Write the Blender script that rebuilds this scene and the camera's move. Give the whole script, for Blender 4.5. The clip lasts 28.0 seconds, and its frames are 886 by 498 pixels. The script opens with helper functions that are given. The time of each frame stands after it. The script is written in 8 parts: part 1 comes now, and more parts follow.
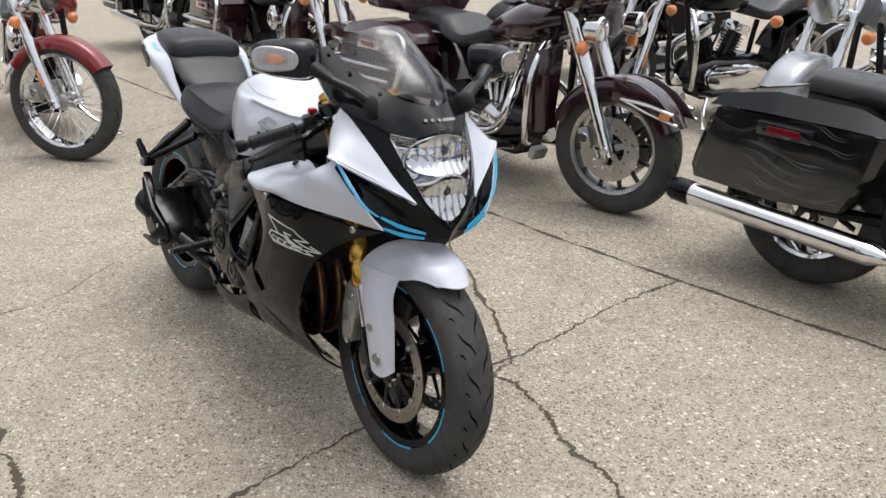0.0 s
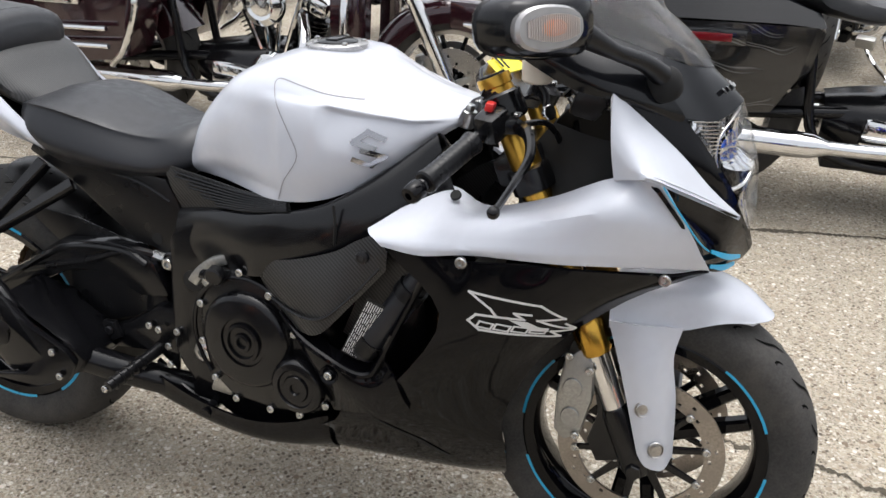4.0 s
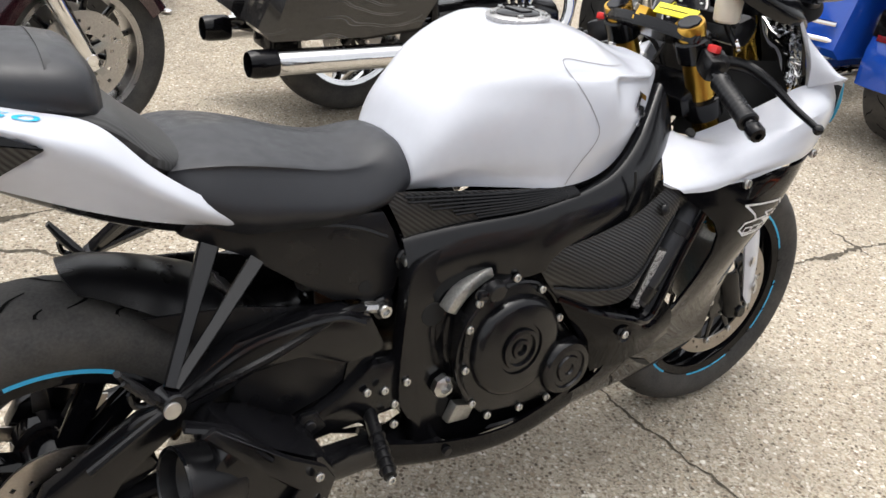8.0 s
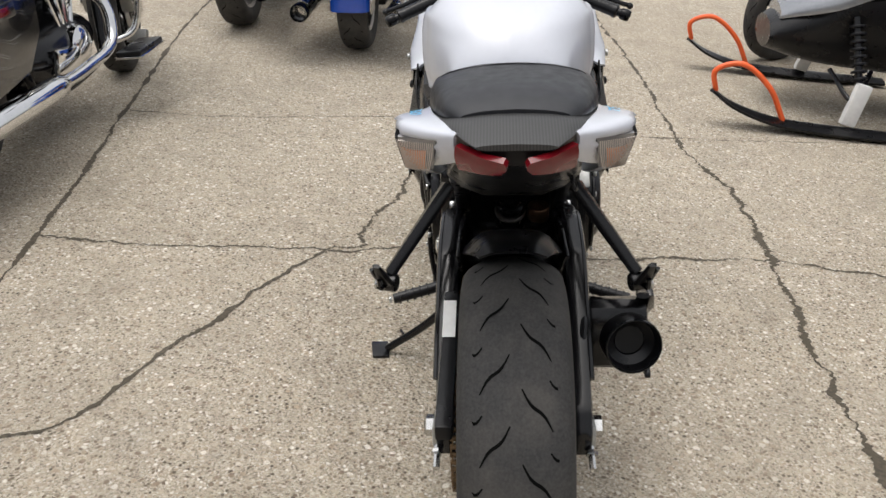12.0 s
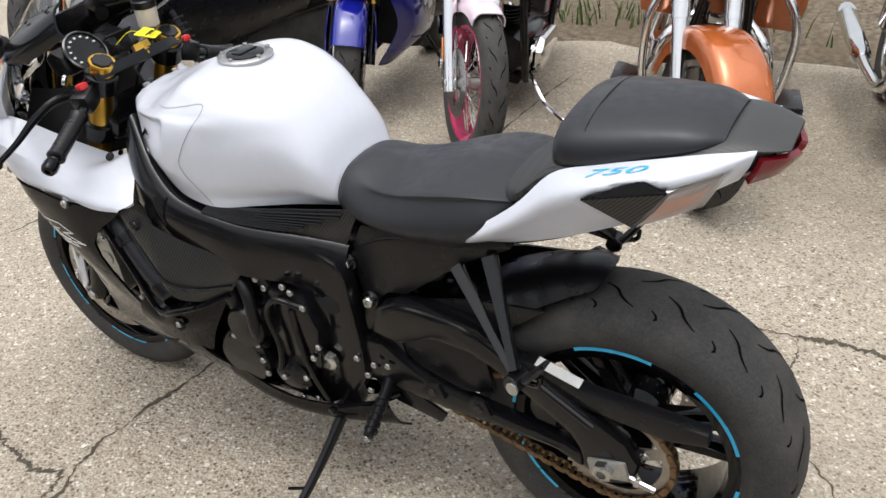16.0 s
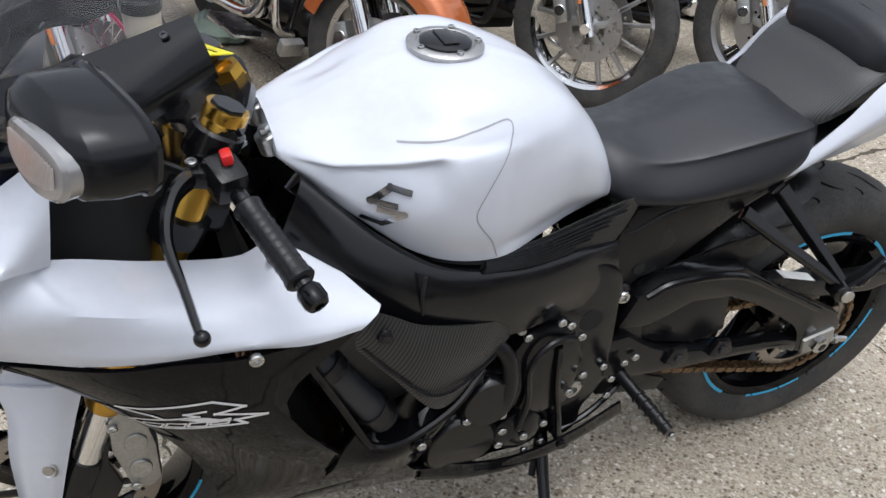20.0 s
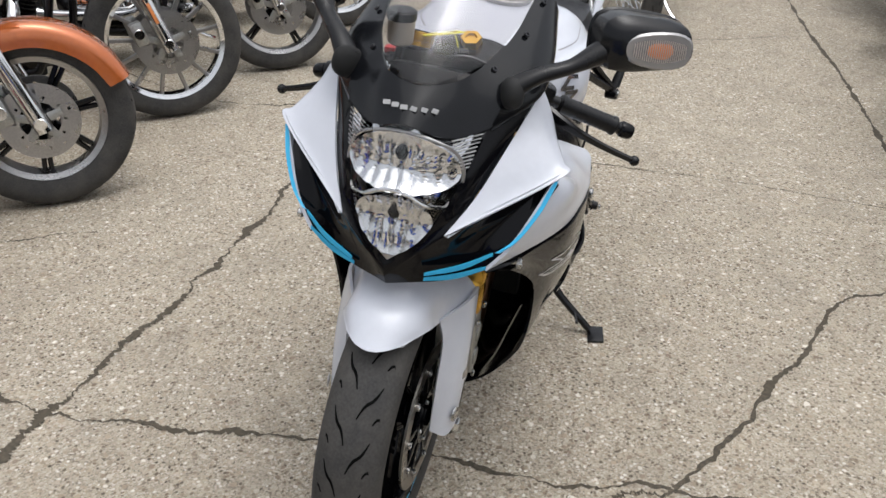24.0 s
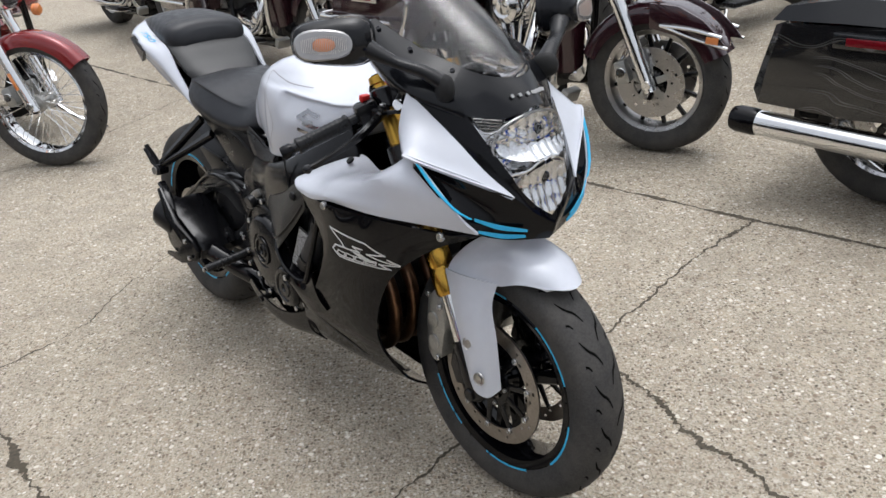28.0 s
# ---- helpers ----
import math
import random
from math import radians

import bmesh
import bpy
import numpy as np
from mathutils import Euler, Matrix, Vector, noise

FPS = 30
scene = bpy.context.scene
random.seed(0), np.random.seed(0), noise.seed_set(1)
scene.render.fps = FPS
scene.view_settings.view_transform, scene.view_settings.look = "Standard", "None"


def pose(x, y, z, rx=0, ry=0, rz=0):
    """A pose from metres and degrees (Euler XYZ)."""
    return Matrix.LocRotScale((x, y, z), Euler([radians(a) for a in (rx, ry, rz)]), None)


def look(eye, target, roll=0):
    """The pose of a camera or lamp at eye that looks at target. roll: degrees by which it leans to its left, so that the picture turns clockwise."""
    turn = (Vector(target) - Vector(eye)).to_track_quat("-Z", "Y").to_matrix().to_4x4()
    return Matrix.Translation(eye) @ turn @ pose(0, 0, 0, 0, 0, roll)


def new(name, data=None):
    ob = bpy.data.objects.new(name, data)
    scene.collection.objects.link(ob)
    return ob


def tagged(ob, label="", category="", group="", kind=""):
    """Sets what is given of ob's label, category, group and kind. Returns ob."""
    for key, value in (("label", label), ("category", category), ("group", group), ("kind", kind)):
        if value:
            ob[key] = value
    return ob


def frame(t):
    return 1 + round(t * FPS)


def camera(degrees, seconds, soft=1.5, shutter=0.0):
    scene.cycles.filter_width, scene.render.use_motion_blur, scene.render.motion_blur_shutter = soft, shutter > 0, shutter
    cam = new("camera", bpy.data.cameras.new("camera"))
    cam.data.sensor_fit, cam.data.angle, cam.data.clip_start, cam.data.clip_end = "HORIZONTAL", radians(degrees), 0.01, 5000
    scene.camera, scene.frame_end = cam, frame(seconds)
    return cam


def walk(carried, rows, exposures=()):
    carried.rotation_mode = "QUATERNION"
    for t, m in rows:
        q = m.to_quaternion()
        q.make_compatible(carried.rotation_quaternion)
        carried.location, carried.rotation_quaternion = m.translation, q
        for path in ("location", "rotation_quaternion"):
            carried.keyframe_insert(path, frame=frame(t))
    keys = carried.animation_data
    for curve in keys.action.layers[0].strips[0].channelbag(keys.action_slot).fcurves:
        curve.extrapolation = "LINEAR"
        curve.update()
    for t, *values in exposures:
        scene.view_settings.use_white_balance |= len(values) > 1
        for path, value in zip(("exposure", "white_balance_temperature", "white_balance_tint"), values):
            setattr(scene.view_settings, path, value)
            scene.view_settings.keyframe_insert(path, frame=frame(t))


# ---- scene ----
cam = camera(55.09, 28.0)

PATH = [
    (0, (0.0005, 0.1021, 1.4187), (0.0311, 1.8545, 0.6852), -0.31),
    (0.5, (-0.1124, 0.2656, 1.4098), (-0.0850, 2.0102, 0.6575), -1.40),
    (1, (-0.2141, 0.4284, 1.3948), (-0.1762, 2.1659, 0.6271), -1.28),
    (1.5, (-0.3002, 0.5538, 1.3771), (-0.1987, 2.2814, 0.5929), -1.47),
    (2, (-0.5153, 0.7104, 1.3658), (-0.0952, 2.3843, 0.5711), -3.90),
    (2.5, (-0.7022, 0.8101, 1.3739), (-0.0694, 2.3995, 0.5472), -5.30),
    (3, (-0.7780, 0.9342, 1.3579), (-0.0723, 2.4795, 0.5071), -3.39),
    (3.5, (-0.8942, 1.0781, 1.3419), (-0.0718, 2.5568, 0.4776), -1.54),
    (4, (-1.0606, 1.2365, 1.3339), (-0.1002, 2.6108, 0.4401), -0.49),
    (4.5, (-1.1058, 1.4130, 1.3183), (-0.0304, 2.6831, 0.4016), 1.16),
    (6.5, (-1.4911, 2.1350, 1.2936), (0.0892, 2.6260, 0.3600), 7.03),
    (7, (-1.5782, 2.2737, 1.3064), (0.0320, 2.5327, 0.3316), 7.04),
    (7.5, (-1.7247, 2.4399, 1.3395), (-0.1142, 2.5844, 0.3418), 6.66),
    (8, (-1.7826, 2.6196, 1.3316), (-0.1510, 2.6426, 0.3582), 6.99),
    (8.5, (-1.8570, 2.8230, 1.3386), (-0.2192, 2.7023, 0.3830), 7.87),
    (9, (-1.9310, 3.0642, 1.3233), (-0.3162, 2.8207, 0.3521), 8.80),
    (9.5, (-1.9165, 3.2480, 1.3119), (-0.3320, 2.8435, 0.3445), 8.58),
    (10, (-1.9058, 3.4449, 1.3196), (-0.3737, 2.8249, 0.3825), 8.25),
    (10.5, (-1.9038, 3.7057, 1.3288), (-0.4545, 2.9238, 0.3811), 6.36),
    (11, (-1.7946, 3.8789, 1.3096), (-0.4418, 2.9461, 0.3558), 4.44),
    (11.5, (-1.6469, 4.0526, 1.3274), (-0.4414, 2.9152, 0.3983), 4.19),
    (12, (-1.4975, 4.2484, 1.3277), (-0.4851, 2.9136, 0.4313), 3.85),
    (12.5, (-1.3328, 4.3860, 1.3258), (-0.5229, 2.9026, 0.4578), 2.70),
    (13, (-1.1194, 4.4692, 1.3475), (-0.5247, 2.8719, 0.5079), -0.07),
    (13.5, (-0.9208, 4.5312, 1.3517), (-0.6134, 2.8471, 0.5275), -3.01),
    (15.5, (-0.1599, 4.3653, 1.3926), (-0.6701, 2.7520, 0.5283), -2.18),
    (16, (-0.0576, 4.2279, 1.3791), (-0.7058, 2.6806, 0.4870), -2.64),
    (16.5, (0.0114, 4.0742, 1.3825), (-0.7083, 2.5806, 0.4545), -2.17),
    (17, (0.1118, 3.8908, 1.3784), (-0.7197, 2.4717, 0.4271), -2.61),
    (17.5, (0.2699, 3.7092, 1.3723), (-0.6970, 2.3945, 0.3993), -2.25),
    (18, (0.3595, 3.5061, 1.3424), (-0.7195, 2.2980, 0.3494), -1.85),
    (18.5, (0.4588, 3.3367, 1.3454), (-0.7868, 2.2922, 0.3618), -0.34),
    (19, (0.6023, 3.1473, 1.3413), (-0.7824, 2.3170, 0.3397), 0.92),
    (19.5, (0.6720, 2.9897, 1.3165), (-0.8072, 2.3713, 0.2969), 1.97),
    (20, (0.7538, 2.8325, 1.3300), (-0.8166, 2.4680, 0.3245), 2.94),
    (20.5, (0.9155, 2.6165, 1.3480), (-0.7015, 2.4976, 0.3575), 3.33),
    (21, (0.9924, 2.4309, 1.3422), (-0.6448, 2.4811, 0.3794), 4.19),
    (21.5, (1.0448, 2.2524, 1.3521), (-0.5938, 2.5034, 0.4236), 4.79),
    (22, (1.1525, 2.0279, 1.3491), (-0.4528, 2.4425, 0.4211), 5.34),
    (22.5, (1.1778, 1.8559, 1.3557), (-0.3967, 2.3713, 0.4254), 4.95),
    (24.5, (0.9275, 1.1073, 1.4083), (-0.1954, 2.3247, 0.4772), -0.80),
    (25, (0.8311, 0.8812, 1.4234), (-0.0919, 2.2774, 0.5241), -1.12),
    (25.5, (0.7008, 0.6584, 1.4134), (-0.0429, 2.1566, 0.5121), -1.85),
    (26, (0.4925, 0.5935, 1.4003), (-0.0810, 2.1723, 0.5123), -2.56),
    (26.5, (0.2854, 0.5361, 1.4167), (-0.1233, 2.1842, 0.5644), -3.34),
    (27, (0.0599, 0.4476, 1.4368), (-0.1875, 2.1261, 0.5816), -7.27),
    (27.5, (-0.0943, 0.4316, 1.4395), (-0.2040, 2.1239, 0.5827), -8.72),
    (28, (-0.2139, 0.4571, 1.4273), (-0.1686, 2.1506, 0.5671), -7.52),
]
walk(cam, [(t, look(eye, target, roll)) for t, eye, target, roll in PATH], [(0, 0.52, 6350, 10), (3, 0.70, 6350, 10), (4.5, 0.85, 6450, 10), (7, 0.96, 6550, 10), (8, 0.96, 6600, 10), (10, 0.76, 6650, 10), (12, 0.40, 6600, 10), (13, 0.42, 6500, 10), (16, 0.65, 6450, 10), (17, 0.62, 6300, 10), (19, 0.49, 6100, 10), (20, 0.49, 6100, 10), (22, 0.34, 6250, 10), (25, 0.38, 6400, 10), (26, 0.49, 6350, 10), (27, 0.48, 6250, 10), (28, 0.46, 6250, 10)])

# ---- world, sun ----
from mathutils.bvhtree import BVHTree

world = bpy.data.worlds.new("sky")
scene.world = world
world.use_nodes = True
wn = world.node_tree
sky = wn.nodes.new("ShaderNodeTexSky")
sky.sky_type = "NISHITA"
sky.sun_disc = False
sky.sun_elevation = radians(78)
sky.sun_rotation = radians(55)
sky.dust_density = 4.0
haze = wn.nodes.new("ShaderNodeHueSaturation")
haze.inputs["Saturation"].default_value = 0.2
wn.links.new(sky.outputs["Color"], haze.inputs["Color"])
# an overcast vault: brighter overhead than at the horizon
way = wn.nodes.new("ShaderNodeTexCoord")
height = wn.nodes.new("ShaderNodeSeparateXYZ")
vault = wn.nodes.new("ShaderNodeMapRange")
vault.inputs["To Min"].default_value, vault.inputs["To Max"].default_value = 0.85, 1.3
dim = wn.nodes.new("ShaderNodeMix")
dim.data_type, dim.blend_type = "RGBA", "MULTIPLY"
dim.inputs["Factor"].default_value = 1.0
wn.links.new(way.outputs["Generated"], height.inputs["Vector"])
wn.links.new(height.outputs["Z"], vault.inputs["Value"])
wn.links.new(haze.outputs["Color"], dim.inputs[6])
wn.links.new(vault.outputs["Result"], dim.inputs[7])
wn.links.new(dim.outputs[2], wn.nodes["Background"].inputs["Color"])
wn.nodes["Background"].inputs["Strength"].default_value = 0.15
sun = new("sun", bpy.data.lights.new("sun", "SUN"))
sun.data.energy = 0.6
sun.data.angle = radians(90)
sun.data.color = (1.0, 0.975, 0.94)
sun.rotation_euler = (radians(8), 0, radians(125))


# ---- materials ----
class Nodes:
    """A small builder for one node material."""

    def __init__(self, name):
        self.m = bpy.data.materials.new(name)
        self.m.use_nodes = True
        self.t = self.m.node_tree
        self.b = self.t.nodes["Principled BSDF"]
        self.out = self.t.nodes["Material Output"]

    def n(self, kind, **values):
        node = self.t.nodes.new("ShaderNode" + kind)
        for key, value in values.items():
            if key in node.inputs:
                node.inputs[key].default_value = value
        return node

    def link(self, a, b):
        self.t.links.new(a, b)

    def coords(self, scale=1.0):
        tc = self.n("TexCoord")
        mp = self.n("Mapping")
        mp.inputs["Scale"].default_value = (scale, scale, scale) if not isinstance(scale, tuple) else scale
        self.link(tc.outputs["Object"], mp.inputs["Vector"])
        return mp.outputs["Vector"]

    def noise(self, vec, scale, detail=4.0, rough=0.5):
        nz = self.n("TexNoise", Scale=scale, Detail=detail, Roughness=rough)
        self.link(vec, nz.inputs["Vector"])
        return nz.outputs["Fac"]

    def ramp(self, fac, stops):
        r = self.n("ValToRGB")
        el = r.color_ramp.elements
        while len(el) < len(stops):
            el.new(0.5)
        for e, (p, c) in zip(el, stops):
            e.position = p
            e.color = (c, c, c, 1) if not isinstance(c, tuple) else (*c, 1)
        self.link(fac, r.inputs["Fac"])
        return r.outputs["Color"]

    def mix(self, fac, a, b, mode="MIX"):
        mx = self.t.nodes.new("ShaderNodeMix")
        mx.data_type, mx.blend_type = "RGBA", mode
        for sock, v in ((mx.inputs["Factor"], fac), (mx.inputs[6], a), (mx.inputs[7], b)):
            if isinstance(v, tuple):
                sock.default_value = (*v, 1)
            elif isinstance(v, (int, float)):
                sock.default_value = v
            else:
                self.link(v, sock)
        return mx.outputs[2]

    def bump(self, height, strength, dist=0.01):
        b = self.n("Bump", Strength=strength, Distance=dist)
        self.link(height, b.inputs["Height"])
        self.link(b.outputs["Normal"], self.b.inputs["Normal"])


def paint(name, col, rough=0.35, metal=0.0, coat=0.0, grain=0.04, scale=60.0, bump=0.0, spread=0.1, spec=0.5):
    """A painted, plastic or metal surface with grain, smudges and uneven gloss."""
    k = Nodes(name)
    v = k.coords()
    fine, wide = k.noise(v, scale), k.noise(v, scale * 0.07, 3)
    dark = tuple(c * (1 - 2 * grain) for c in col)
    light = tuple(min(1, c * (1 + 1.5 * grain)) for c in col)
    a = k.ramp(fine, [(0.3, dark), (0.7, light)])
    k.link(k.mix(k.ramp(wide, [(0.35, 0.0), (0.7, 1.0)]), a, tuple(c * (1 - spread) for c in col)), k.b.inputs["Base Color"])
    k.link(k.ramp(wide, [(0.3, max(0.02, rough * 0.8)), (0.75, min(1, rough * 1.25))]), k.b.inputs["Roughness"])
    k.b.inputs["Metallic"].default_value = metal
    k.b.inputs["Coat Weight"].default_value = coat
    k.b.inputs["Coat Roughness"].default_value = 0.06
    k.b.inputs["Specular IOR Level"].default_value = spec
    if bump:
        k.bump(fine, bump, 0.002)
    return k.m


def concrete_material():
    k = Nodes("exposed_aggregate_concrete")
    v = k.coords()
    peb = k.n("TexVoronoi", Scale=95.0)
    peb2 = k.n("TexVoronoi", Scale=230.0)
    big = k.n("TexVoronoi", Scale=42.0)
    warp = k.n("TexNoise", Scale=30.0, Detail=2.0)
    k.link(v, warp.inputs["Vector"])
    moved = k.t.nodes.new("ShaderNodeMix")
    moved.data_type, moved.blend_type = "RGBA", "LINEAR_LIGHT"
    moved.inputs["Factor"].default_value = 0.006
    k.link(v, moved.inputs[6])
    k.link(warp.outputs["Color"], moved.inputs[7])
    for p in (peb, peb2, big):
        k.link(moved.outputs[2], p.inputs["Vector"])

    def hue(node, i):
        sep = k.n("SeparateColor")
        k.link(node.outputs["Color"], sep.inputs["Color"])
        return sep.outputs[i]
    sand = k.ramp(hue(peb2, 1), [(0.0, (0.19, 0.165, 0.13)), (0.3, (0.36, 0.315, 0.25)), (0.75, (0.45, 0.405, 0.335)), (1.0, (0.56, 0.525, 0.46))])
    stone = k.ramp(hue(peb, 0), [(0.0, (0.04, 0.03, 0.022)), (0.17, (0.16, 0.12, 0.085)), (0.32, (0.36, 0.295, 0.22)), (0.6, (0.47, 0.42, 0.34)), (0.84, (0.53, 0.48, 0.41)), (0.95, (0.78, 0.76, 0.71))])
    base = k.mix(k.ramp(peb.outputs["Distance"], [(0.3, 0.95), (0.5, 0.0)]), sand, stone)
    flint = k.ramp(hue(big, 1), [(0.0, (0.16, 0.12, 0.09)), (0.4, (0.40, 0.33, 0.25)), (0.7, (0.55, 0.51, 0.44)), (1.0, (0.80, 0.78, 0.73))])
    some = k.ramp(hue(big, 2), [(0.62, 0.0), (0.66, 1.0)])
    spot = k.mix(1.0, some, k.ramp(big.outputs["Distance"], [(0.24, 1.0), (0.34, 0.0)]), "MULTIPLY")
    base = k.mix(spot, base, flint)
    wide = k.noise(v, 0.9, 5, 0.6)
    base = k.mix(k.ramp(wide, [(0.35, 0.0), (0.75, 0.22)]), base, (0.50, 0.45, 0.365))
    mid = k.noise(v, 4.5, 6, 0.65)
    base = k.mix(k.ramp(mid, [(0.45, 0.0), (0.75, 0.5)]), base, (0.25, 0.22, 0.18))
    damp = k.noise(v, 0.35, 3, 0.5)
    base = k.mix(k.ramp(damp, [(0.52, 0.0), (0.72, 0.3)]), base, (0.33, 0.275, 0.205))
    worn = k.noise(v, 13.0, 5, 0.7)
    base = k.mix(k.ramp(worn, [(0.52, 0.0), (0.7, 0.28)]), base, (0.56, 0.485, 0.37))
    base = k.mix(k.ramp(k.noise(v, 21.0, 4, 0.7), [(0.58, 0.0), (0.72, 0.35)]), base, (0.20, 0.175, 0.14))
    pits = k.noise(v, 60.0, 3, 0.6)
    base = k.mix(k.ramp(pits, [(0.62, 0.0), (0.7, 0.75)]), base, (0.12, 0.10, 0.075))
    base = k.mix(1.0, base, (1.0, 0.985, 0.955), "MULTIPLY")
    k.link(base, k.b.inputs["Base Color"])
    k.b.inputs["Roughness"].default_value = 0.88
    k.b.inputs["Specular IOR Level"].default_value = 0.3
    add = k.n("Math")
    k.link(peb.outputs["Distance"], add.inputs[0])
    k.link(k.noise(v, 160, 3), add.inputs[1])
    k.bump(add.outputs[0], 1.0, 0.006)
    return k.m


def carbon_material():
    k = Nodes("carbon_look_film")
    v = k.coords()
    w = k.n("TexWave", Scale=78.0, Distortion=0.0)
    w.bands_direction = "DIAGONAL"
    k.link(v, w.inputs["Vector"])
    k.link(k.ramp(w.outputs["Fac"], [(0.3, 0.004), (0.7, 0.03)]), k.b.inputs["Base Color"])
    k.b.inputs["Roughness"].default_value = 0.3
    k.bump(w.outputs["Fac"], 0.3, 0.0015)
    return k.m


def soft_carbon_material():
    """Seat cover with a faint woven look."""
    k = Nodes("soft_carbon_vinyl")
    v = k.coords()
    w = k.n("TexWave", Scale=75.0, Distortion=0.2)
    w.bands_direction = "Y"
    k.link(v, w.inputs["Vector"])
    k.link(k.ramp(w.outputs["Fac"], [(0.3, 0.02), (0.7, 0.042)]), k.b.inputs["Base Color"])
    k.b.inputs["Roughness"].default_value = 0.46
    return k.m


def glass_material(name, tint, clear=0.9, rough=0.02):
    k = Nodes(name)
    tr = k.n("BsdfTransparent")
    tr.inputs["Color"].default_value = (*tint, 1)
    gl = k.n("BsdfGlossy")
    gl.inputs["Roughness"].default_value = rough
    lw = k.n("LayerWeight", Blend=0.5)
    edge = k.n("Math")
    edge.operation = "POWER"
    edge.inputs[1].default_value = 4.0
    k.link(lw.outputs["Facing"], edge.inputs[0])
    gain = k.n("Math")
    gain.operation = "MULTIPLY_ADD"
    gain.inputs[1].default_value, gain.inputs[2].default_value = 0.55, 0.035
    k.link(edge.outputs[0], gain.inputs[0])
    mx = k.n("MixShader")
    k.link(gain.outputs[0], mx.inputs["Fac"])
    k.link(tr.outputs[0], mx.inputs[1])
    k.link(gl.outputs[0], mx.inputs[2])
    k.link(mx.outputs[0], k.out.inputs["Surface"])
    return k.m


def tyre_material():
    k = Nodes("tyre_rubber")
    v = k.coords()
    dust = k.noise(v, 9, 6, 0.7)
    fine = k.noise(v, 220, 3)
    a = k.ramp(fine, [(0.3, 0.026), (0.7, 0.045)])
    k.link(k.mix(k.ramp(dust, [(0.4, 0.05), (0.75, 0.5)]), a, (0.115, 0.105, 0.092)), k.b.inputs["Base Color"])
    k.b.inputs["Roughness"].default_value = 0.75
    k.b.inputs["Specular IOR Level"].default_value = 0.25
    k.bump(fine, 0.3, 0.001)
    return k.m


def flame_material():
    """Gloss black paint with grey ghost flames."""
    k = Nodes("black_paint_ghost_flames")
    v = k.coords((1.0, 1.0, 2.0))
    warp = k.n("TexNoise", Scale=3.0, Detail=2.0)
    k.link(v, warp.inputs["Vector"])
    w = k.n("TexWave", Scale=3.2, Distortion=14.0, Detail=1.5)
    w.bands_direction = "Z"
    k.link(v, w.inputs["Vector"])
    line = k.ramp(w.outputs["Fac"], [(0.86, 0.0), (0.93, 1.0), (0.99, 0.05)])
    zone = k.ramp(k.noise(v, 3.0, 2), [(0.5, 0.0), (0.64, 0.7)])
    both_ = k.mix(1.0, line, zone, "MULTIPLY")
    k.link(k.mix(both_, (0.008, 0.008, 0.009), (0.18, 0.18, 0.18)), k.b.inputs["Base Color"])
    k.b.inputs["Roughness"].default_value = 0.14
    k.b.inputs["Coat Weight"].default_value = 0.7
    return k.m


CONCRETE = concrete_material()
CRACK = paint("crack_dirt", (0.075, 0.062, 0.043), 0.95, grain=0.3, scale=90)
RUBBER = tyre_material()
# near-black ribbons put the grooves' shade on an uncut tread
GROOVE_SHADE = paint("tread_groove_shade", (0.004, 0.004, 0.004), 0.95, spec=0.05)
GLOSS = paint("gloss_black_paint", (0.003, 0.003, 0.004), 0.06, grain=0.1, spec=0.2)
SATIN = paint("satin_black_aluminium", (0.005, 0.005, 0.006), 0.19, grain=0.2, scale=120, bump=0.03, spec=0.38)
PLASTIC = paint("matt_black_plastic", (0.007, 0.007, 0.008), 0.3, grain=0.2, scale=250, bump=0.08, spec=0.3)
GREY = paint("dark_grey_cowl_paint", (0.006, 0.0065, 0.008), 0.15, grain=0.1, spec=0.3)
# near black for dark parts; on uncut holes and slots it is painted shade
DARK = paint("black_and_hole_shade", (0.006, 0.006, 0.006), 0.8)
WHITE = paint("pearl_white_paint", (0.56, 0.58, 0.635), 0.22, coat=0.25, grain=0.015, spread=0.03)
VINYL = paint("black_seat_vinyl", (0.015, 0.016, 0.0195), 0.4, spec=0.42, grain=0.1, scale=700, bump=0.12, spread=0.06)
VINYL_FLAT = paint("smooth_black_vinyl", (0.014, 0.014, 0.015), 0.36, grain=0.2, scale=300, bump=0.15)
CARBON = carbon_material()
SOFT_CARBON = soft_carbon_material()
BADGE = paint("dark_chrome_badge", (0.42, 0.42, 0.44), 0.12, 1.0)
SEAM = paint("seam_shadow", (0.3, 0.3, 0.32), 0.6)
GOLD = paint("gold_anodised", (0.58, 0.34, 0.06), 0.28, 1.0, grain=0.06)
CHROME = paint("chrome", (0.80, 0.80, 0.80), 0.07, 1.0, grain=0.02)
STEEL = paint("brushed_steel", (0.46, 0.45, 0.44), 0.3, 1.0, grain=0.1, scale=150)
CAST = paint("silver_cast_metal", (0.42, 0.42, 0.40), 0.42, 0.85, grain=0.12, scale=180, bump=0.1)
DISC = paint("worn_disc_steel", (0.36, 0.33, 0.30), 0.33, 1.0, grain=0.12, scale=200)
BOLT = paint("zinc_bolt", (0.55, 0.55, 0.54), 0.28, 1.0, grain=0.08)
HEADER = paint("heat_tinted_pipe", (0.22, 0.12, 0.07), 0.35, 0.9, grain=0.25, scale=40)
RED = paint("red_switch", (0.62, 0.02, 0.02), 0.35)
RED_LENS = paint("red_lens", (0.15, 0.005, 0.01), 0.12, coat=0.1, grain=0.12, scale=90)
ORANGE_LENS = paint("orange_lens", (0.72, 0.25, 0.08), 0.15, coat=0.5)
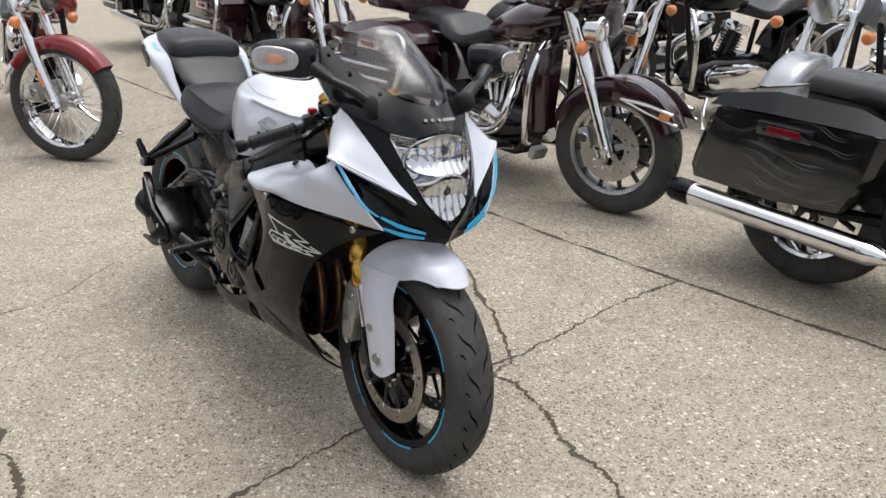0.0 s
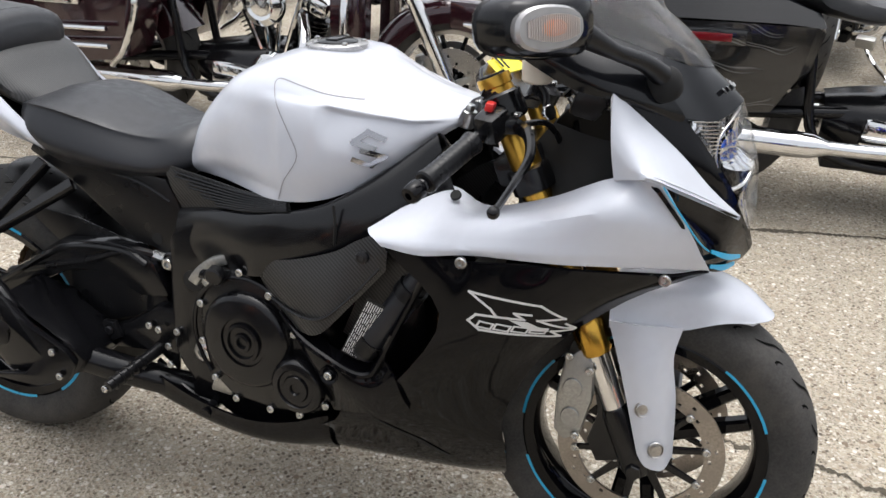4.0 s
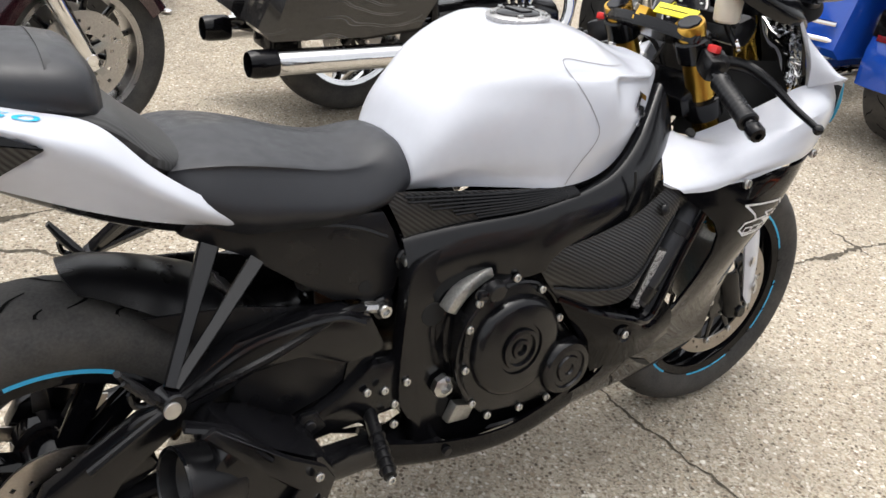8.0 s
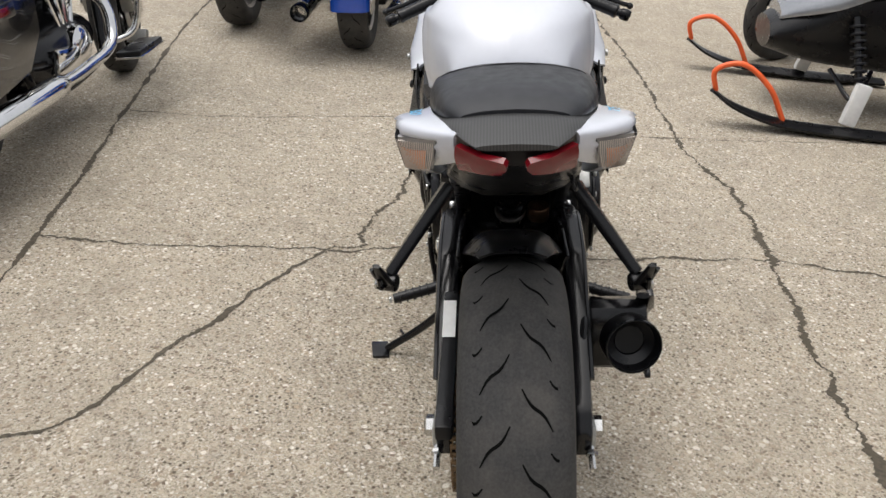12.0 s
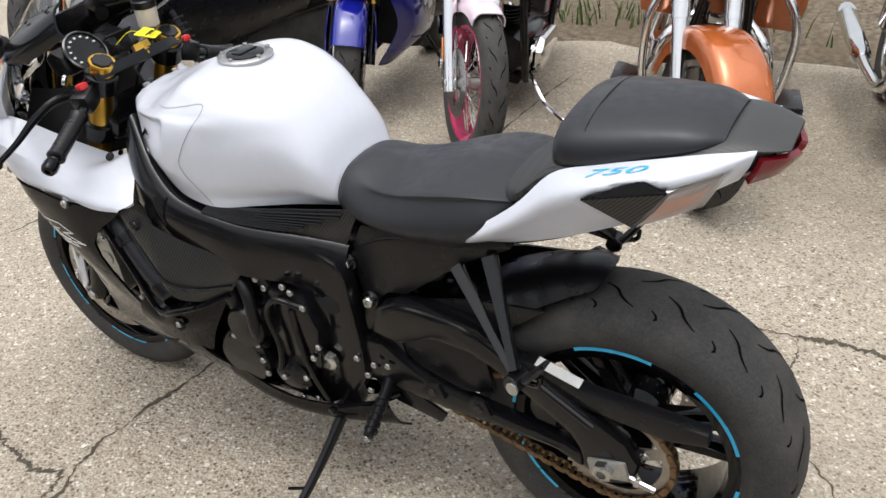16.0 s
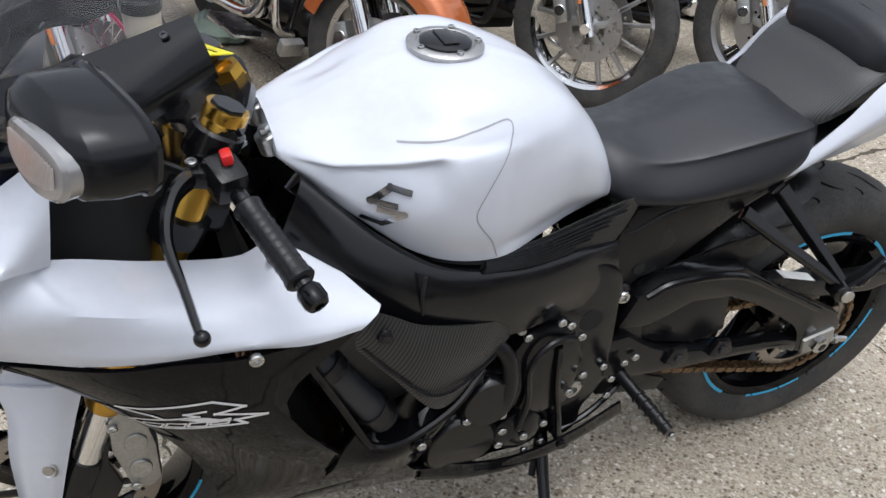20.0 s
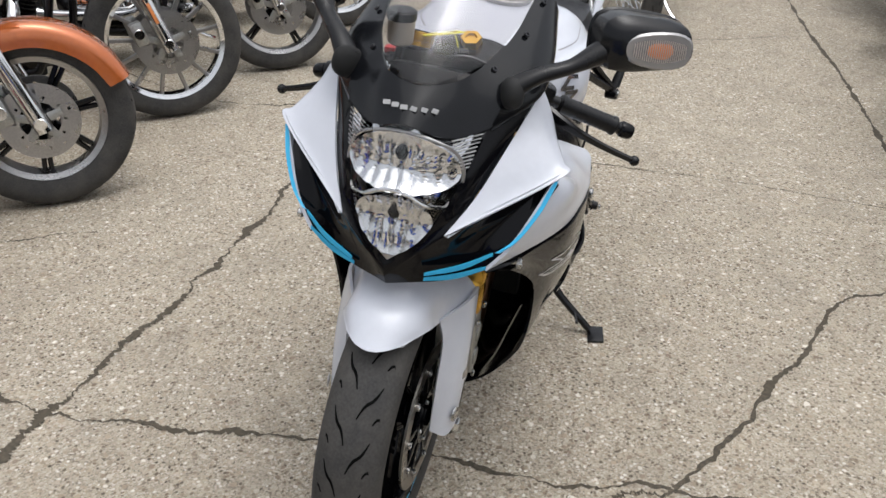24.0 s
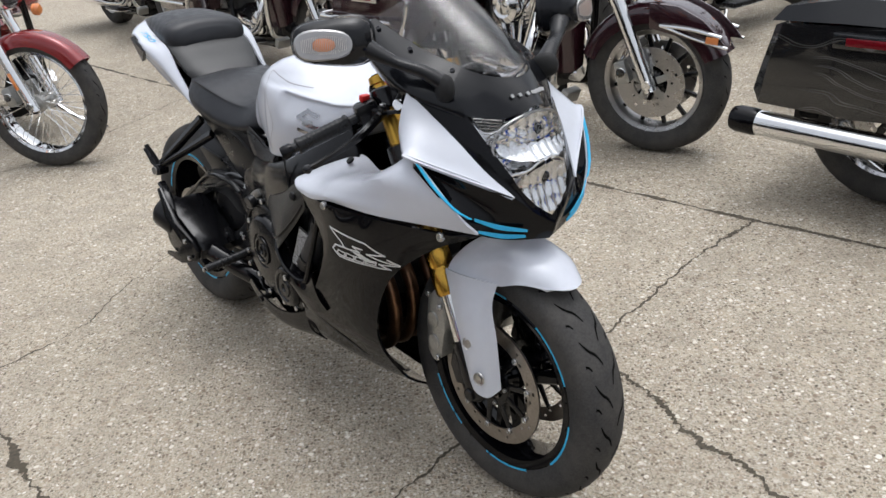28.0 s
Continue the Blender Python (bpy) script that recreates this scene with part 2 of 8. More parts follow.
AMBER = paint("amber_bulb", (0.68, 0.24, 0.09), 0.2, coat=0.4)
CYAN = paint("cyan_tape", (0.03, 0.42, 0.72), 0.35)
PALE = paint("pale_print", (0.68, 0.68, 0.68), 0.4)
LABEL = paint("white_label", (0.72, 0.72, 0.70), 0.5)
YELLOW = paint("yellow_tag", (0.80, 0.72, 0.02), 0.5)
CHAIN = paint("rusty_chain", (0.20, 0.13, 0.07), 0.45, 0.8, grain=0.3, scale=150)
MAROON = paint("dark_maroon_paint", (0.030, 0.008, 0.012), 0.14, 0.2, coat=0.8, grain=0.12)
BRIGHT_RED = paint("dark_red_paint", (0.22, 0.012, 0.014), 0.15, 0.2, coat=0.8)
BLUE = paint("royal_blue_paint", (0.01, 0.07, 0.42), 0.14, coat=0.8)
DEEP_BLUE = paint("deep_blue_paint", (0.008, 0.012, 0.25), 0.14, coat=0.8)
ORANGE = paint("copper_orange_paint", (0.52, 0.14, 0.035), 0.18, 0.35, coat=0.8, grain=0.06)
PEARL_PINK = paint("pearl_pink_paint", (0.78, 0.62, 0.70), 0.2, coat=0.6)
PINK = paint("pink_rim_paint", (0.55, 0.05, 0.14), 0.25, coat=0.5)
SILVER = paint("silver_paint", (0.30, 0.31, 0.33), 0.25, 0.6, coat=0.4)
ORANGE_LOOP = paint("orange_ski_loop", (0.85, 0.13, 0.03), 0.4)
FLAMES = flame_material()
LENS_BACK = paint("smoky_lens_back", (0.40, 0.39, 0.39), 0.16, 0.6, grain=0.05)
DARK_BOLT = paint("black_bolt", (0.05, 0.05, 0.055), 0.3, 0.8)
REFLECTOR = paint("bright_reflector", (0.84, 0.85, 0.87), 0.05, 1.0, grain=0.02)
LENS_RIB = paint("lens_ribbing", (0.66, 0.60, 0.56), 0.12, 0.3, coat=0.6)
SATIN_ROUGH = paint("cast_black_engine_paint", (0.007, 0.007, 0.0075), 0.24, grain=0.2, scale=300, bump=0.12, spec=0.45)
CLEAR = glass_material("clear_lens", (0.97, 0.97, 0.97))
SMOKED = glass_material("tinted_screen", (0.87, 0.86, 0.86))
FLUID = paint("cloudy_reservoir", (0.66, 0.60, 0.50), 0.35)
MIRROR = paint("mirror_glass", (0.75, 0.78, 0.8), 0.03, 1.0)
SOIL = paint("dry_soil", (0.13, 0.10, 0.065), 0.95, grain=0.35, scale=30, bump=0.5)
GRASS = paint("grass", (0.07, 0.12, 0.025), 0.7, grain=0.35, scale=20)

# ---- shape helpers ----
V = Vector


def spline(pts, n, closed=False):
    """n points along a smooth curve through pts."""
    p = np.array(pts, float)
    k = len(p)
    if k < 3 and not closed:
        u = np.linspace(0, 1, n)[:, None]
        return p[0] * (1 - u) + p[-1] * u
    out = []
    span = k if closed else k - 1
    for u in np.linspace(0, span, n, endpoint=not closed):
        i = min(int(u), span - 1)
        f = u - i
        if closed:
            a, b, c, d = (p[(i + j) % k] for j in (-1, 0, 1, 2))
        else:
            b, c = p[i], p[i + 1]
            a = p[i - 1] if i else 2 * b - c
            d = p[i + 2] if i + 2 < k else 2 * c - b
        out.append(0.5 * (2 * b + (c - a) * f + (2 * a - 5 * b + 4 * c - d) * f * f + (3 * b - a - 3 * c + d) * f ** 3))
    return np.array(out)


def finish(bm, sharp=38):
    bmesh.ops.recalc_face_normals(bm, faces=bm.faces)
    lim = radians(sharp)
    for f in bm.faces:
        f.smooth = True
    for e in bm.edges:
        e.smooth = len(e.link_faces) == 2 and e.calc_face_angle(0) < lim
    return bm


def part(name, bm, material, parent=None, label="", sharp=38, loose=False):
    """Links a bmesh as one mesh object under a thing or part."""
    if not loose:
        finish(bm, sharp)
    me = bpy.data.meshes.new(name)
    bm.to_mesh(me)
    bm.free()
    for m in material if isinstance(material, (list, tuple)) else [material]:
        me.materials.append(m)
    ob = new(name, me)
    ob.parent = parent
    if label:
        ob["label"] = label
    return ob


def share(name, me, parent, m):
    """Another object on the same mesh."""
    ob = new(name, me)
    ob.parent = parent
    ob.matrix_local = m
    return ob


def bm_grid(bm, g, closed_u=False, closed_v=False):
    """Quads over a grid of points (rows, columns, 3); returns the vertices."""
    vs = [[bm.verts.new(p) for p in row] for row in g]
    R, C = len(vs), len(vs[0])
    for i in range(R if closed_v else R - 1):
        for j in range(C if closed_u else C - 1):
            bm.faces.new((vs[i][j], vs[i][(j + 1) % C], vs[(i + 1) % R][(j + 1) % C], vs[(i + 1) % R][j]))
    return vs


def surface(rows, nu, nv):
    g = np.array([spline(r, nu) for r in rows])
    return np.array([spline(g[:, j], nv) for j in range(nu)]).transpose(1, 0, 2)


def sheet(rows, nu=16, nv=8, th=0.004, s=1, bm=None):
    """A curved panel of thickness th through rows of points; s = -1 mirrors it to the other side."""
    g = surface(rows, nu, nv)
    du = np.gradient(g, axis=1)
    dv = np.gradient(g, axis=0)
    nrm = np.cross(du, dv)
    nrm /= np.maximum(np.linalg.norm(nrm, axis=2, keepdims=True), 1e-9)
    mid = g.reshape(-1, 3).mean(0)
    if (nrm * (g - np.array([mid[0] - 0.1 * np.sign(1), 0, mid[2] - 0.05]))).sum() < 0:
        nrm = -nrm
    h = g - nrm * th
    bm = bm or bmesh.new()
    flip = np.array([1, s, 1])
    a, b = bm_grid(bm, g * flip), bm_grid(bm, h * flip)
    R, C = len(a), len(a[0])
    rim = [(0, j) for j in range(C)] + [(i, C - 1) for i in range(1, R)] + [(R - 1, j) for j in range(C - 2, -1, -1)] + [(i, 0) for i in range(R - 2, 0, -1)]
    for (i, j), (k, l) in zip(rim, rim[1:] + rim[:1]):
        bm.faces.new((a[i][j], a[k][l], b[k][l], b[i][j]))
    return bm


def mirror_rows(rows):
    """Rows given from the middle (y = 0) to one side become full rows."""
    return [[(x, -y, z) for x, y, z in r[:0:-1]] + list(r) for r in rows]


def rings(rs, bm=None, caps=True, closed=True):
    """A skin over rings of points."""
    bm = bm or bmesh.new()
    vs = bm_grid(bm, rs, closed_u=closed)
    if caps and closed:
        bm.faces.new(vs[0][::-1])
        bm.faces.new(vs[-1])
    return bm


def loft(sections, nx=24, ny=9, bm=None):
    """A body along x from half sections (x, [(y, z) from the bottom edge to the top middle])."""
    half = np.array([[(x, y, z) for y, z in prof] for x, prof in sections])
    prof = np.array([spline(h, ny) for h in half])
    prof = np.array([spline(prof[:, j], nx) for j in range(ny)]).transpose(1, 0, 2)
    rs = [np.vstack([p, (p * [1, -1, 1])[-2::-1]]) for p in prof]
    return rings(rs, bm)


def tube(pts, r, seg=10, n=0, bm=None, flat=1.0):
    """A round bar along a smooth line; r one radius or one at each point."""
    p = spline(pts, n or max(2, 6 * (len(pts) - 1)) if len(pts) > 2 else 2)
    rr = np.full(len(p), r) if np.isscalar(r) else np.interp(np.linspace(0, 1, len(p)), np.linspace(0, 1, len(r)), r)
    t = np.gradient(p, axis=0)
    t /= np.maximum(np.linalg.norm(t, axis=1, keepdims=True), 1e-9)
    up = V((0, 0, 1)) if abs(t[0][2]) < 0.9 else V((1, 0, 0))
    rs = []
    for q, d, rad in zip(p, t, rr):
        d = V(d)
        x = d.cross(up).normalized()
        up = x.cross(d).normalized()
        rs.append([tuple(V(q) + x * (math.cos(a) * rad) + up * (math.sin(a) * rad * flat)) for a in (2 * math.pi * i / seg for i in range(seg))])
    return rings(rs, bm)


def lathe(prof, c=(0, 0, 0), axis=(0, 1, 0), seg=32, bm=None, closed=False):
    """A turned body: prof is (radius, way along the axis)."""
    bm = bm or bmesh.new()
    ax = V(axis).normalized()
    x = ax.orthogonal().normalized()
    y = ax.cross(x)
    g = [[tuple(V(c) + ax * h + (x * math.cos(a) + y * math.sin(a)) * r) for a in (2 * math.pi * i / seg for i in range(seg))] for r, h in prof]
    vs = bm_grid(bm, g, closed_u=True, closed_v=closed)
    if not closed:
        for row in (vs[0][::-1], vs[-1]):
            bm.faces.new(row)
    return bm


def disc_body(c, r, w, axis=(0, 1, 0), seg=24, edge=0.15, bm=None):
    """A short turned button with eased edges."""
    e = min(r, w) * edge
    return lathe([(r - e, -w / 2), (r, -w / 2 + e), (r, w / 2 - e), (r - e, w / 2)], c, axis, seg, bm)


def prism(outline, y0, y1, s=1, bevel=0.004, bm=None, skew=None):
    """A plate of an (x, z) outline between y0 and y1; skew(x, z) adds to y."""
    own = bmesh.new()
    k = skew or (lambda x, z: 0)
    f = own.faces.new([own.verts.new((x, s * (y0 + k(x, z)), z)) for x, z in outline])
    ext = bmesh.ops.extrude_face_region(own, geom=[f])
    bmesh.ops.translate(own, vec=(0, s * (y1 - y0), 0), verts=[v for v in ext["geom"] if isinstance(v, bmesh.types.BMVert)])
    bmesh.ops.recalc_face_normals(own, faces=own.faces)
    if bevel:
        bmesh.ops.bevel(own, geom=own.edges[:], offset=bevel, segments=2, affect="EDGES", profile=0.6)
    if bm is None:
        return own
    add(bm, own)
    return bm


def add(bm, other):
    me = bpy.data.meshes.new("joined")
    other.to_mesh(me)
    other.free()
    bm.from_mesh(me)
    bpy.data.meshes.remove(me)
    return bm


def block(c, size, rot=(0, 0, 0), bevel=0.004, bm=None):
    own = bmesh.new()
    bmesh.ops.create_cube(own, size=1, matrix=pose(*c, *rot) @ Matrix.Diagonal((*size, 1)))
    if bevel:
        bmesh.ops.bevel(own, geom=own.edges[:], offset=min(bevel, min(size) * 0.4), segments=2, affect="EDGES", profile=0.6)
    if bm is None:
        return own
    return add(bm, own)


def blob(c, size, rot=(0, 0, 0), power=2.6, seg=20, bm=None):
    """A rounded, slightly squared body."""
    own = bmesh.new()
    bmesh.ops.create_uvsphere(own, u_segments=seg, v_segments=max(8, seg // 2), radius=1)
    for v in own.verts:
        d = sum(abs(q) ** power for q in v.co) ** (1 / power)
        v.co /= d
    own.transform(pose(*c, *rot) @ Matrix.Diagonal((*size, 1)))
    if bm is None:
        return own
    return add(bm, own)


def bvh_of(ob):
    return BVHTree.FromPolygons([v.co.copy() for v in ob.data.vertices], [tuple(p.vertices) for p in ob.data.polygons])


def decal(polys, bvh, s, lift=0.0012, cut=0.012):
    """Thin print in (x, z) polygons laid on the side of a body."""
    bm = bmesh.new()
    for poly in polys:
        own = bmesh.new()
        own.faces.new([own.verts.new((x, 0, z)) for x, z in poly])
        bmesh.ops.triangulate(own, faces=own.faces[:])
        for _ in range(3):
            long = [e for e in own.edges if e.calc_length() > cut]
            if long:
                bmesh.ops.subdivide_edges(own, edges=long, cuts=1)
                bmesh.ops.triangulate(own, faces=own.faces[:])
        for v in own.verts:
            hit = bvh.ray_cast(V((v.co.x, s * 0.8, v.co.z)), V((0, -s, 0)))[0]
            if hit is None:
                hit = bvh.find_nearest(V((v.co.x, s * 0.25, v.co.z)))[0]
            v.co = hit + V((0, s * lift, 0))
        add(bm, own)
    return bm


def stroke(pts, w, closed=True):
    """Thin quads along a line of (x, z) points."""
    out = []
    pairs = zip(pts, pts[1:] + pts[:1]) if closed else zip(pts, pts[1:])
    for a, b in pairs:
        d = V((b[0] - a[0], b[1] - a[1])).normalized() * (w / 2)
        q = V((-d.y, d.x))
        out.append([(a[0] - d.x + q.x, a[1] - d.y + q.y), (b[0] + d.x + q.x, b[1] + d.y + q.y), (b[0] + d.x - q.x, b[1] + d.y - q.y), (a[0] - d.x - q.x, a[1] - d.y - q.y)])
    return out


def bolt_mesh(name, r, h, m=None):
    bm = lathe([(r * 0.9, 0), (r, h * 0.3), (r, h * 0.8), (r * 0.85, h), (r * 0.5, h), (r * 0.45, h * 0.55), (r * 0.1, h * 0.55)], seg=10)
    finish(bm)
    me = bpy.data.meshes.new(name)
    bm.to_mesh(me)
    bm.free()
    me.materials.append(m or BOLT)
    return me


BOLT_MESH = bolt_mesh("bolt", 0.0075, 0.006)
SMALL_BOLT = bolt_mesh("bolt", 0.005, 0.005)


def bolts(places, parent, me=BOLT_MESH, axis=None):
    for x, y, z in places:
        d = V(axis) if axis else V((0, 1 if y > 0 else -1, 0))
        share("bolt", me, parent, Matrix.Translation((x, y, z)) @ V((0, 1, 0)).rotation_difference(d).to_matrix().to_4x4())


def tyre(c, R, W, rim, parent, grooves=14, name="tyre", flat=0.0):
    """A tyre on the y axis: sidewalls, rounded tread, dark ribbons for the grooves' shade."""
    W2 = W / 2
    half = [(rim, W2 * 0.74), (rim + (R - rim) * 0.15, W2 * 0.9), (rim + (R - rim) * 0.42, W2), (rim + (R - rim) * 0.66, W2 * 0.97), (R - (R - rim) * (0.17 - flat), W2 * 0.78), (R - (R - rim) * 0.05, W2 * 0.45), (R, 0)]
    full = [tuple(p) for p in spline(half, 13)]
    prof = full + [(r, -h) for r, h in full[-2::-1]]
    inner = [(rim - 0.004, -W2 * 0.6), (rim - 0.004, W2 * 0.6)]
    ob = part(name, lathe(prof + inner, c, (0, 1, 0), 56, closed=True), RUBBER, parent)
    if grooves:
        rad = lambda h: float(np.interp(abs(h), [q[1] for q in full[::-1]], [q[0] for q in full[::-1]]))
        bm = bmesh.new()
        for k in range(grooves):
            for side in (1, -1):
                a0 = 2 * math.pi * (k + (0.5 if side < 0 else 0)) / grooves
                for y0, y1, sw, a1 in ((0.1, 0.6, 0.2, 0.0), (0.56, 0.93, 0.07, 0.3)):
                    line = []
                    for i in range(9):
                        f = i / 8
                        y = W2 * (y0 + (y1 - y0) * f) * side
                        line.append((a0 + a1 + sw * f + 0.018 * math.sin(f * 6.3), y))
                    vs = []
                    for i, (a, y) in enumerate(line):
                        f = i / 8
                        (pa, py), (qa, qy) = line[max(0, i - 1)], line[min(8, i + 1)]
                        t = V(((qa - pa) * R, qy - py)).normalized()
                        w = 0.0028 * math.sin(math.pi * min(0.95, max(0.08, f))) ** 0.6
                        row = []
                        for e in (-1, 1):
                            ya, aa = y + e * w * t.x, a - e * w * t.y / R
                            r = rad(ya) + 0.0008
                            row.append((c[0] + math.cos(aa) * r, c[1] + ya, c[2] + math.sin(aa) * r))
                        vs.append(row)
                    bm_grid(bm, vs)
        tagged(part("tread_pattern", bm, GROOVE_SHADE, ob), kind="stuff")
    return ob


# ---- the white and black sport bike ----
def plate(pts, s, th, lift=0.0):
    """A flat facet of a body: a polygon given in turn, th thick inwards, lifted off its plane."""
    p = [V((x, y, z)) for x, y, z in pts]
    n = (p[1] - p[0]).cross(p[2] - p[0]).normalized()
    if n.y < 0 or (abs(n.y) < 0.05 and n.z < 0):
        n = -n
    flip = Matrix.Diagonal((1, s, 1))
    bm = bmesh.new()
    top = [bm.verts.new(flip @ (q + n * lift)) for q in p]
    low = [bm.verts.new(flip @ (q + n * (lift - th))) for q in p]
    bm.faces.new(top)
    bm.faces.new(low[::-1])
    for i in range(len(p)):
        j = (i + 1) % len(p)
        bm.faces.new((top[i], low[i], low[j], top[j]))
    return bm


def flat_bar(pts, widths, th):
    """A flat bar with eased edges: wide along x, thin across."""
    rs = []
    p = [V(q) for q in pts]
    for i, (q, w) in enumerate(zip(p, widths)):
        d = (p[min(i + 1, len(p) - 1)] - p[max(i - 1, 0)]).normalized()
        u = (V((1, 0, 0)) - d * d.x).normalized()
        n = d.cross(u).normalized()
        rs.append([tuple(q + u * (w / 2 * a) + n * (th / 2 * b)) for a, b in ((-1, -0.5), (-0.8, -1), (0.8, -1), (1, -0.5), (1, 0.5), (0.8, 1), (-0.8, 1), (-1, 0.5))])
    return rings(rs)


def wheel_spokes(c, n, r0, r1, w0, w1, th, material, parent, twist=0.0, pair=0.0, name="spoke"):
    """Spokes of a cast wheel in the x-z plane round c."""
    for k in range(n):
        for side in ((-1, 1) if pair else (0,)):
            a = twist + 2 * math.pi * k / n
            d, q = V((math.cos(a), 0, math.sin(a))), V((-math.sin(a), 0, math.cos(a)))
            rs = []
            for f in (0, 0.5, 1):
                r = r0 + (r1 - r0) * f
                w = (w0 + (w1 - w0) * f) / 2
                o = V(c) + d * r + q * (side * pair * (0.35 + 0.65 * f))
                t = th * (1 - 0.25 * f)
                rs.append([tuple(o + q * (w * cx) + V((0, t * cy, 0))) for cx, cy in ((-1, -0.3), (-0.6, -0.5), (0.6, -0.5), (1, -0.3), (1, 0.3), (0.6, 0.5), (-0.6, 0.5), (-1, 0.3))])
            part(name, rings(rs), material, parent)


def drilled_disc(c, r0, r1, th, parent, holes=36, name="brake_disc", material=None):
    """A brake disc: a ring with rows of drilled holes."""
    bm = bmesh.new()
    n, rows = holes * 3, 6
    g = [[[(c[0] + math.cos(2 * math.pi * j / n) * (r0 + (r1 - r0) * i / rows), c[1] + y, c[2] + math.sin(2 * math.pi * j / n) * (r0 + (r1 - r0) * i / rows)) for j in range(n)] for i in range(rows + 1)] for y in (-th / 2, th / 2)]
    vs = [[[bm.verts.new(p) for p in row] for row in layer] for layer in g]
    solid = lambda i, j: not (j % 3 == 0 and i == 1 + 2 * ((j // 3) % 2 + (1 if (j // 3) % 4 == 3 else 0)) and 0 < i < rows - 1)
    for i in range(-1, rows + 1):
        for j in range(n):
            here = 0 <= i < rows and solid(i, j % n)
            k = (j + 1) % n
            if here:
                bm.faces.new((vs[0][i][j], vs[0][i][k], vs[0][i + 1][k], vs[0][i + 1][j]))
                bm.faces.new((vs[1][i][j], vs[1][i + 1][j], vs[1][i + 1][k], vs[1][i][k]))
            if 0 <= i + 1 <= rows:
                above = i + 1 < rows and solid(i + 1, j % n)
                if here != above:
                    bm.faces.new((vs[0][i + 1][j], vs[0][i + 1][k], vs[1][i + 1][k], vs[1][i + 1][j]))
            if 0 <= i < rows and here != solid(i, k):
                bm.faces.new((vs[0][i][k], vs[0][i + 1][k], vs[1][i + 1][k], vs[1][i][k]))
    return part(name, bm, material or DISC, parent)


def rim_tape(c, r, y, a0, a1, parent):
    bm = bmesh.new()
    s = 1 if y > 0 else -1
    n = 14
    g = [[(c[0] + math.cos(a) * q, c[1] + y + s * dy, c[2] + math.sin(a) * q) for a in np.linspace(a0, a1, n)] for q, dy in ((r - 0.006, 0.0), (r - 0.004, 0.0025), (r + 0.002, 0.0025), (r + 0.004, 0.0))]
    bm_grid(bm, g)
    part("rim_tape", bm, CYAN, parent, "cyan rim tape")


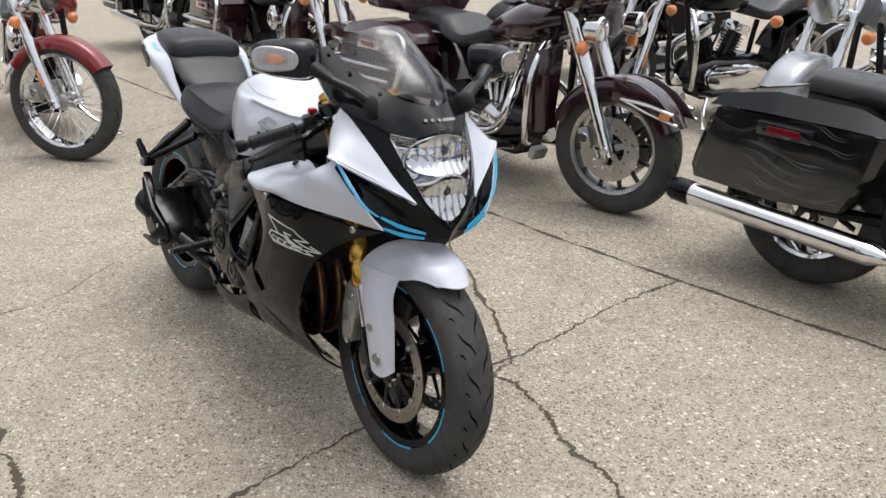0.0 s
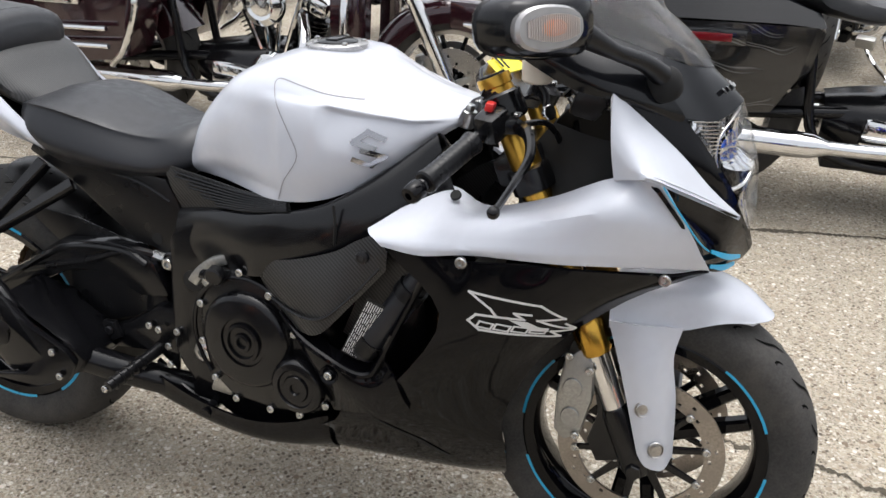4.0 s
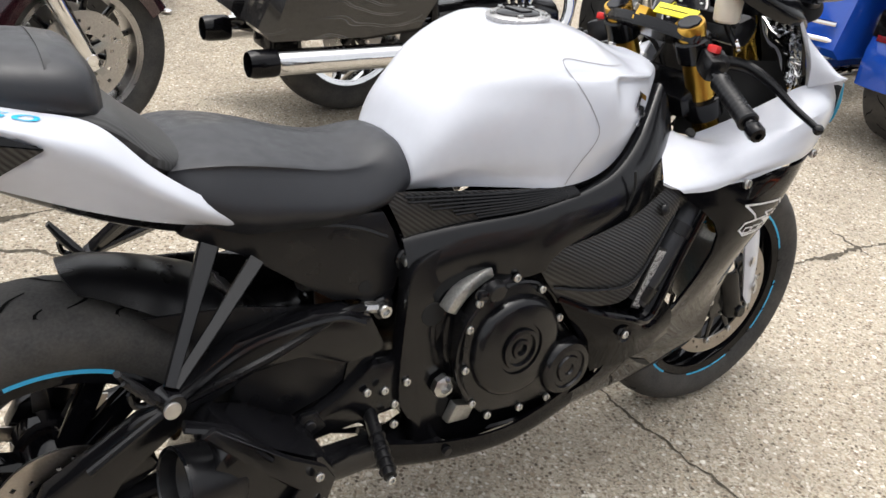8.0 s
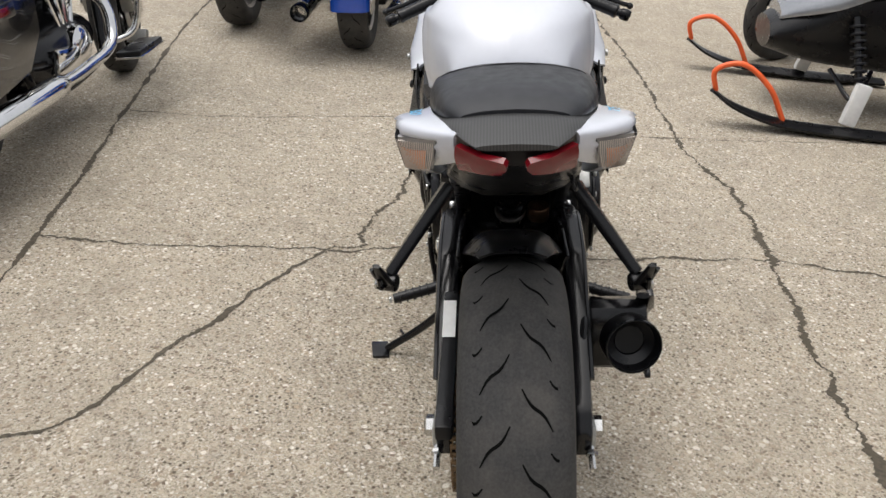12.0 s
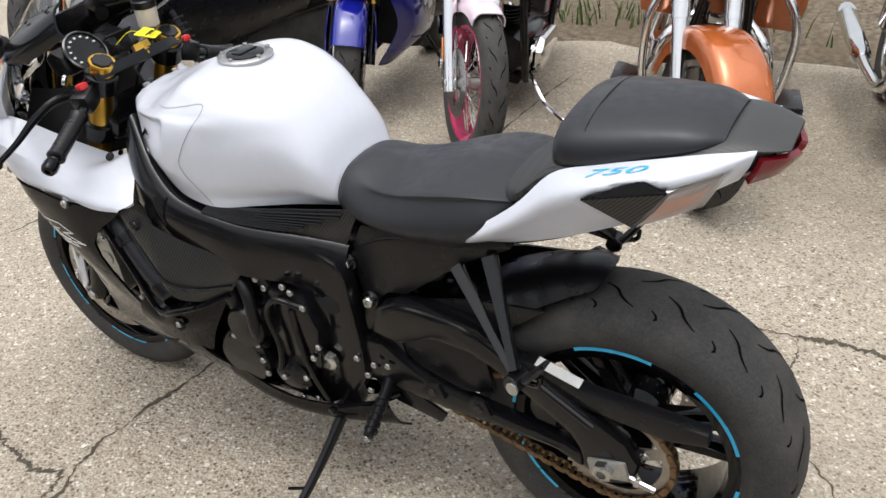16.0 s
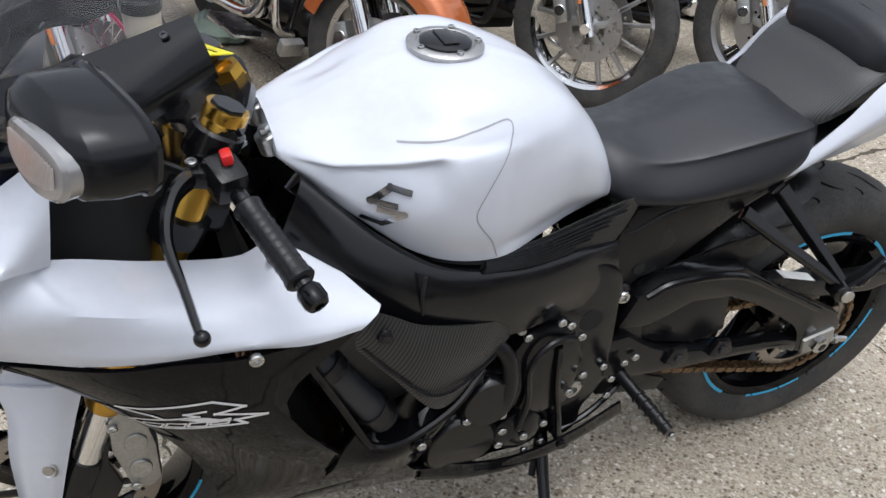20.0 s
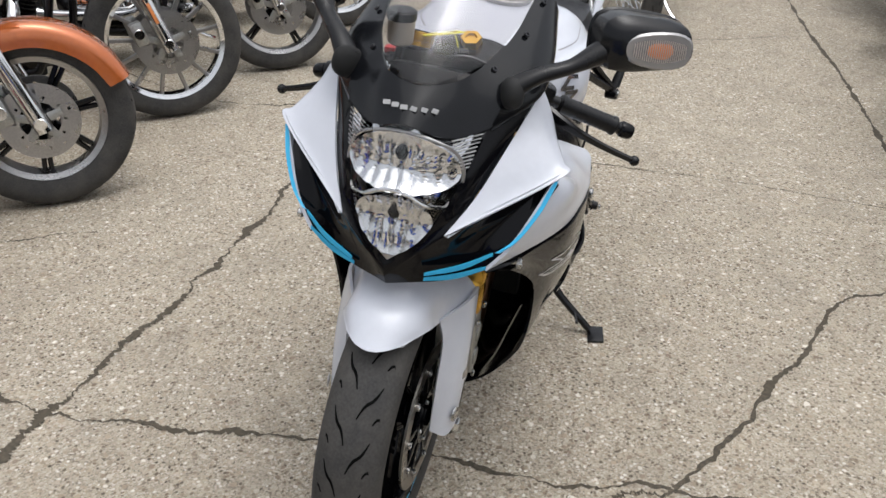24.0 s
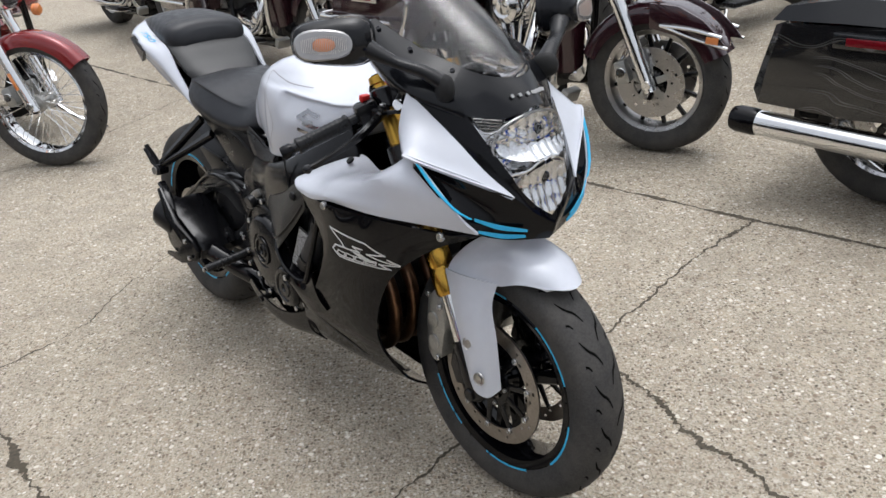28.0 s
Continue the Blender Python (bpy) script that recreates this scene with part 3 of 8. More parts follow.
def sport_bike():
    bike = new("sport_bike")
    bike.matrix_world = pose(-0.9021, 3.1633, 0, 0, 0, -54.25) @ pose(0, 0, 0, -5.56)
    tagged(bike, "pearl white and black sport bike leaning on its side stand", "motorcycle")
    P = lambda name, bm, m, label="", parent=bike, **k: part(name, bm, m, parent, label, **k)

    # front wheel
    F = (1.412, 0, 0.296)
    rimprof = [(0.197, -0.046), (0.214, -0.05), (0.221, -0.046), (0.214, -0.04), (0.204, -0.03), (0.199, 0), (0.204, 0.03), (0.214, 0.04), (0.221, 0.046), (0.214, 0.05), (0.197, 0.046), (0.190, 0.03), (0.188, 0), (0.190, -0.03)]
    fw = P("front_wheel", lathe(rimprof, F, seg=56, closed=True), GLOSS, "gloss black cast wheel rim")
    tyre(F, 0.297, 0.118, 0.212, fw, 20)
    P("hub", lathe([(0.02, -0.075), (0.034, -0.07), (0.034, -0.03), (0.045, -0.02), (0.045, 0.02), (0.034, 0.03), (0.034, 0.07), (0.02, 0.075)], F, seg=20), GLOSS, parent=fw)
    wheel_spokes(F, 3, 0.035, 0.196, 0.03, 0.024, 0.034, GLOSS, fw, 0.5, 0.035)
    for s in (1, -1):
        c = (F[0], s * 0.062, F[2])
        d = drilled_disc(c, 0.112, 0.147, 0.0045, fw)
        wheel_spokes(c, 10, 0.045, 0.119, 0.016, 0.011, 0.006, SATIN, d, 0.2, name="carrier_arm")
        P("carrier_ring", lathe([(0.04, -0.004), (0.055, -0.004), (0.055, 0.004), (0.04, 0.004)], c, seg=24, closed=True), SATIN, parent=d)
        bolts([(c[0] + math.cos(a) * 0.116, s * 0.064, c[2] + math.sin(a) * 0.116) for a in (0.2 + 2 * math.pi * k / 10 for k in range(10))], d)
        bolts([(c[0] + math.cos(a) * 0.048, s * 0.066, c[2] + math.sin(a) * 0.048) for a in (2 * math.pi * k / 5 for k in range(5))], d, SMALL_BOLT)
        for k in range(6):
            a = 0.35 + k * 1.047
            rim_tape(F, 0.219, s * 0.0475, a, a + 0.62, fw)

    # rear wheel, sprocket and chain
    B = (0, 0, 0.313)
    rimprof = [(0.197, -0.074), (0.214, -0.078), (0.221, -0.074), (0.213, -0.066), (0.203, -0.05), (0.199, 0), (0.203, 0.05), (0.213, 0.066), (0.221, 0.074), (0.214, 0.078), (0.197, 0.074), (0.190, 0.05), (0.187, 0), (0.190, -0.05)]
    rw = P("rear_wheel", lathe(rimprof, B, seg=56, closed=True), GLOSS, "gloss black cast wheel rim")
    tyre(B, 0.315, 0.182, 0.212, rw, 18)
    P("hub", lathe([(0.025, -0.1), (0.05, -0.08), (0.055, -0.03), (0.06, 0.03), (0.055, 0.085), (0.025, 0.1)], B, seg=24), GLOSS, parent=rw)
    wheel_spokes(B, 3, 0.05, 0.196, 0.04, 0.028, 0.05, GLOSS, rw, 0.9, 0.04)
    c = (0, -0.093, 0.313)
    d = drilled_disc(c, 0.065, 0.105, 0.005, rw, 24)
    wheel_spokes(c, 5, 0.03, 0.07, 0.018, 0.014, 0.006, SATIN, d, name="carrier_arm")
    for s in (1, -1):
        for k in range(6):
            a = 0.1 + k * 1.047
            rim_tape(B, 0.219, s * 0.0755, a, a + 0.66, rw)
    c = (0, 0.098, 0.313)
    n = 45
    teeth = []
    for i in range(n * 2):
        a, r = math.pi * i / n, 0.103 if i % 2 else 0.112
        teeth.append((math.cos(a) * r, 0.313 + math.sin(a) * r))
    bm = bmesh.new()
    inner = [(math.cos(math.pi * i / n) * 0.088, 0.313 + math.sin(math.pi * i / n) * 0.088) for i in range(n * 2)]
    bm_grid(bm, [[(x, y, z) for x, z in ring] for ring, y in ((teeth, 0.095), (teeth, 0.101), (inner, 0.101), (inner, 0.095))], closed_u=True, closed_v=True)
    sp = P("sprocket", bm, DISC, "worn steel rear sprocket", parent=rw)
    wheel_spokes(c, 5, 0.03, 0.09, 0.03, 0.022, 0.006, DISC, sp, 0.3, name="sprocket_arm")
    bolts([(math.cos(a) * 0.06, 0.101, 0.313 + math.sin(a) * 0.06) for a in (0.3 + 2 * math.pi * k / 5 for k in range(5))], sp)
    # chain round both sprockets
    fs, rr = (0.545, 0.385), 0.036
    dx, dz = fs[0], fs[1] - 0.313
    dist = math.hypot(dx, dz)
    base = math.atan2(dz, dx)
    off = math.acos((0.11 - rr) / dist)
    path = []
    for a in np.linspace(base + off, base + 2 * math.pi - off, 40):
        path.append((math.cos(a) * 0.11, 0.313 + math.sin(a) * 0.11))
    for a in np.linspace(base - off, base + off, 14):
        path.append((fs[0] + math.cos(a) * rr, fs[1] + math.sin(a) * rr))
    path = np.array(path + path[:1])
    seg = np.r_[0, np.cumsum(np.hypot(*np.diff(path, axis=0).T))]
    bm = bmesh.new()
    count = int(seg[-1] / 0.0145)
    for i in range(count):
        q = [np.array([np.interp((i + o) % count / count * seg[-1], seg, path[:, j]) for j in (0, 1)]) for o in (0, 1)]
        mid, dd = (q[0] + q[1]) / 2, q[1] - q[0]
        a = math.degrees(math.atan2(dd[1], dd[0]))
        wide = 0.0105 if i % 2 else 0.0075
        for s in (1, -1):
            block((mid[0], 0.098 + s * wide, mid[1]), (0.0185, 0.0025, 0.0115), (0, -a, 0), 0, bm)
        disc_body((q[0][0], 0.098, q[0][1]), 0.0048, 0.024, seg=6, bm=bm)
    P("chain", bm, CHAIN, "dull golden-brown drive chain")

    # fork, yokes, brakes
    for s in (1, -1):
        top, low = V((1.112, s * 0.094, 0.905)), V((1.398, s * 0.1, 0.29))
        at = lambda f: tuple(top.lerp(low, f))
        ax = low - top
        L = ax.length
        leg = P("fork_leg", lathe([(0.0235, 0.0), (0.0255, 0.004), (0.0255, L * 0.5), (0.029, L * 0.51), (0.029, L * 0.6), (0.0275, L * 0.605), (0.0275, L * 0.615), (0.029, L * 0.62), (0.029, L * 0.69), (0.026, L * 0.7)], top, ax, 24), GOLD, "gold anodised fork tube")
        P("slider", lathe([(0.0215, L * 0.69), (0.0215, L * 0.86)], top, ax, 24), CHROME, "bright chrome fork slider", parent=leg)
        P("axle_foot", lathe([(0.024, L * 0.84), (0.027, L * 0.86), (0.026, L * 0.96), (0.027, L * 1.0), (0.022, L * 1.025), (0.012, L * 1.035)], top, ax, 20), SATIN, parent=leg)
        cap = P("fork_cap", lathe([(0.0265, -0.016), (0.0275, -0.012), (0.0275, 0.0)], top, ax, 24), GOLD, parent=leg)
        P("cap_top", lathe([(0.012, -0.0195), (0.021, -0.0195), (0.0225, -0.015), (0.0225, -0.012)], top, ax, 8), GREY, parent=cap)
        P("axle_end", disc_body((1.398, s * 0.122, 0.29), 0.015, 0.02, seg=6), BOLT if s > 0 else SATIN, parent=leg)
        # radial caliper behind the leg
        cal = P("brake_caliper", prism([(1.262, 0.46), (1.288, 0.485), (1.312, 0.46), (1.315, 0.40), (1.30, 0.335), (1.272, 0.318), (1.252, 0.335), (1.252, 0.40)], 0.045, 0.122, s, 0.009), CAST, "silver radial brake caliper", parent=leg)
        for z in (0.365, 0.415):
            P("piston_cap", disc_body((1.28, s * 0.122, z), 0.017, 0.008, seg=16), CAST, parent=cal)
        P("bracket", prism([(1.30, 0.47), (1.34, 0.46), (1.37, 0.36), (1.40, 0.3), (1.33, 0.28), (1.31, 0.32), (1.325, 0.37)], 0.085, 0.105, s, 0.004), SATIN, parent=leg)
        bolts([(1.306, s * 0.123, 0.45), (1.292, s * 0.123, 0.335), (1.27, s * 0.123, 0.47)], cal)
        tube_pts = [(1.3, s * 0.1, 0.47), (1.265, s * 0.095, 0.52), (1.23, s * 0.07, 0.58), (1.2, s * 0.05, 0.68)]
        P("brake_hose", tube(tube_pts, 0.0055), PLASTIC, parent=cal)
        P("banjo", tube([(1.298, s * 0.1, 0.472), (1.282, s * 0.098, 0.5)], 0.009), BOLT, parent=cal)
        # lower yoke clamp
        P("yoke_clamp", lathe([(0.028, L * 0.2), (0.036, L * 0.205), (0.036, L * 0.26), (0.028, L * 0.265)], top, ax, 20), SATIN, parent=leg)
    P("lower_yoke", block((1.155, 0, 0.775), (0.08, 0.2, 0.05), (0, -24, 0), 0.012), SATIN)
    yoke = [(1.06, 0.035), (1.075, 0.085), (1.095, 0.122), (1.125, 0.125), (1.142, 0.1), (1.15, 0.05), (1.165, 0.035)]
    outline = yoke + [(x, -y) for x, y in yoke[::-1]]
    bm = bmesh.new()
    f = bm.faces.new([bm.verts.new((x, y, 0.885 - (x - 1.1) * 0.44)) for x, y in outline])
    ext = bmesh.ops.extrude_face_region(bm, geom=[f])
    bmesh.ops.translate(bm, vec=(0.008, 0, 0.02), verts=[v for v in ext["geom"] if isinstance(v, bmesh.types.BMVert)])
    bmesh.ops.bevel(bm, geom=bm.edges[:], offset=0.004, segments=2, affect="EDGES")
    ty = P("top_yoke", bm, SATIN, "satin black top yoke plate")
    P("stem_nut", lathe([(0.011, 0.012), (0.012, 0.016), (0.02, 0.016), (0.021, 0.0), (0.024, -0.006), (0.024, -0.012)][::-1], (1.088, 0, 0.912), (0.41, 0, 0.91), 6), GOLD, parent=ty)
    ig = P("ignition_lock", lathe([(0.026, 0.0), (0.026, 0.02), (0.018, 0.024), (0.016, 0.02), (0.004, 0.02)], (1.165, 0, 0.87), (0.41, 0, 0.91), 24), PLASTIC, parent=ty)
    P("key", block((1.178, 0.002, 0.917), (0.012, 0.03, 0.026), (0, 24, 20), 0.004), PLASTIC, parent=ig)
    tag = P("key_tag", block((1.115, -0.05, 0.93), (0.045, 0.075, 0.0016), (6, -14, 30), 0), YELLOW, "yellow paper key tag", parent=ig)
    for k in range(4):
        P("print_bar", block((1.103 + k * 0.009, -0.05 + 0.003 * k, 0.9335 - k * 0.002), (0.003, 0.05, 0.0008), (6, -14, 30), 0), DARK, parent=tag)
    P("tag_wire", tube([(1.17, 0, 0.915), (1.14, -0.02, 0.94), (1.11, -0.035, 0.932)], 0.001, 5), YELLOW, parent=ig)

    # bars, switches, levers
    for s in (1, -1):
        a, b = V((1.142, s * 0.085, 0.872)), V((1.06, s * 0.309, 0.792))
        d = (b - a).normalized()
        bar = P("handlebar", tube([tuple(a), tuple(b)], 0.011), SATIN)
        g0 = a.lerp(b, 0.44)
        P("grip", lathe([(0.0155, 0), (0.0185, 0.003), (0.0185, 0.008)] + [q for k in range(9) for q in ((0.0165, 0.012 + k * 0.011), (0.0172, 0.016 + k * 0.011), (0.0165, 0.02 + k * 0.011))] + [(0.0185, 0.114), (0.0185, 0.119), (0.0155, 0.122)], g0, d, 20), PLASTIC, "ribbed black rubber grip", parent=bar)
        P("bar_end", lathe([(0.013, 0.0), (0.0155, 0.004), (0.0155, 0.02), (0.013, 0.026), (0.006, 0.027), (0.005, 0.022)], a.lerp(b, 0.96), d, 10), GLOSS, parent=bar)
        m = a.lerp(b, 0.28)
        up = V((0.3, 0, 0.95))
        rot = d.to_track_quat("Y", "Z").to_matrix().to_4x4()
        sw = block((0, 0, 0), (0.042, 0.05, 0.046), bevel=0.012)
        sw.transform(Matrix.Translation(m + V((0.004, 0, 0.006))) @ rot)
        sw = P("switch_housing", sw, PLASTIC, parent=bar)
        P("red_switch", block(tuple(m + V((0.0, 0, 0.034))), (0.014, 0.022, 0.014), (0, 10, 0), 0.004), RED, "red rocker switch", parent=sw)
        P("clamp", lathe([(0.03, -0.03), (0.034, -0.026), (0.034, 0.012), (0.03, 0.016)], V((1.112, s * 0.094, 0.905)) + V((0.017, 0, -0.037)), V((0.286, s * 0.006, -0.615)), 20), SATIN, parent=bar)
        p0 = a.lerp(b, 0.2) + V((0.03, 0, -0.002))
        lev = P("lever", tube([tuple(p0), (1.185, s * 0.17, 0.852), (1.2, s * 0.22, 0.832), (1.192, s * 0.28, 0.807), (1.185, s * 0.335, 0.789)], [0.011, 0.009, 0.0075, 0.0055, 0.005], 8, flat=1.25), SATIN, "black lever with a ball end", parent=bar)
        P("lever_ball", blob((1.183, s * 0.341, 0.787), (0.0095, 0.0095, 0.0095), power=2, seg=14), SATIN, parent=lev)
        P("perch", block(tuple(p0 + V((-0.012, 0, 0.0))), (0.036, 0.04, 0.024), (0, 0, -s * 20), 0.006), PLASTIC, parent=bar)
        bolts([tuple(p0 + V((0.002, 0, 0.014)))], bar, axis=(0, 0, 1))
        P("cable", tube([tuple(p0), (1.2, s * 0.09, 0.85), (1.22, s * 0.05, 0.78), (1.18, s * 0.03, 0.7)], 0.005, 8), PLASTIC, parent=bar)
        P("adjuster", disc_body((1.205, s * 0.125, 0.878), 0.012, 0.008, (0.6, s * 0.5, 0.3), 14), CHROME, parent=bar)
    res = P("brake_reservoir", lathe([(0.02, -0.026), (0.0235, -0.022), (0.025, 0.018), (0.022, 0.02)], (1.18, -0.11, 0.945), (0, 0, 1), 24), FLUID, "cloudy plastic brake fluid reservoir")
    P("lid", lathe([(0.026, 0.018), (0.0275, 0.021), (0.0275, 0.033), (0.024, 0.036)], (1.18, -0.11, 0.945), (0, 0, 1), 20), PLASTIC, parent=res)
    P("reservoir_hose", tube([(1.18, -0.11, 0.92), (1.195, -0.11, 0.9), (1.2, -0.125, 0.88)], 0.006), PLASTIC, parent=res)

    # instruments
    dash = P("instrument_pod", prism([(1.225, 0.87), (1.24, 0.912), (1.275, 0.922), (1.3, 0.9), (1.27, 0.86)], -0.095, 0.095, 1, 0.012), PLASTIC)
    nd = V((-0.75, 0, 0.66)).normalized()
    P("rev_counter", lathe([(0.046, 0.0), (0.05, 0.004), (0.05, 0.008), (0.044, 0.01), (0.043, 0.006), (0.002, 0.005)], (1.235, 0.035, 0.903), nd, 32), GREY, parent=dash)
    P("dial_ring", lathe([(0.044, 0.009), (0.046, 0.012), (0.049, 0.009), (0.047, 0.007)], (1.235, 0.035, 0.903), nd, 32, closed=True), STEEL, parent=dash)
    P("speed_display", block((1.233, -0.05, 0.905), (0.004, 0.075, 0.05), (0, -42, 0), 0.002), DARK, parent=dash)
    for k in range(9):
        a = -0.6 + k * 0.42
        u, w = V((0, 1, 0)), V((0.66, 0, 0.75))
        P("dial_mark", block(tuple(V((1.235, 0.035, 0.903)) + nd * 0.007 + u * (0.035 * math.cos(a)) + w * (0.035 * math.sin(a))), (0.004, 0.006, 0.0025), (0, -42, 0), 0), PALE, parent=dash)

    P("plate_loop", tube([(-0.03, -0.085, 0.832), (-0.045, -0.09, 0.812), (-0.03, -0.095, 0.804), (-0.015, -0.09, 0.815), (-0.01, -0.085, 0.83)], 0.003, 6), PLASTIC)

    # frame fittings
    for s in (1, -1):
        # footrest hanger, peg and lever
        heel = P("footrest_plate", prism([(0.50, 0.38), (0.475, 0.46), (0.44, 0.465), (0.425, 0.40), (0.44, 0.33), (0.49, 0.29)], 0.112, 0.124, s, 0.004), SATIN, "black rearset footrest plate")
        peg = P("footrest", tube([(0.468, s * 0.135, 0.345), (0.452, s * 0.2, 0.333), (0.437, s * 0.268, 0.322)], [0.012, 0.0115, 0.011], 10), PLASTIC, "knurled black footrest", parent=heel)
        for k in range(5):
            P("peg_ring", disc_body((0.455 - 0.0038 * k, s * (0.19 + 0.016 * k), 0.335 - 0.003 * k), 0.0145, 0.004, (-0.2, s, -0.15), 10), PLASTIC, parent=peg)
        bolts([(0.436, s * 0.272, 0.321)], heel)
        P("foot_lever", tube([(0.45, s * 0.13, 0.31), (0.52, s * 0.145, 0.27), (0.59, s * 0.155, 0.255)], 0.006, 8), SATIN, parent=heel)
        P("lever_toe", tube([(0.59, s * 0.15, 0.255), (0.595, s * 0.19, 0.255)], 0.009, 10), PLASTIC, parent=heel)

    # swingarm, guard, hugger, shock
    P("swingarm_bridge", block((0.4, 0, 0.44), (0.16, 0.2, 0.1), (0, 8, 0), 0.02), SATIN)
    P("hugger", sheet(mirror_rows([
        [(0.045, 0, 0.655), (0.048, 0.035, 0.651), (0.06, 0.06, 0.636)],
        [(0.09, 0, 0.655), (0.09, 0.04, 0.649), (0.1, 0.075, 0.622)],
        [(0.17, 0, 0.632), (0.17, 0.055, 0.622), (0.175, 0.095, 0.582)],
        [(0.27, 0, 0.58), (0.27, 0.06, 0.575), (0.26, 0.102, 0.54)],
        [(0.34, 0, 0.5), (0.34, 0.06, 0.5), (0.32, 0.1, 0.48)]]), 18, 16, 0.004), PLASTIC, "matt black rear tyre hugger")
    for s in (1, -1):
        P("hugger_side", prism([(0.13, 0.60), (0.27, 0.585), (0.42, 0.53), (0.43, 0.47), (0.25, 0.5)], 0.096, 0.103, s, 0.003), PLASTIC)
    sh = P("rear_shock", tube([(0.46, 0, 0.36), (0.42, 0, 0.63)], 0.02, 14), SATIN)
    for k in range(7):
        P("spring_coil", lathe([(0.026, -0.005), (0.032, -0.005), (0.034, 0), (0.032, 0.005), (0.026, 0.005)], (0.455 - k * 0.0045, 0, 0.4 + k * 0.026), (-0.15, 0, 1), 16, closed=True), DISC if k % 2 else SATIN, parent=sh)
    P("shock_reservoir", tube([(0.4, -0.05, 0.6), (0.4, 0.05, 0.6)], 0.022, 14), SATIN, parent=sh)
    P("shock_label", lathe([(0.0225, -0.014), (0.0235, -0.012), (0.0235, 0.012), (0.0225, 0.014)], (0.43, -0.06, 0.53), (0, 0, 1), 16), HEADER, parent=sh)
    # rear brake
    rc = P("rear_caliper", block((0.08, -0.1, 0.36), (0.09, 0.045, 0.055), (0, -30, 0), 0.012), SATIN, "black rear brake caliper")
    P("hose", tube([(0.08, -0.12, 0.39), (0.1, -0.13, 0.45), (0.16, -0.135, 0.47), (0.26, -0.14, 0.5), (0.40, -0.135, 0.535), (0.47, -0.12, 0.52)], 0.008, 8), PLASTIC, parent=rc)
    P("hose_fitting", tube([(0.082, -0.12, 0.388), (0.094, -0.127, 0.428)], 0.0085, 8), BOLT, parent=rc)
    P("banjo_bolt", disc_body((0.07, -0.126, 0.38), 0.01, 0.014, seg=8), BOLT, parent=rc)
    P("hose_union", tube([(0.46, -0.12, 0.522), (0.485, -0.12, 0.515)], 0.01, 8), BOLT, parent=rc)

    # silencer on the right
    def ringat(c, d, ry, rz, sq=2.6, n=20):
        d = V(d).normalized()
        u = V((0, 1, 0))
        w = d.cross(u).normalized()
        out = []
        for i in range(n):
            a = 2 * math.pi * i / n
            ca, sa = math.cos(a), math.sin(a)
            k = (abs(ca) ** sq + abs(sa) ** sq) ** (-1 / sq)
            out.append(tuple(V(c) + u * (ca * ry * k) + w * (sa * rz * k)))
        return out
    ax = (0.9, 0.12, -0.2)
    sil = [(0.165, 0.345), (0.166, 0.44), (0.195, 0.474), (0.262, 0.436), (0.338, 0.385), (0.365, 0.345), (0.345, 0.31), (0.26, 0.296), (0.185, 0.31)]
    ex = P("silencer", prism(sil, 0.125, 0.252, -1, 0.022, skew=lambda x, z: -0.24 * max(0.0, x - 0.25) - 0.25 * max(0.0, z - 0.44)), SATIN, "stubby angular matt black silencer", sharp=30)
    cap = P("end_cap", lathe([(0.05, 0.075), (0.053, 0.07), (0.0545, 0.0), (0.0545, -0.01), (0.053, -0.012), (0.0505, -0.01), (0.046, 0.012), (0.03, 0.022), (0.028, 0.03), (0.027, 0.075)], (0.133, -0.212, 0.405), ax, 40), PLASTIC, "satin black silencer outlet", parent=ex)
    P("outlet_rim", lathe([(0.0505, -0.0105), (0.0515, -0.0135), (0.054, -0.0135), (0.055, -0.01)], (0.133, -0.212, 0.405), ax, 40, closed=True), GREY, parent=cap)
    P("outlet_bore", disc_body((0.158, -0.209, 0.4), 0.0285, 0.004, ax, 24), DARK, parent=ex)
    P("heat_shield", prism([(0.155, 0.50), (0.175, 0.508), (0.275, 0.425), (0.335, 0.375), (0.352, 0.345), (0.335, 0.31), (0.27, 0.29), (0.175, 0.294), (0.18, 0.306), (0.25, 0.32), (0.285, 0.36), (0.225, 0.43)], 0.250, 0.262, -1, 0.004, skew=lambda x, z: -0.24 * max(0.0, x - 0.25) - 0.2 * max(0.0, z - 0.44)), SATIN, "angular black silencer shield", parent=ex)
    bolts([(0.325, -0.25, 0.322), (0.318, -0.252, 0.375)], ex)
    P("link_pipe", tube([(0.33, -0.19, 0.335), (0.40, -0.155, 0.30), (0.50, -0.11, 0.262), (0.58, -0.06, 0.235)], 0.029, 18), SATIN, parent=ex)
    P("silencer_strap", tube([(0.14, -0.225, 0.51), (0.2, -0.235, 0.485), (0.25, -0.245, 0.43)], [0.013, 0.012, 0.01], 8, flat=0.5), SATIN, parent=ex)

    # engine
    P("crankcase", prism([(0.56, 0.27), (0.56, 0.52), (0.66, 0.55), (0.82, 0.56), (0.92, 0.62), (1.02, 0.58), (1.03, 0.46), (0.98, 0.38), (0.96, 0.27), (0.8, 0.22), (0.64, 0.22)], -0.15, 0.15, 1, 0.02), SATIN)
    cl = P("clutch_cover", prism([(0.606, 0.42), (0.61, 0.49), (0.645, 0.55), (0.70, 0.56), (0.76, 0.525), (0.80, 0.46), (0.855, 0.40), (0.865, 0.34), (0.83, 0.30), (0.74, 0.295), (0.66, 0.31), (0.62, 0.35)], 0.148, 0.178, -1, 0.012), SATIN_ROUGH, "black cast clutch cover")
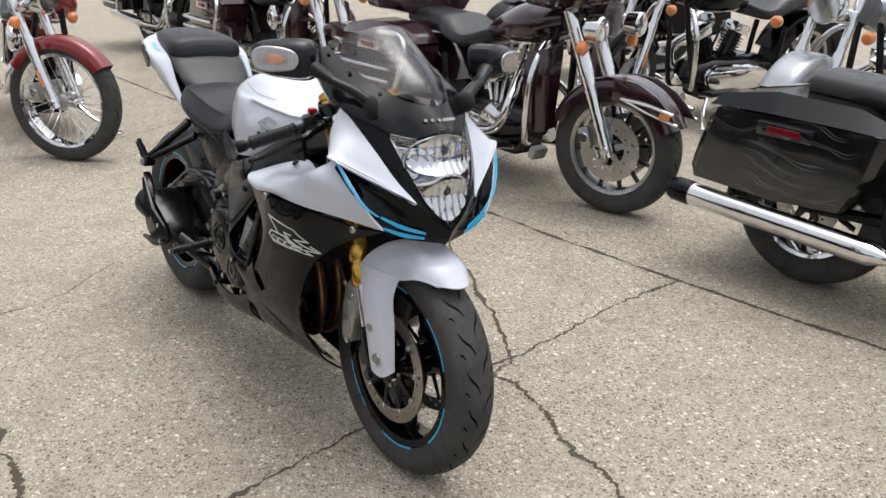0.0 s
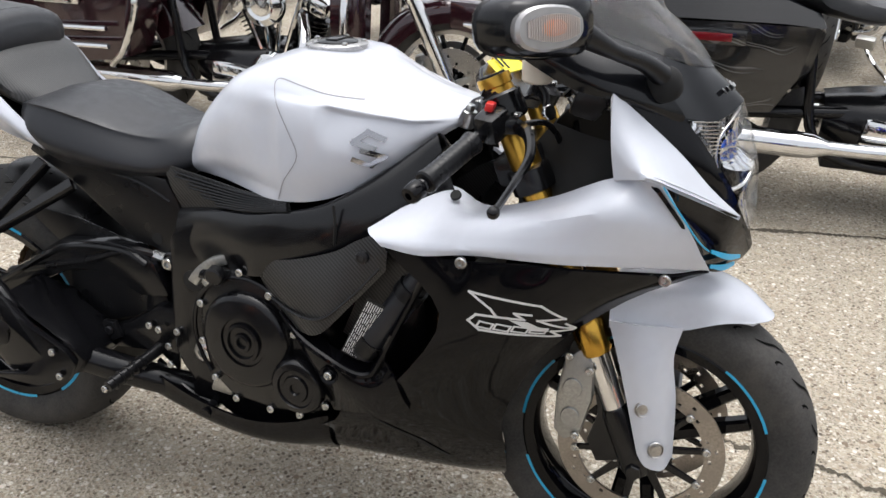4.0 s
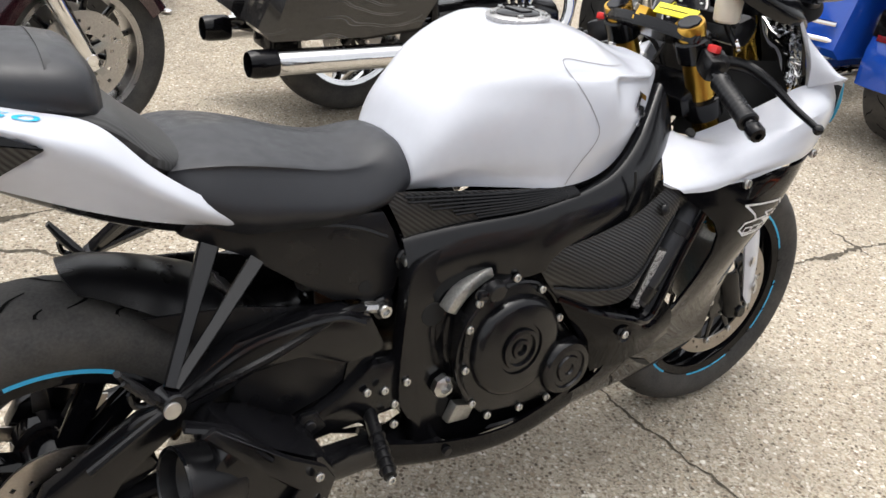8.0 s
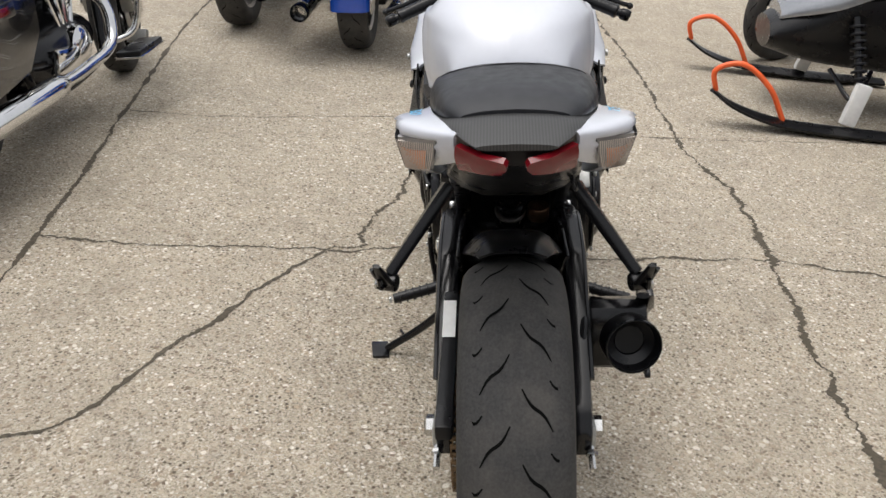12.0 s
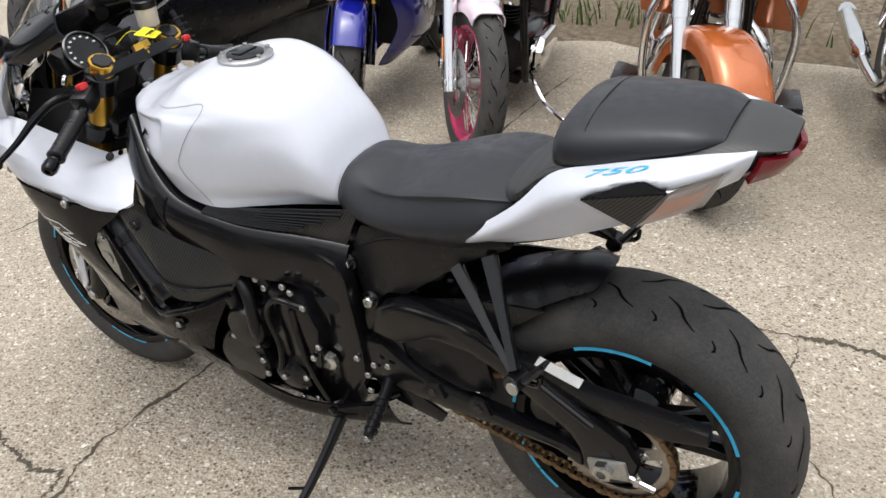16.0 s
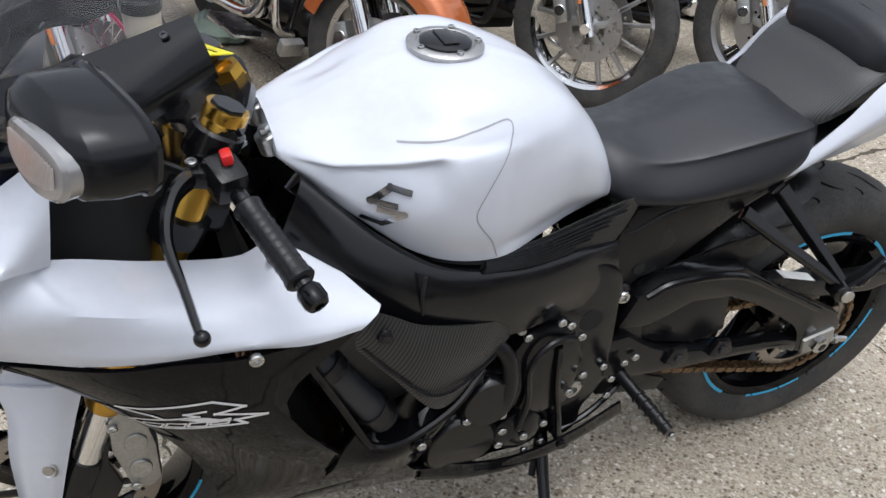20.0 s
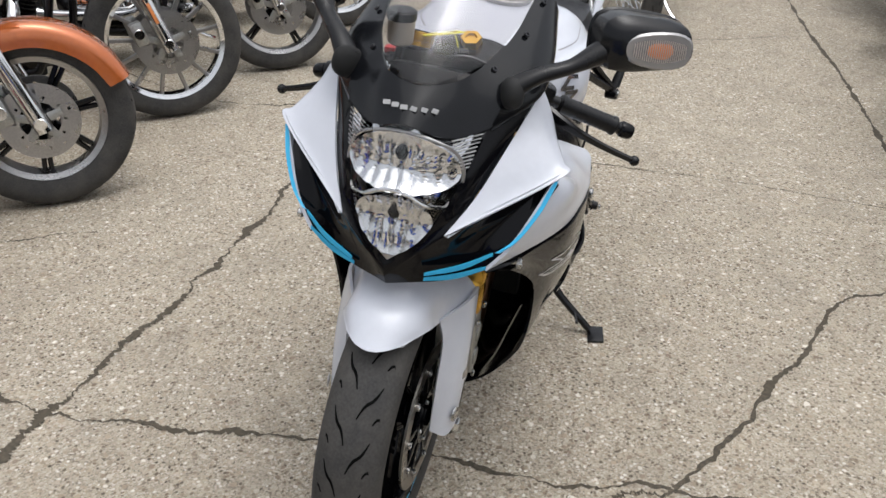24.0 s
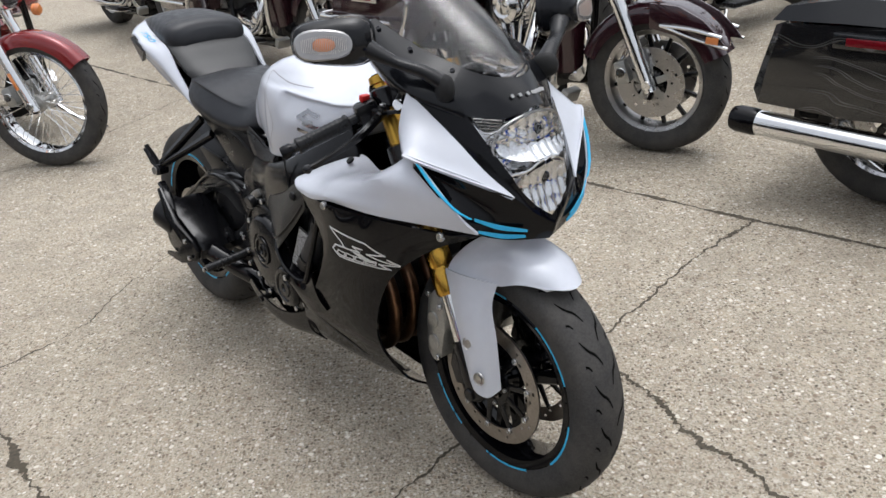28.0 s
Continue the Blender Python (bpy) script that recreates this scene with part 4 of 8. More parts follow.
    P("clutch_dome", lathe([(0.088, 0.0), (0.086, 0.012), (0.08, 0.02), (0.074, 0.022), (0.043, 0.025), (0.0415, 0.021), (0.035, 0.021), (0.0335, 0.027), (0.028, 0.028), (0.0265, 0.023), (0.017, 0.023), (0.0155, 0.027), (0.01, 0.028), (0.008, 0.022), (0.002, 0.022)], (0.708, -0.176, 0.432), (0, -1, 0), 40), SATIN, parent=cl)
    P("starter_cover", lathe([(0.05, 0.0), (0.049, 0.012), (0.044, 0.018), (0.034, 0.02), (0.032, 0.016), (0.024, 0.016), (0.022, 0.02), (0.01, 0.02), (0.008, 0.016), (0.002, 0.016)], (0.812, -0.19, 0.372), (0, -1, 0), 28), SATIN, parent=cl)
    P("oil_filler", disc_body((0.655, -0.186, 0.545), 0.018, 0.02, (0, 1, 0.2), 10), PLASTIC, parent=cl)
    bolts([(0.615, -0.178, 0.48), (0.63, -0.178, 0.525), (0.70, -0.178, 0.555), (0.755, -0.178, 0.52), (0.80, -0.178, 0.455), (0.845, -0.178, 0.40), (0.855, -0.178, 0.335), (0.80, -0.178, 0.302), (0.74, -0.178, 0.3), (0.67, -0.178, 0.308), (0.632, -0.178, 0.345), (0.612, -0.178, 0.41)], cl)
    P("cover_step", tube([(0.70 + math.cos(a) * 0.104, -0.178, 0.432 + math.sin(a) * 0.112) for a in np.linspace(0.5, 3.9, 24)], 0.004, 6), SATIN, parent=cl)
    arc = [(0.70 + math.cos(a) * 0.142, 0.44 + math.sin(a) * 0.142) for a in np.linspace(1.85, 2.6, 9)] + [(0.70 + math.cos(a) * 0.12, 0.44 + math.sin(a) * 0.122) for a in np.linspace(2.6, 1.85, 9)]
    P("bare_casting", prism(arc, 0.15, 0.168, -1, 0.004), CAST, "bare silver casting edge", parent=cl)
    P("bare_casting", prism([(0.60, 0.30), (0.615, 0.335), (0.655, 0.325), (0.645, 0.295)], 0.15, 0.165, -1, 0.004), CAST, "bare silver casting edge", parent=cl)
    P("clutch_lip", prism([(0.62, 0.535), (0.625, 0.55), (0.67, 0.548), (0.672, 0.533)], 0.176, 0.192, -1, 0.005), SATIN, parent=cl)
    # left covers
    gen = P("generator_cover", lathe([(0.066, 0.0), (0.064, 0.03), (0.056, 0.04), (0.002, 0.042)], (0.80, 0.148, 0.335), (0, 1, 0), 36), SATIN, "round black generator cover")
    P("water_pump", lathe([(0.048, 0.0), (0.046, 0.04), (0.04, 0.048), (0.002, 0.05)], (0.765, 0.148, 0.425), (0, 1, 0), 28), SATIN, parent=gen)
    P("shift_cover", lathe([(0.05, 0.0), (0.048, 0.03), (0.03, 0.042), (0.015, 0.045), (0.002, 0.045)], (0.69, 0.14, 0.315), (0, 1, 0), 24), SATIN, parent=gen)
    P("sprocket_cover", prism([(0.60, 0.36), (0.59, 0.45), (0.62, 0.52), (0.70, 0.53), (0.735, 0.47), (0.72, 0.38), (0.66, 0.345)], 0.146, 0.17, 1, 0.01), SATIN, parent=gen)
    P("coolant_hose", tube([(0.745, 0.165, 0.38), (0.735, 0.19, 0.43), (0.74, 0.185, 0.5), (0.77, 0.17, 0.54), (0.8, 0.15, 0.56)], 0.013, 10), PLASTIC, parent=gen)
    P("thermostat_hose", tube([(0.79, 0.165, 0.45), (0.8, 0.175, 0.5), (0.83, 0.16, 0.53)], 0.02, 12), PLASTIC, parent=gen)
    P("loom", tube([(0.62, 0.17, 0.5), (0.67, 0.185, 0.515), (0.7, 0.185, 0.47), (0.69, 0.18, 0.4), (0.7, 0.18, 0.34)], 0.006, 8), PLASTIC, parent=gen)
    P("shift_rod", tube([(0.6, 0.175, 0.27), (0.635, 0.175, 0.4), (0.645, 0.172, 0.49)], 0.0055, 8), SATIN, parent=gen)
    bolts([(0.80, 0.19, 0.40), (0.735, 0.19, 0.36), (0.74, 0.19, 0.395), (0.735, 0.188, 0.325), (0.69, 0.187, 0.33), (0.66, 0.17, 0.30), (0.645, 0.172, 0.33), (0.705, 0.17, 0.525), (0.72, 0.172, 0.545), (0.635, 0.172, 0.535), (0.61, 0.172, 0.505), (0.652, 0.172, 0.545), (0.61, 0.172, 0.39), (0.59, 0.172, 0.42), (0.635, 0.172, 0.27), (0.67, 0.178, 0.265)], gen)
    st = P("side_stand", tube([(0.60, 0.12, 0.235), (0.622, 0.22, 0.13), (0.64, 0.325, 0.046)], [0.013, 0.011, 0.010], 10), SATIN, "black side stand on the concrete")
    P("stand_foot", block((0.646, 0.345, 0.0375), (0.07, 0.045, 0.008), (5.5, 0, 10), 0.003), SATIN, parent=st)
    P("stand_tang", tube([(0.632, 0.275, 0.088), (0.675, 0.29, 0.08)], 0.004, 6), SATIN, parent=st)
    P("stand_spring", tube([(0.605, 0.125, 0.24), (0.63, 0.17, 0.16)], 0.007, 8), PLASTIC, parent=st)
    # radiator and header pipes
    P("radiator", block((1.06, 0, 0.48), (0.03, 0.3, 0.24), (0, 20, 0), 0.006), DARK)
    for k in range(4):
        y = -0.09 + 0.06 * k
        P("header_pipe", tube([(1.0, y, 0.5), (1.075, y, 0.42), (1.085, y * 0.95, 0.34), (1.03, y * 0.8, 0.25), (0.9, y * 0.5, 0.21)], 0.017, 12), HEADER, "heat-tinted exhaust header pipe")

    # lower fairing
    for s in (1, -1):
        lowf = P("lower_fairing", sheet([
            [(1.47, 0.152, 0.668), (1.41, 0.192, 0.668), (1.30, 0.238, 0.682), (1.21, 0.251, 0.684), (1.12, 0.252, 0.676), (0.985, 0.232, 0.672)],
            [(1.355, 0.178, 0.612), (1.30, 0.212, 0.605), (1.24, 0.236, 0.60), (1.18, 0.247, 0.592), (1.12, 0.25, 0.585), (1.085, 0.245, 0.575)],
            [(1.25, 0.192, 0.522), (1.2, 0.216, 0.506), (1.15, 0.228, 0.492), (1.10, 0.234, 0.478), (1.05, 0.236, 0.465), (1.0, 0.234, 0.428)],
            [(1.185, 0.19, 0.40), (1.13, 0.2, 0.393), (1.07, 0.208, 0.388), (1.01, 0.213, 0.38), (0.97, 0.216, 0.378), (0.915, 0.213, 0.382)],
            [(1.185, 0.175, 0.325), (1.12, 0.178, 0.318), (1.04, 0.182, 0.313), (0.97, 0.187, 0.31), (0.92, 0.19, 0.308), (0.865, 0.192, 0.31)],
            [(1.175, 0.13, 0.235), (1.10, 0.135, 0.226), (1.01, 0.14, 0.222), (0.92, 0.145, 0.22), (0.83, 0.15, 0.222), (0.70, 0.15, 0.235)],
            [(1.14, 0.02, 0.145), (1.07, 0.02, 0.145), (0.97, 0.02, 0.15), (0.86, 0.02, 0.16), (0.72, 0.02, 0.175), (0.45, 0.03, 0.235)]], 26, 26, 0.006, s), GLOSS, "gloss black lower fairing")
        lb = bvh_of(lowf)
        # outlined letter shape drawn as a plain emblem
        em = [(0.0, 1.0), (0.66, 0.93), (0.87, 0.59), (0.64, 0.52), (1.0, 0.16), (0.76, 0.2), (0.83, 0.0), (0.63, 0.07), (0.46, 0.07), (0.12, 0.07), (0.01, 0.27), (0.08, 0.46), (0.27, 0.49), (0.21, 0.67)]
        base, across, rise = ((1.13, 0.563), (0.165, -0.009), (0.004, 0.068)) if s < 0 else ((1.274, 0.551), (-0.165, 0.013), (0.012, 0.06))
        lay = lambda pts: [(base[0] + u * across[0] + w * rise[0], base[1] + u * across[1] + w * rise[1]) for u, w in pts]
        small = [lay([(0.12 + 0.16 * k, 0.3), (0.25 + 0.16 * k, 0.28), (0.22 + 0.16 * k, 0.13), (0.09 + 0.16 * k, 0.15)]) for k in range(4)]
        P("fairing_emblem", decal(stroke(lay(em), 0.0042) + stroke(lay([(0.27, 0.49), (0.52, 0.51), (0.43, 0.65), (0.58, 0.66)]), 0.004, False) + [lay([(0.38, 0.46), (0.55, 0.46), (0.75, 0.2), (0.6, 0.2)])] + [q for p in small for q in stroke(p, 0.003)], lb, s, 0.0012), PALE, "white outlined emblem on the fairing", parent=lowf)
        bolts([(1.12, s * 0.253, 0.676), (1.41, s * 0.193, 0.664)], lowf, bolt_mesh("bolt", 0.0095, 0.008))
        # dark decal painted as the shade inside the slot
        P("air_slot", decal([[(0.945, 0.362), (0.96, 0.352), (1.035, 0.312), (1.085, 0.27), (1.07, 0.274), (1.02, 0.308)]], lb, s, 0.0015), DARK, parent=lowf)

    # upper fairing
    for s in (1, -1):
        cowl = P("side_cowl", sheet([
            [(0.955, 0.222, 0.692), (1.045, 0.13, 0.742), (1.115, 0.118, 0.714), (1.22, 0.15, 0.752), (1.322, 0.2, 0.812), (1.388, 0.236, 0.822)],
            [(0.962, 0.232, 0.688), (1.05, 0.205, 0.722), (1.13, 0.228, 0.73), (1.23, 0.247, 0.752), (1.335, 0.25, 0.782), (1.435, 0.203, 0.748)],
            [(0.975, 0.238, 0.682), (1.05, 0.244, 0.69), (1.13, 0.256, 0.70), (1.235, 0.257, 0.712), (1.35, 0.238, 0.722), (1.455, 0.18, 0.705)],
            [(0.985, 0.238, 0.674), (1.05, 0.245, 0.672), (1.13, 0.25, 0.686), (1.24, 0.247, 0.69), (1.36, 0.222, 0.688), (1.47, 0.153, 0.672)]], 30, 12, 0.006, s), WHITE, "pearl white side cowl")
        # dark disc in place of the hole's shade
        P("cowl_hole", disc_body((1.075, s * 0.168, 0.742), 0.009, 0.006, (-0.1, s * 0.6, 0.8), 14), DARK, parent=cowl)
        P("nose_panel", sheet([
            [(1.305, 0.176, 0.931), (1.40, 0.142, 0.847), (1.455, 0.116, 0.787), (1.503, 0.085, 0.739)],
            [(1.308, 0.196, 0.895), (1.375, 0.205, 0.848), (1.43, 0.17, 0.797), (1.502, 0.088, 0.74)],
            [(1.314, 0.21, 0.855), (1.36, 0.234, 0.838), (1.395, 0.232, 0.822), (1.501, 0.09, 0.741)],
            [(1.322, 0.208, 0.81), (1.352, 0.232, 0.822), (1.388, 0.237, 0.823), (1.498, 0.094, 0.742)]], 22, 12, 0.006, s), WHITE, "pearl white nose panel")
        P("lamp_surround", sheet([
            [(1.402, 0.114, 0.889), (1.45, 0.099, 0.83), (1.481, 0.082, 0.785), (1.5, 0.063, 0.745), (1.515, 0.036, 0.71), (1.524, 0.0, 0.684)],
            [(1.385, 0.13, 0.887), (1.437, 0.115, 0.83), (1.472, 0.096, 0.78), (1.493, 0.076, 0.745), (1.512, 0.05, 0.705), (1.53, 0.0, 0.668)],
            [(1.32, 0.17, 0.922), (1.398, 0.138, 0.843), (1.452, 0.113, 0.784), (1.48, 0.098, 0.757), (1.5, 0.083, 0.735), (1.528, 0.0, 0.655)]], 24, 6, 0.006, s), GLOSS, "gloss black headlight surround")
        chin = P("chin_cowl", sheet([
            [(1.385, 0.234, 0.825), (1.425, 0.185, 0.792), (1.468, 0.128, 0.76), (1.500, 0.086, 0.737), (1.528, 0.0, 0.658)],
            [(1.38, 0.226, 0.818), (1.418, 0.18, 0.765), (1.458, 0.13, 0.722), (1.492, 0.08, 0.69), (1.522, 0.0, 0.645)],
            [(1.39, 0.233, 0.812), (1.436, 0.2, 0.742), (1.462, 0.158, 0.678), (1.488, 0.095, 0.65), (1.512, 0.0, 0.632)]], 22, 9, 0.006, s), GLOSS, "gloss black chin cowl with intake slot")
        for k, line in enumerate(([(1.39, 0.236, 0.815), (1.418, 0.222, 0.772), (1.446, 0.197, 0.728), (1.462, 0.172, 0.706)],
                                  [(1.466, 0.16, 0.705), (1.49, 0.118, 0.684), (1.51, 0.062, 0.666)],
                                  [(1.468, 0.152, 0.678), (1.488, 0.108, 0.662), (1.503, 0.06, 0.652)])):
            rows = [[(x + 0.004, y - 0.006 + 1.1 * w, z + 0.35 * w + 0.002) for x, y, z in line] for w in (0.0036, 0, -0.0036)] if k == 0 else [[(x + 0.003, y, z + w * (0.25 + 0.75 * math.sin(math.pi * (0.15 + 0.7 * i / (len(line) - 1))))) for i, (x, y, z) in enumerate(line)] for w in (0.0048, 0, -0.0048)]
            P("blue_stripe", sheet(rows, 12, 3, 0.002, s), CYAN, "cyan stripe", parent=chin)
        P("upper_cowl_side", sheet([
            [(1.36, 0.083, 0.969), (1.31, 0.103, 0.987), (1.25, 0.114, 1.007), (1.141, 0.122, 1.047)],
            [(1.375, 0.125, 0.93), (1.315, 0.15, 0.958), (1.24, 0.157, 0.985), (1.135, 0.145, 1.035)],
            [(1.404, 0.118, 0.888), (1.325, 0.172, 0.925), (1.24, 0.178, 0.955), (1.125, 0.158, 1.005)],
            [(1.38, 0.128, 0.88), (1.31, 0.172, 0.915), (1.235, 0.17, 0.93), (1.12, 0.15, 0.985)]], 18, 12, 0.005, s), GREY, "dark grey upper cowl beside the screen")
        bolts([(1.352, s * 0.1, 0.963), (1.26, s * 0.128, 0.998), (1.17, s * 0.135, 1.03)], chin, bolt_mesh("bolt", 0.005, 0.004, DARK_BOLT), (0.3, s * 0.6, 0.7))
        # dark lining behind the panels
        P("inner_panel", sheet([[(1.2, 0.05, 0.845), (1.28, 0.1, 0.84), (1.37, 0.1, 0.83)], [(1.17, 0.05, 0.80), (1.28, 0.12, 0.78), (1.4, 0.12, 0.76)], [(1.15, 0.06, 0.7), (1.25, 0.14, 0.69), (1.42, 0.14, 0.68)]], 10, 8, 0.004, s), DARK)
        # mirror
        mc, sweep = (V((1.262, 0.312, 1.02)), 23) if s > 0 else (V((1.212, -0.275, 1.028)), -37)
        R = Matrix.Translation(mc) @ pose(0, 0, 0, 0, -8, sweep)

        def oval(x, w, h, dz=0.0, dy=0.0, pw=3.4, lop=0.18):
            out = []
            for i in range(28):
                a = 2 * math.pi * i / 28
                ca, sa = math.cos(a), math.sin(a)
                k = (abs(ca) ** pw + abs(sa) ** pw) ** (-1 / pw)
                out.append((x, s * (ca * w * k + dy), sa * h * k * (1 - lop * ca) + dz))
            return out
        bm = rings([oval(-0.034, 0.07, 0.036), oval(-0.036, 0.079, 0.044), oval(-0.03, 0.081, 0.046), oval(-0.027, 0.078, 0.043), oval(0.0, 0.077, 0.043), oval(0.022, 0.073, 0.041, 0.0, -0.002), oval(0.036, 0.06, 0.031, 0.0, -0.004), oval(0.043, 0.04, 0.018, 0, -0.006)])
        bm.transform(R)
        mir = P("mirror", bm, GREY, "black fairing mirror with an indicator in its back", sharp=30)
        bm = rings([oval(-0.0365, 0.069, 0.035), oval(-0.0385, 0.069, 0.035)])
        bm.transform(R)
        P("mirror_glass", bm, MIRROR, parent=mir)
        T = R @ pose(0.022, s * 0.012, -0.004, 0, 0, 0)
        lens_ring = lambda x, w, h: [(x - 0.0011 * (y / 0.01) ** 2 * 0.22, y, z) for _, y, z in oval(x, w, h, pw=2.5, lop=-0.12)]
        bm = rings([lens_ring(0.0, 0.052, 0.026), lens_ring(0.024, 0.056, 0.028), lens_ring(0.0275, 0.052, 0.025)])
        bm.transform(T)
        lens = P("mirror_indicator", bm, LENS_BACK, "clear ribbed indicator lens", parent=mir)
        bm = rings([lens_ring(0.0265, 0.021, 0.012), lens_ring(0.0285, 0.018, 0.009)])
        bm.transform(T)
        P("indicator_bulb", bm, AMBER, parent=lens)
        bm = bmesh.new()
        for k in range(25):
            y = (k - 12) * 0.0034
            own = block((0.0288 - 0.0011 * (y / 0.01) ** 2 * 0.22, y, 0), (0.003, 0.0007, 0.034 - 0.0001 * (k - 12) ** 2), bevel=0)
            own.transform(T)
            add(bm, own)
        tagged(P("lens_ribbing", bm, LENS_RIB, parent=lens), kind="stuff")
        root, tip = V((1.372, s * 0.135, 0.945)), R @ V((0.01, -s * 0.06, -0.012))
        P("mirror_stalk", tube([tuple(root), tuple(root.lerp(tip, 0.3) + V((0.004, 0, 0.004))), tuple(root.lerp(tip, 0.65) + V((0.006, 0, -0.003))), tuple(tip)], [0.021, 0.016, 0.014, 0.024], 12, flat=0.8), PLASTIC, parent=mir)
        P("stalk_boot", blob((1.37, s * 0.137, 0.938), (0.028, 0.018, 0.026), (0, -20, s * 25), 2.4), DARK, parent=mir)

    P("upper_cowl", sheet(mirror_rows([
        [(1.482, 0, 0.900), (1.465, 0.045, 0.884), (1.438, 0.08, 0.877), (1.404, 0.117, 0.888)],
        [(1.455, 0, 0.924), (1.437, 0.05, 0.919), (1.4, 0.088, 0.926), (1.375, 0.125, 0.93)],
        [(1.43, 0, 0.945), (1.41, 0.05, 0.951), (1.382, 0.072, 0.96), (1.36, 0.085, 0.969)]]), 34, 8, 0.005), GREY, "dark grey upper cowl")
    # maker's name as plain bars
    bm = bmesh.new()
    for k in range(6):
        y = (k - 2.5) * 0.0155
        block((1.4655 - abs(y) * 0.35, y, 0.9195 - abs(y) * 0.05), (0.001, 0.0112, 0.0075), (0, -42, -math.degrees(math.atan(0.35 * (1 if y > 0 else -1)))), 0, bm)
    tagged(P("name_lettering", bm, paint("grey_print", (0.3, 0.3, 0.3), 0.4)), kind="stuff")
    lamp_rows = [
        [(1.482, 0, 0.899), (1.462, 0.05, 0.877), (1.442, 0.08, 0.877), (1.404, 0.112, 0.889)],
        [(1.492, 0, 0.875), (1.476, 0.045, 0.863), (1.456, 0.075, 0.86), (1.425, 0.104, 0.86)],
        [(1.505, 0, 0.845), (1.494, 0.04, 0.842), (1.476, 0.07, 0.837), (1.45, 0.097, 0.832)],
        [(1.520, 0, 0.795), (1.51, 0.035, 0.793), (1.497, 0.062, 0.79), (1.482, 0.080, 0.787)],
        [(1.526, 0, 0.75), (1.52, 0.025, 0.75), (1.513, 0.045, 0.748), (1.501, 0.062, 0.746)],
        [(1.527, 0, 0.715), (1.525, 0.014, 0.715), (1.521, 0.026, 0.714), (1.516, 0.036, 0.712)],
        [(1.523, 0, 0.688), (1.523, 0.003, 0.688), (1.522, 0.006, 0.689), (1.521, 0.01, 0.69)]]
    face = lambda y, z: float(np.interp(z, (0.686, 0.722, 0.785, 0.845, 0.897), (1.523, 1.528, 1.522, 1.505, 1.478))) - 5.5 * y * y
    lamp = P("headlight", sheet([[(x - 0.068 + 0.035 * (abs(y) / 0.112) ** 2, y * 0.98, z) for x, y, z in r] for r in mirror_rows(lamp_rows)], 50, 24, 0.003), REFLECTOR, "twin stacked headlight under one clear lens")

    def bowl(name, edge, cz, depth, flutes, amp):
        """A fluted reflector: dished from its rim to the middle, with upright facets."""
        g = []
        for r in np.linspace(0.08, 1, 14):
            row = []
            for a in np.linspace(0, 2 * math.pi, 97)[:-1]:
                w, h0, h1 = edge(a)
                y = math.cos(a) * w * r
                z = cz + math.sin(a) * (h1 if math.sin(a) > 0 else h0) * r
                rip = amp * abs(math.sin(y * flutes)) * min(1.0, 2.4 * r) * (1 - 0.5 * r)
                row.append((face(y, z) - 0.007 - depth * (1 - r ** 2.0) + rip, y, z))
            g.append(row)
        return P(name, rings(g, caps=False), REFLECTOR, parent=lamp, sharp=14)
    up = bowl("upper_reflector", lambda a: (0.092 * (1 - 0.1 * max(0, math.sin(a))), 0.03 + 0.012 * abs(math.cos(a)) ** 3, 0.056), 0.828, 0.022, 150, 0.0065)
    lo = bowl("lower_reflector", lambda a: (0.064 - 0.022 * max(0, -math.sin(a)), 0.058, 0.042), 0.75, 0.02, 160, 0.0065)
    P("bulb_cap", blob((1.475, 0, 0.852), (0.012, 0.013, 0.013), power=2, seg=14), GREY, parent=up)
    P("bulb_cap", blob((1.496, 0, 0.76), (0.012, 0.012, 0.013), power=2, seg=14), GREY, parent=lo)
    P("lamp_divider", tube([(face(y, 0.776 + z) - 0.008, y, 0.776 + z) for y, z in ((-0.076, 0.0), (-0.05, 0.006), (-0.025, 0.02), (0, 0.025), (0.025, 0.02), (0.05, 0.006), (0.076, 0.0))], 0.0035, 8), CHROME, parent=lamp)
    P("bowl_rim", tube([(face(y, z) - 0.007, y, z) for y, z in ((-0.078, 0.778), (-0.092, 0.80), (-0.094, 0.83), (-0.08, 0.858), (-0.05, 0.876), (0, 0.886), (0.05, 0.876), (0.08, 0.858), (0.094, 0.83), (0.092, 0.80), (0.078, 0.778))], 0.0028, 8), STEEL, parent=lamp)
    for s in (1, -1):
        for k in range(9):
            z = 0.878 - 0.0055 * k
            P("lens_line", tube([(face(y, z) - 0.006, s * y, z + 0.004 * (y - 0.08) / 0.03) for y in (0.07 + 0.0025 * k, 0.09, 0.109 - 0.0012 * k)], 0.0012, 5), STEEL, parent=lamp)
    P("lamp_lens", sheet(mirror_rows(lamp_rows), 40, 28, 0.002), CLEAR, "clear plastic lamp lens", parent=lamp)
    scr = P("windscreen", sheet(mirror_rows([
        [(1.432, 0, 0.948), (1.43, 0.008, 0.947), (1.428, 0.016, 0.947), (1.424, 0.024, 0.948)],
        [(1.395, 0, 0.992), (1.388, 0.03, 0.988), (1.376, 0.058, 0.98), (1.36, 0.083, 0.97)],
        [(1.308, 0, 1.054), (1.298, 0.045, 1.046), (1.277, 0.082, 1.03), (1.25, 0.113, 1.009)],
        [(1.225, 0, 1.106), (1.21, 0.05, 1.096), (1.18, 0.09, 1.077), (1.142, 0.121, 1.049)]]), 30, 18, 0.003), SMOKED, "lightly smoked windscreen")
    scr.visible_shadow = False

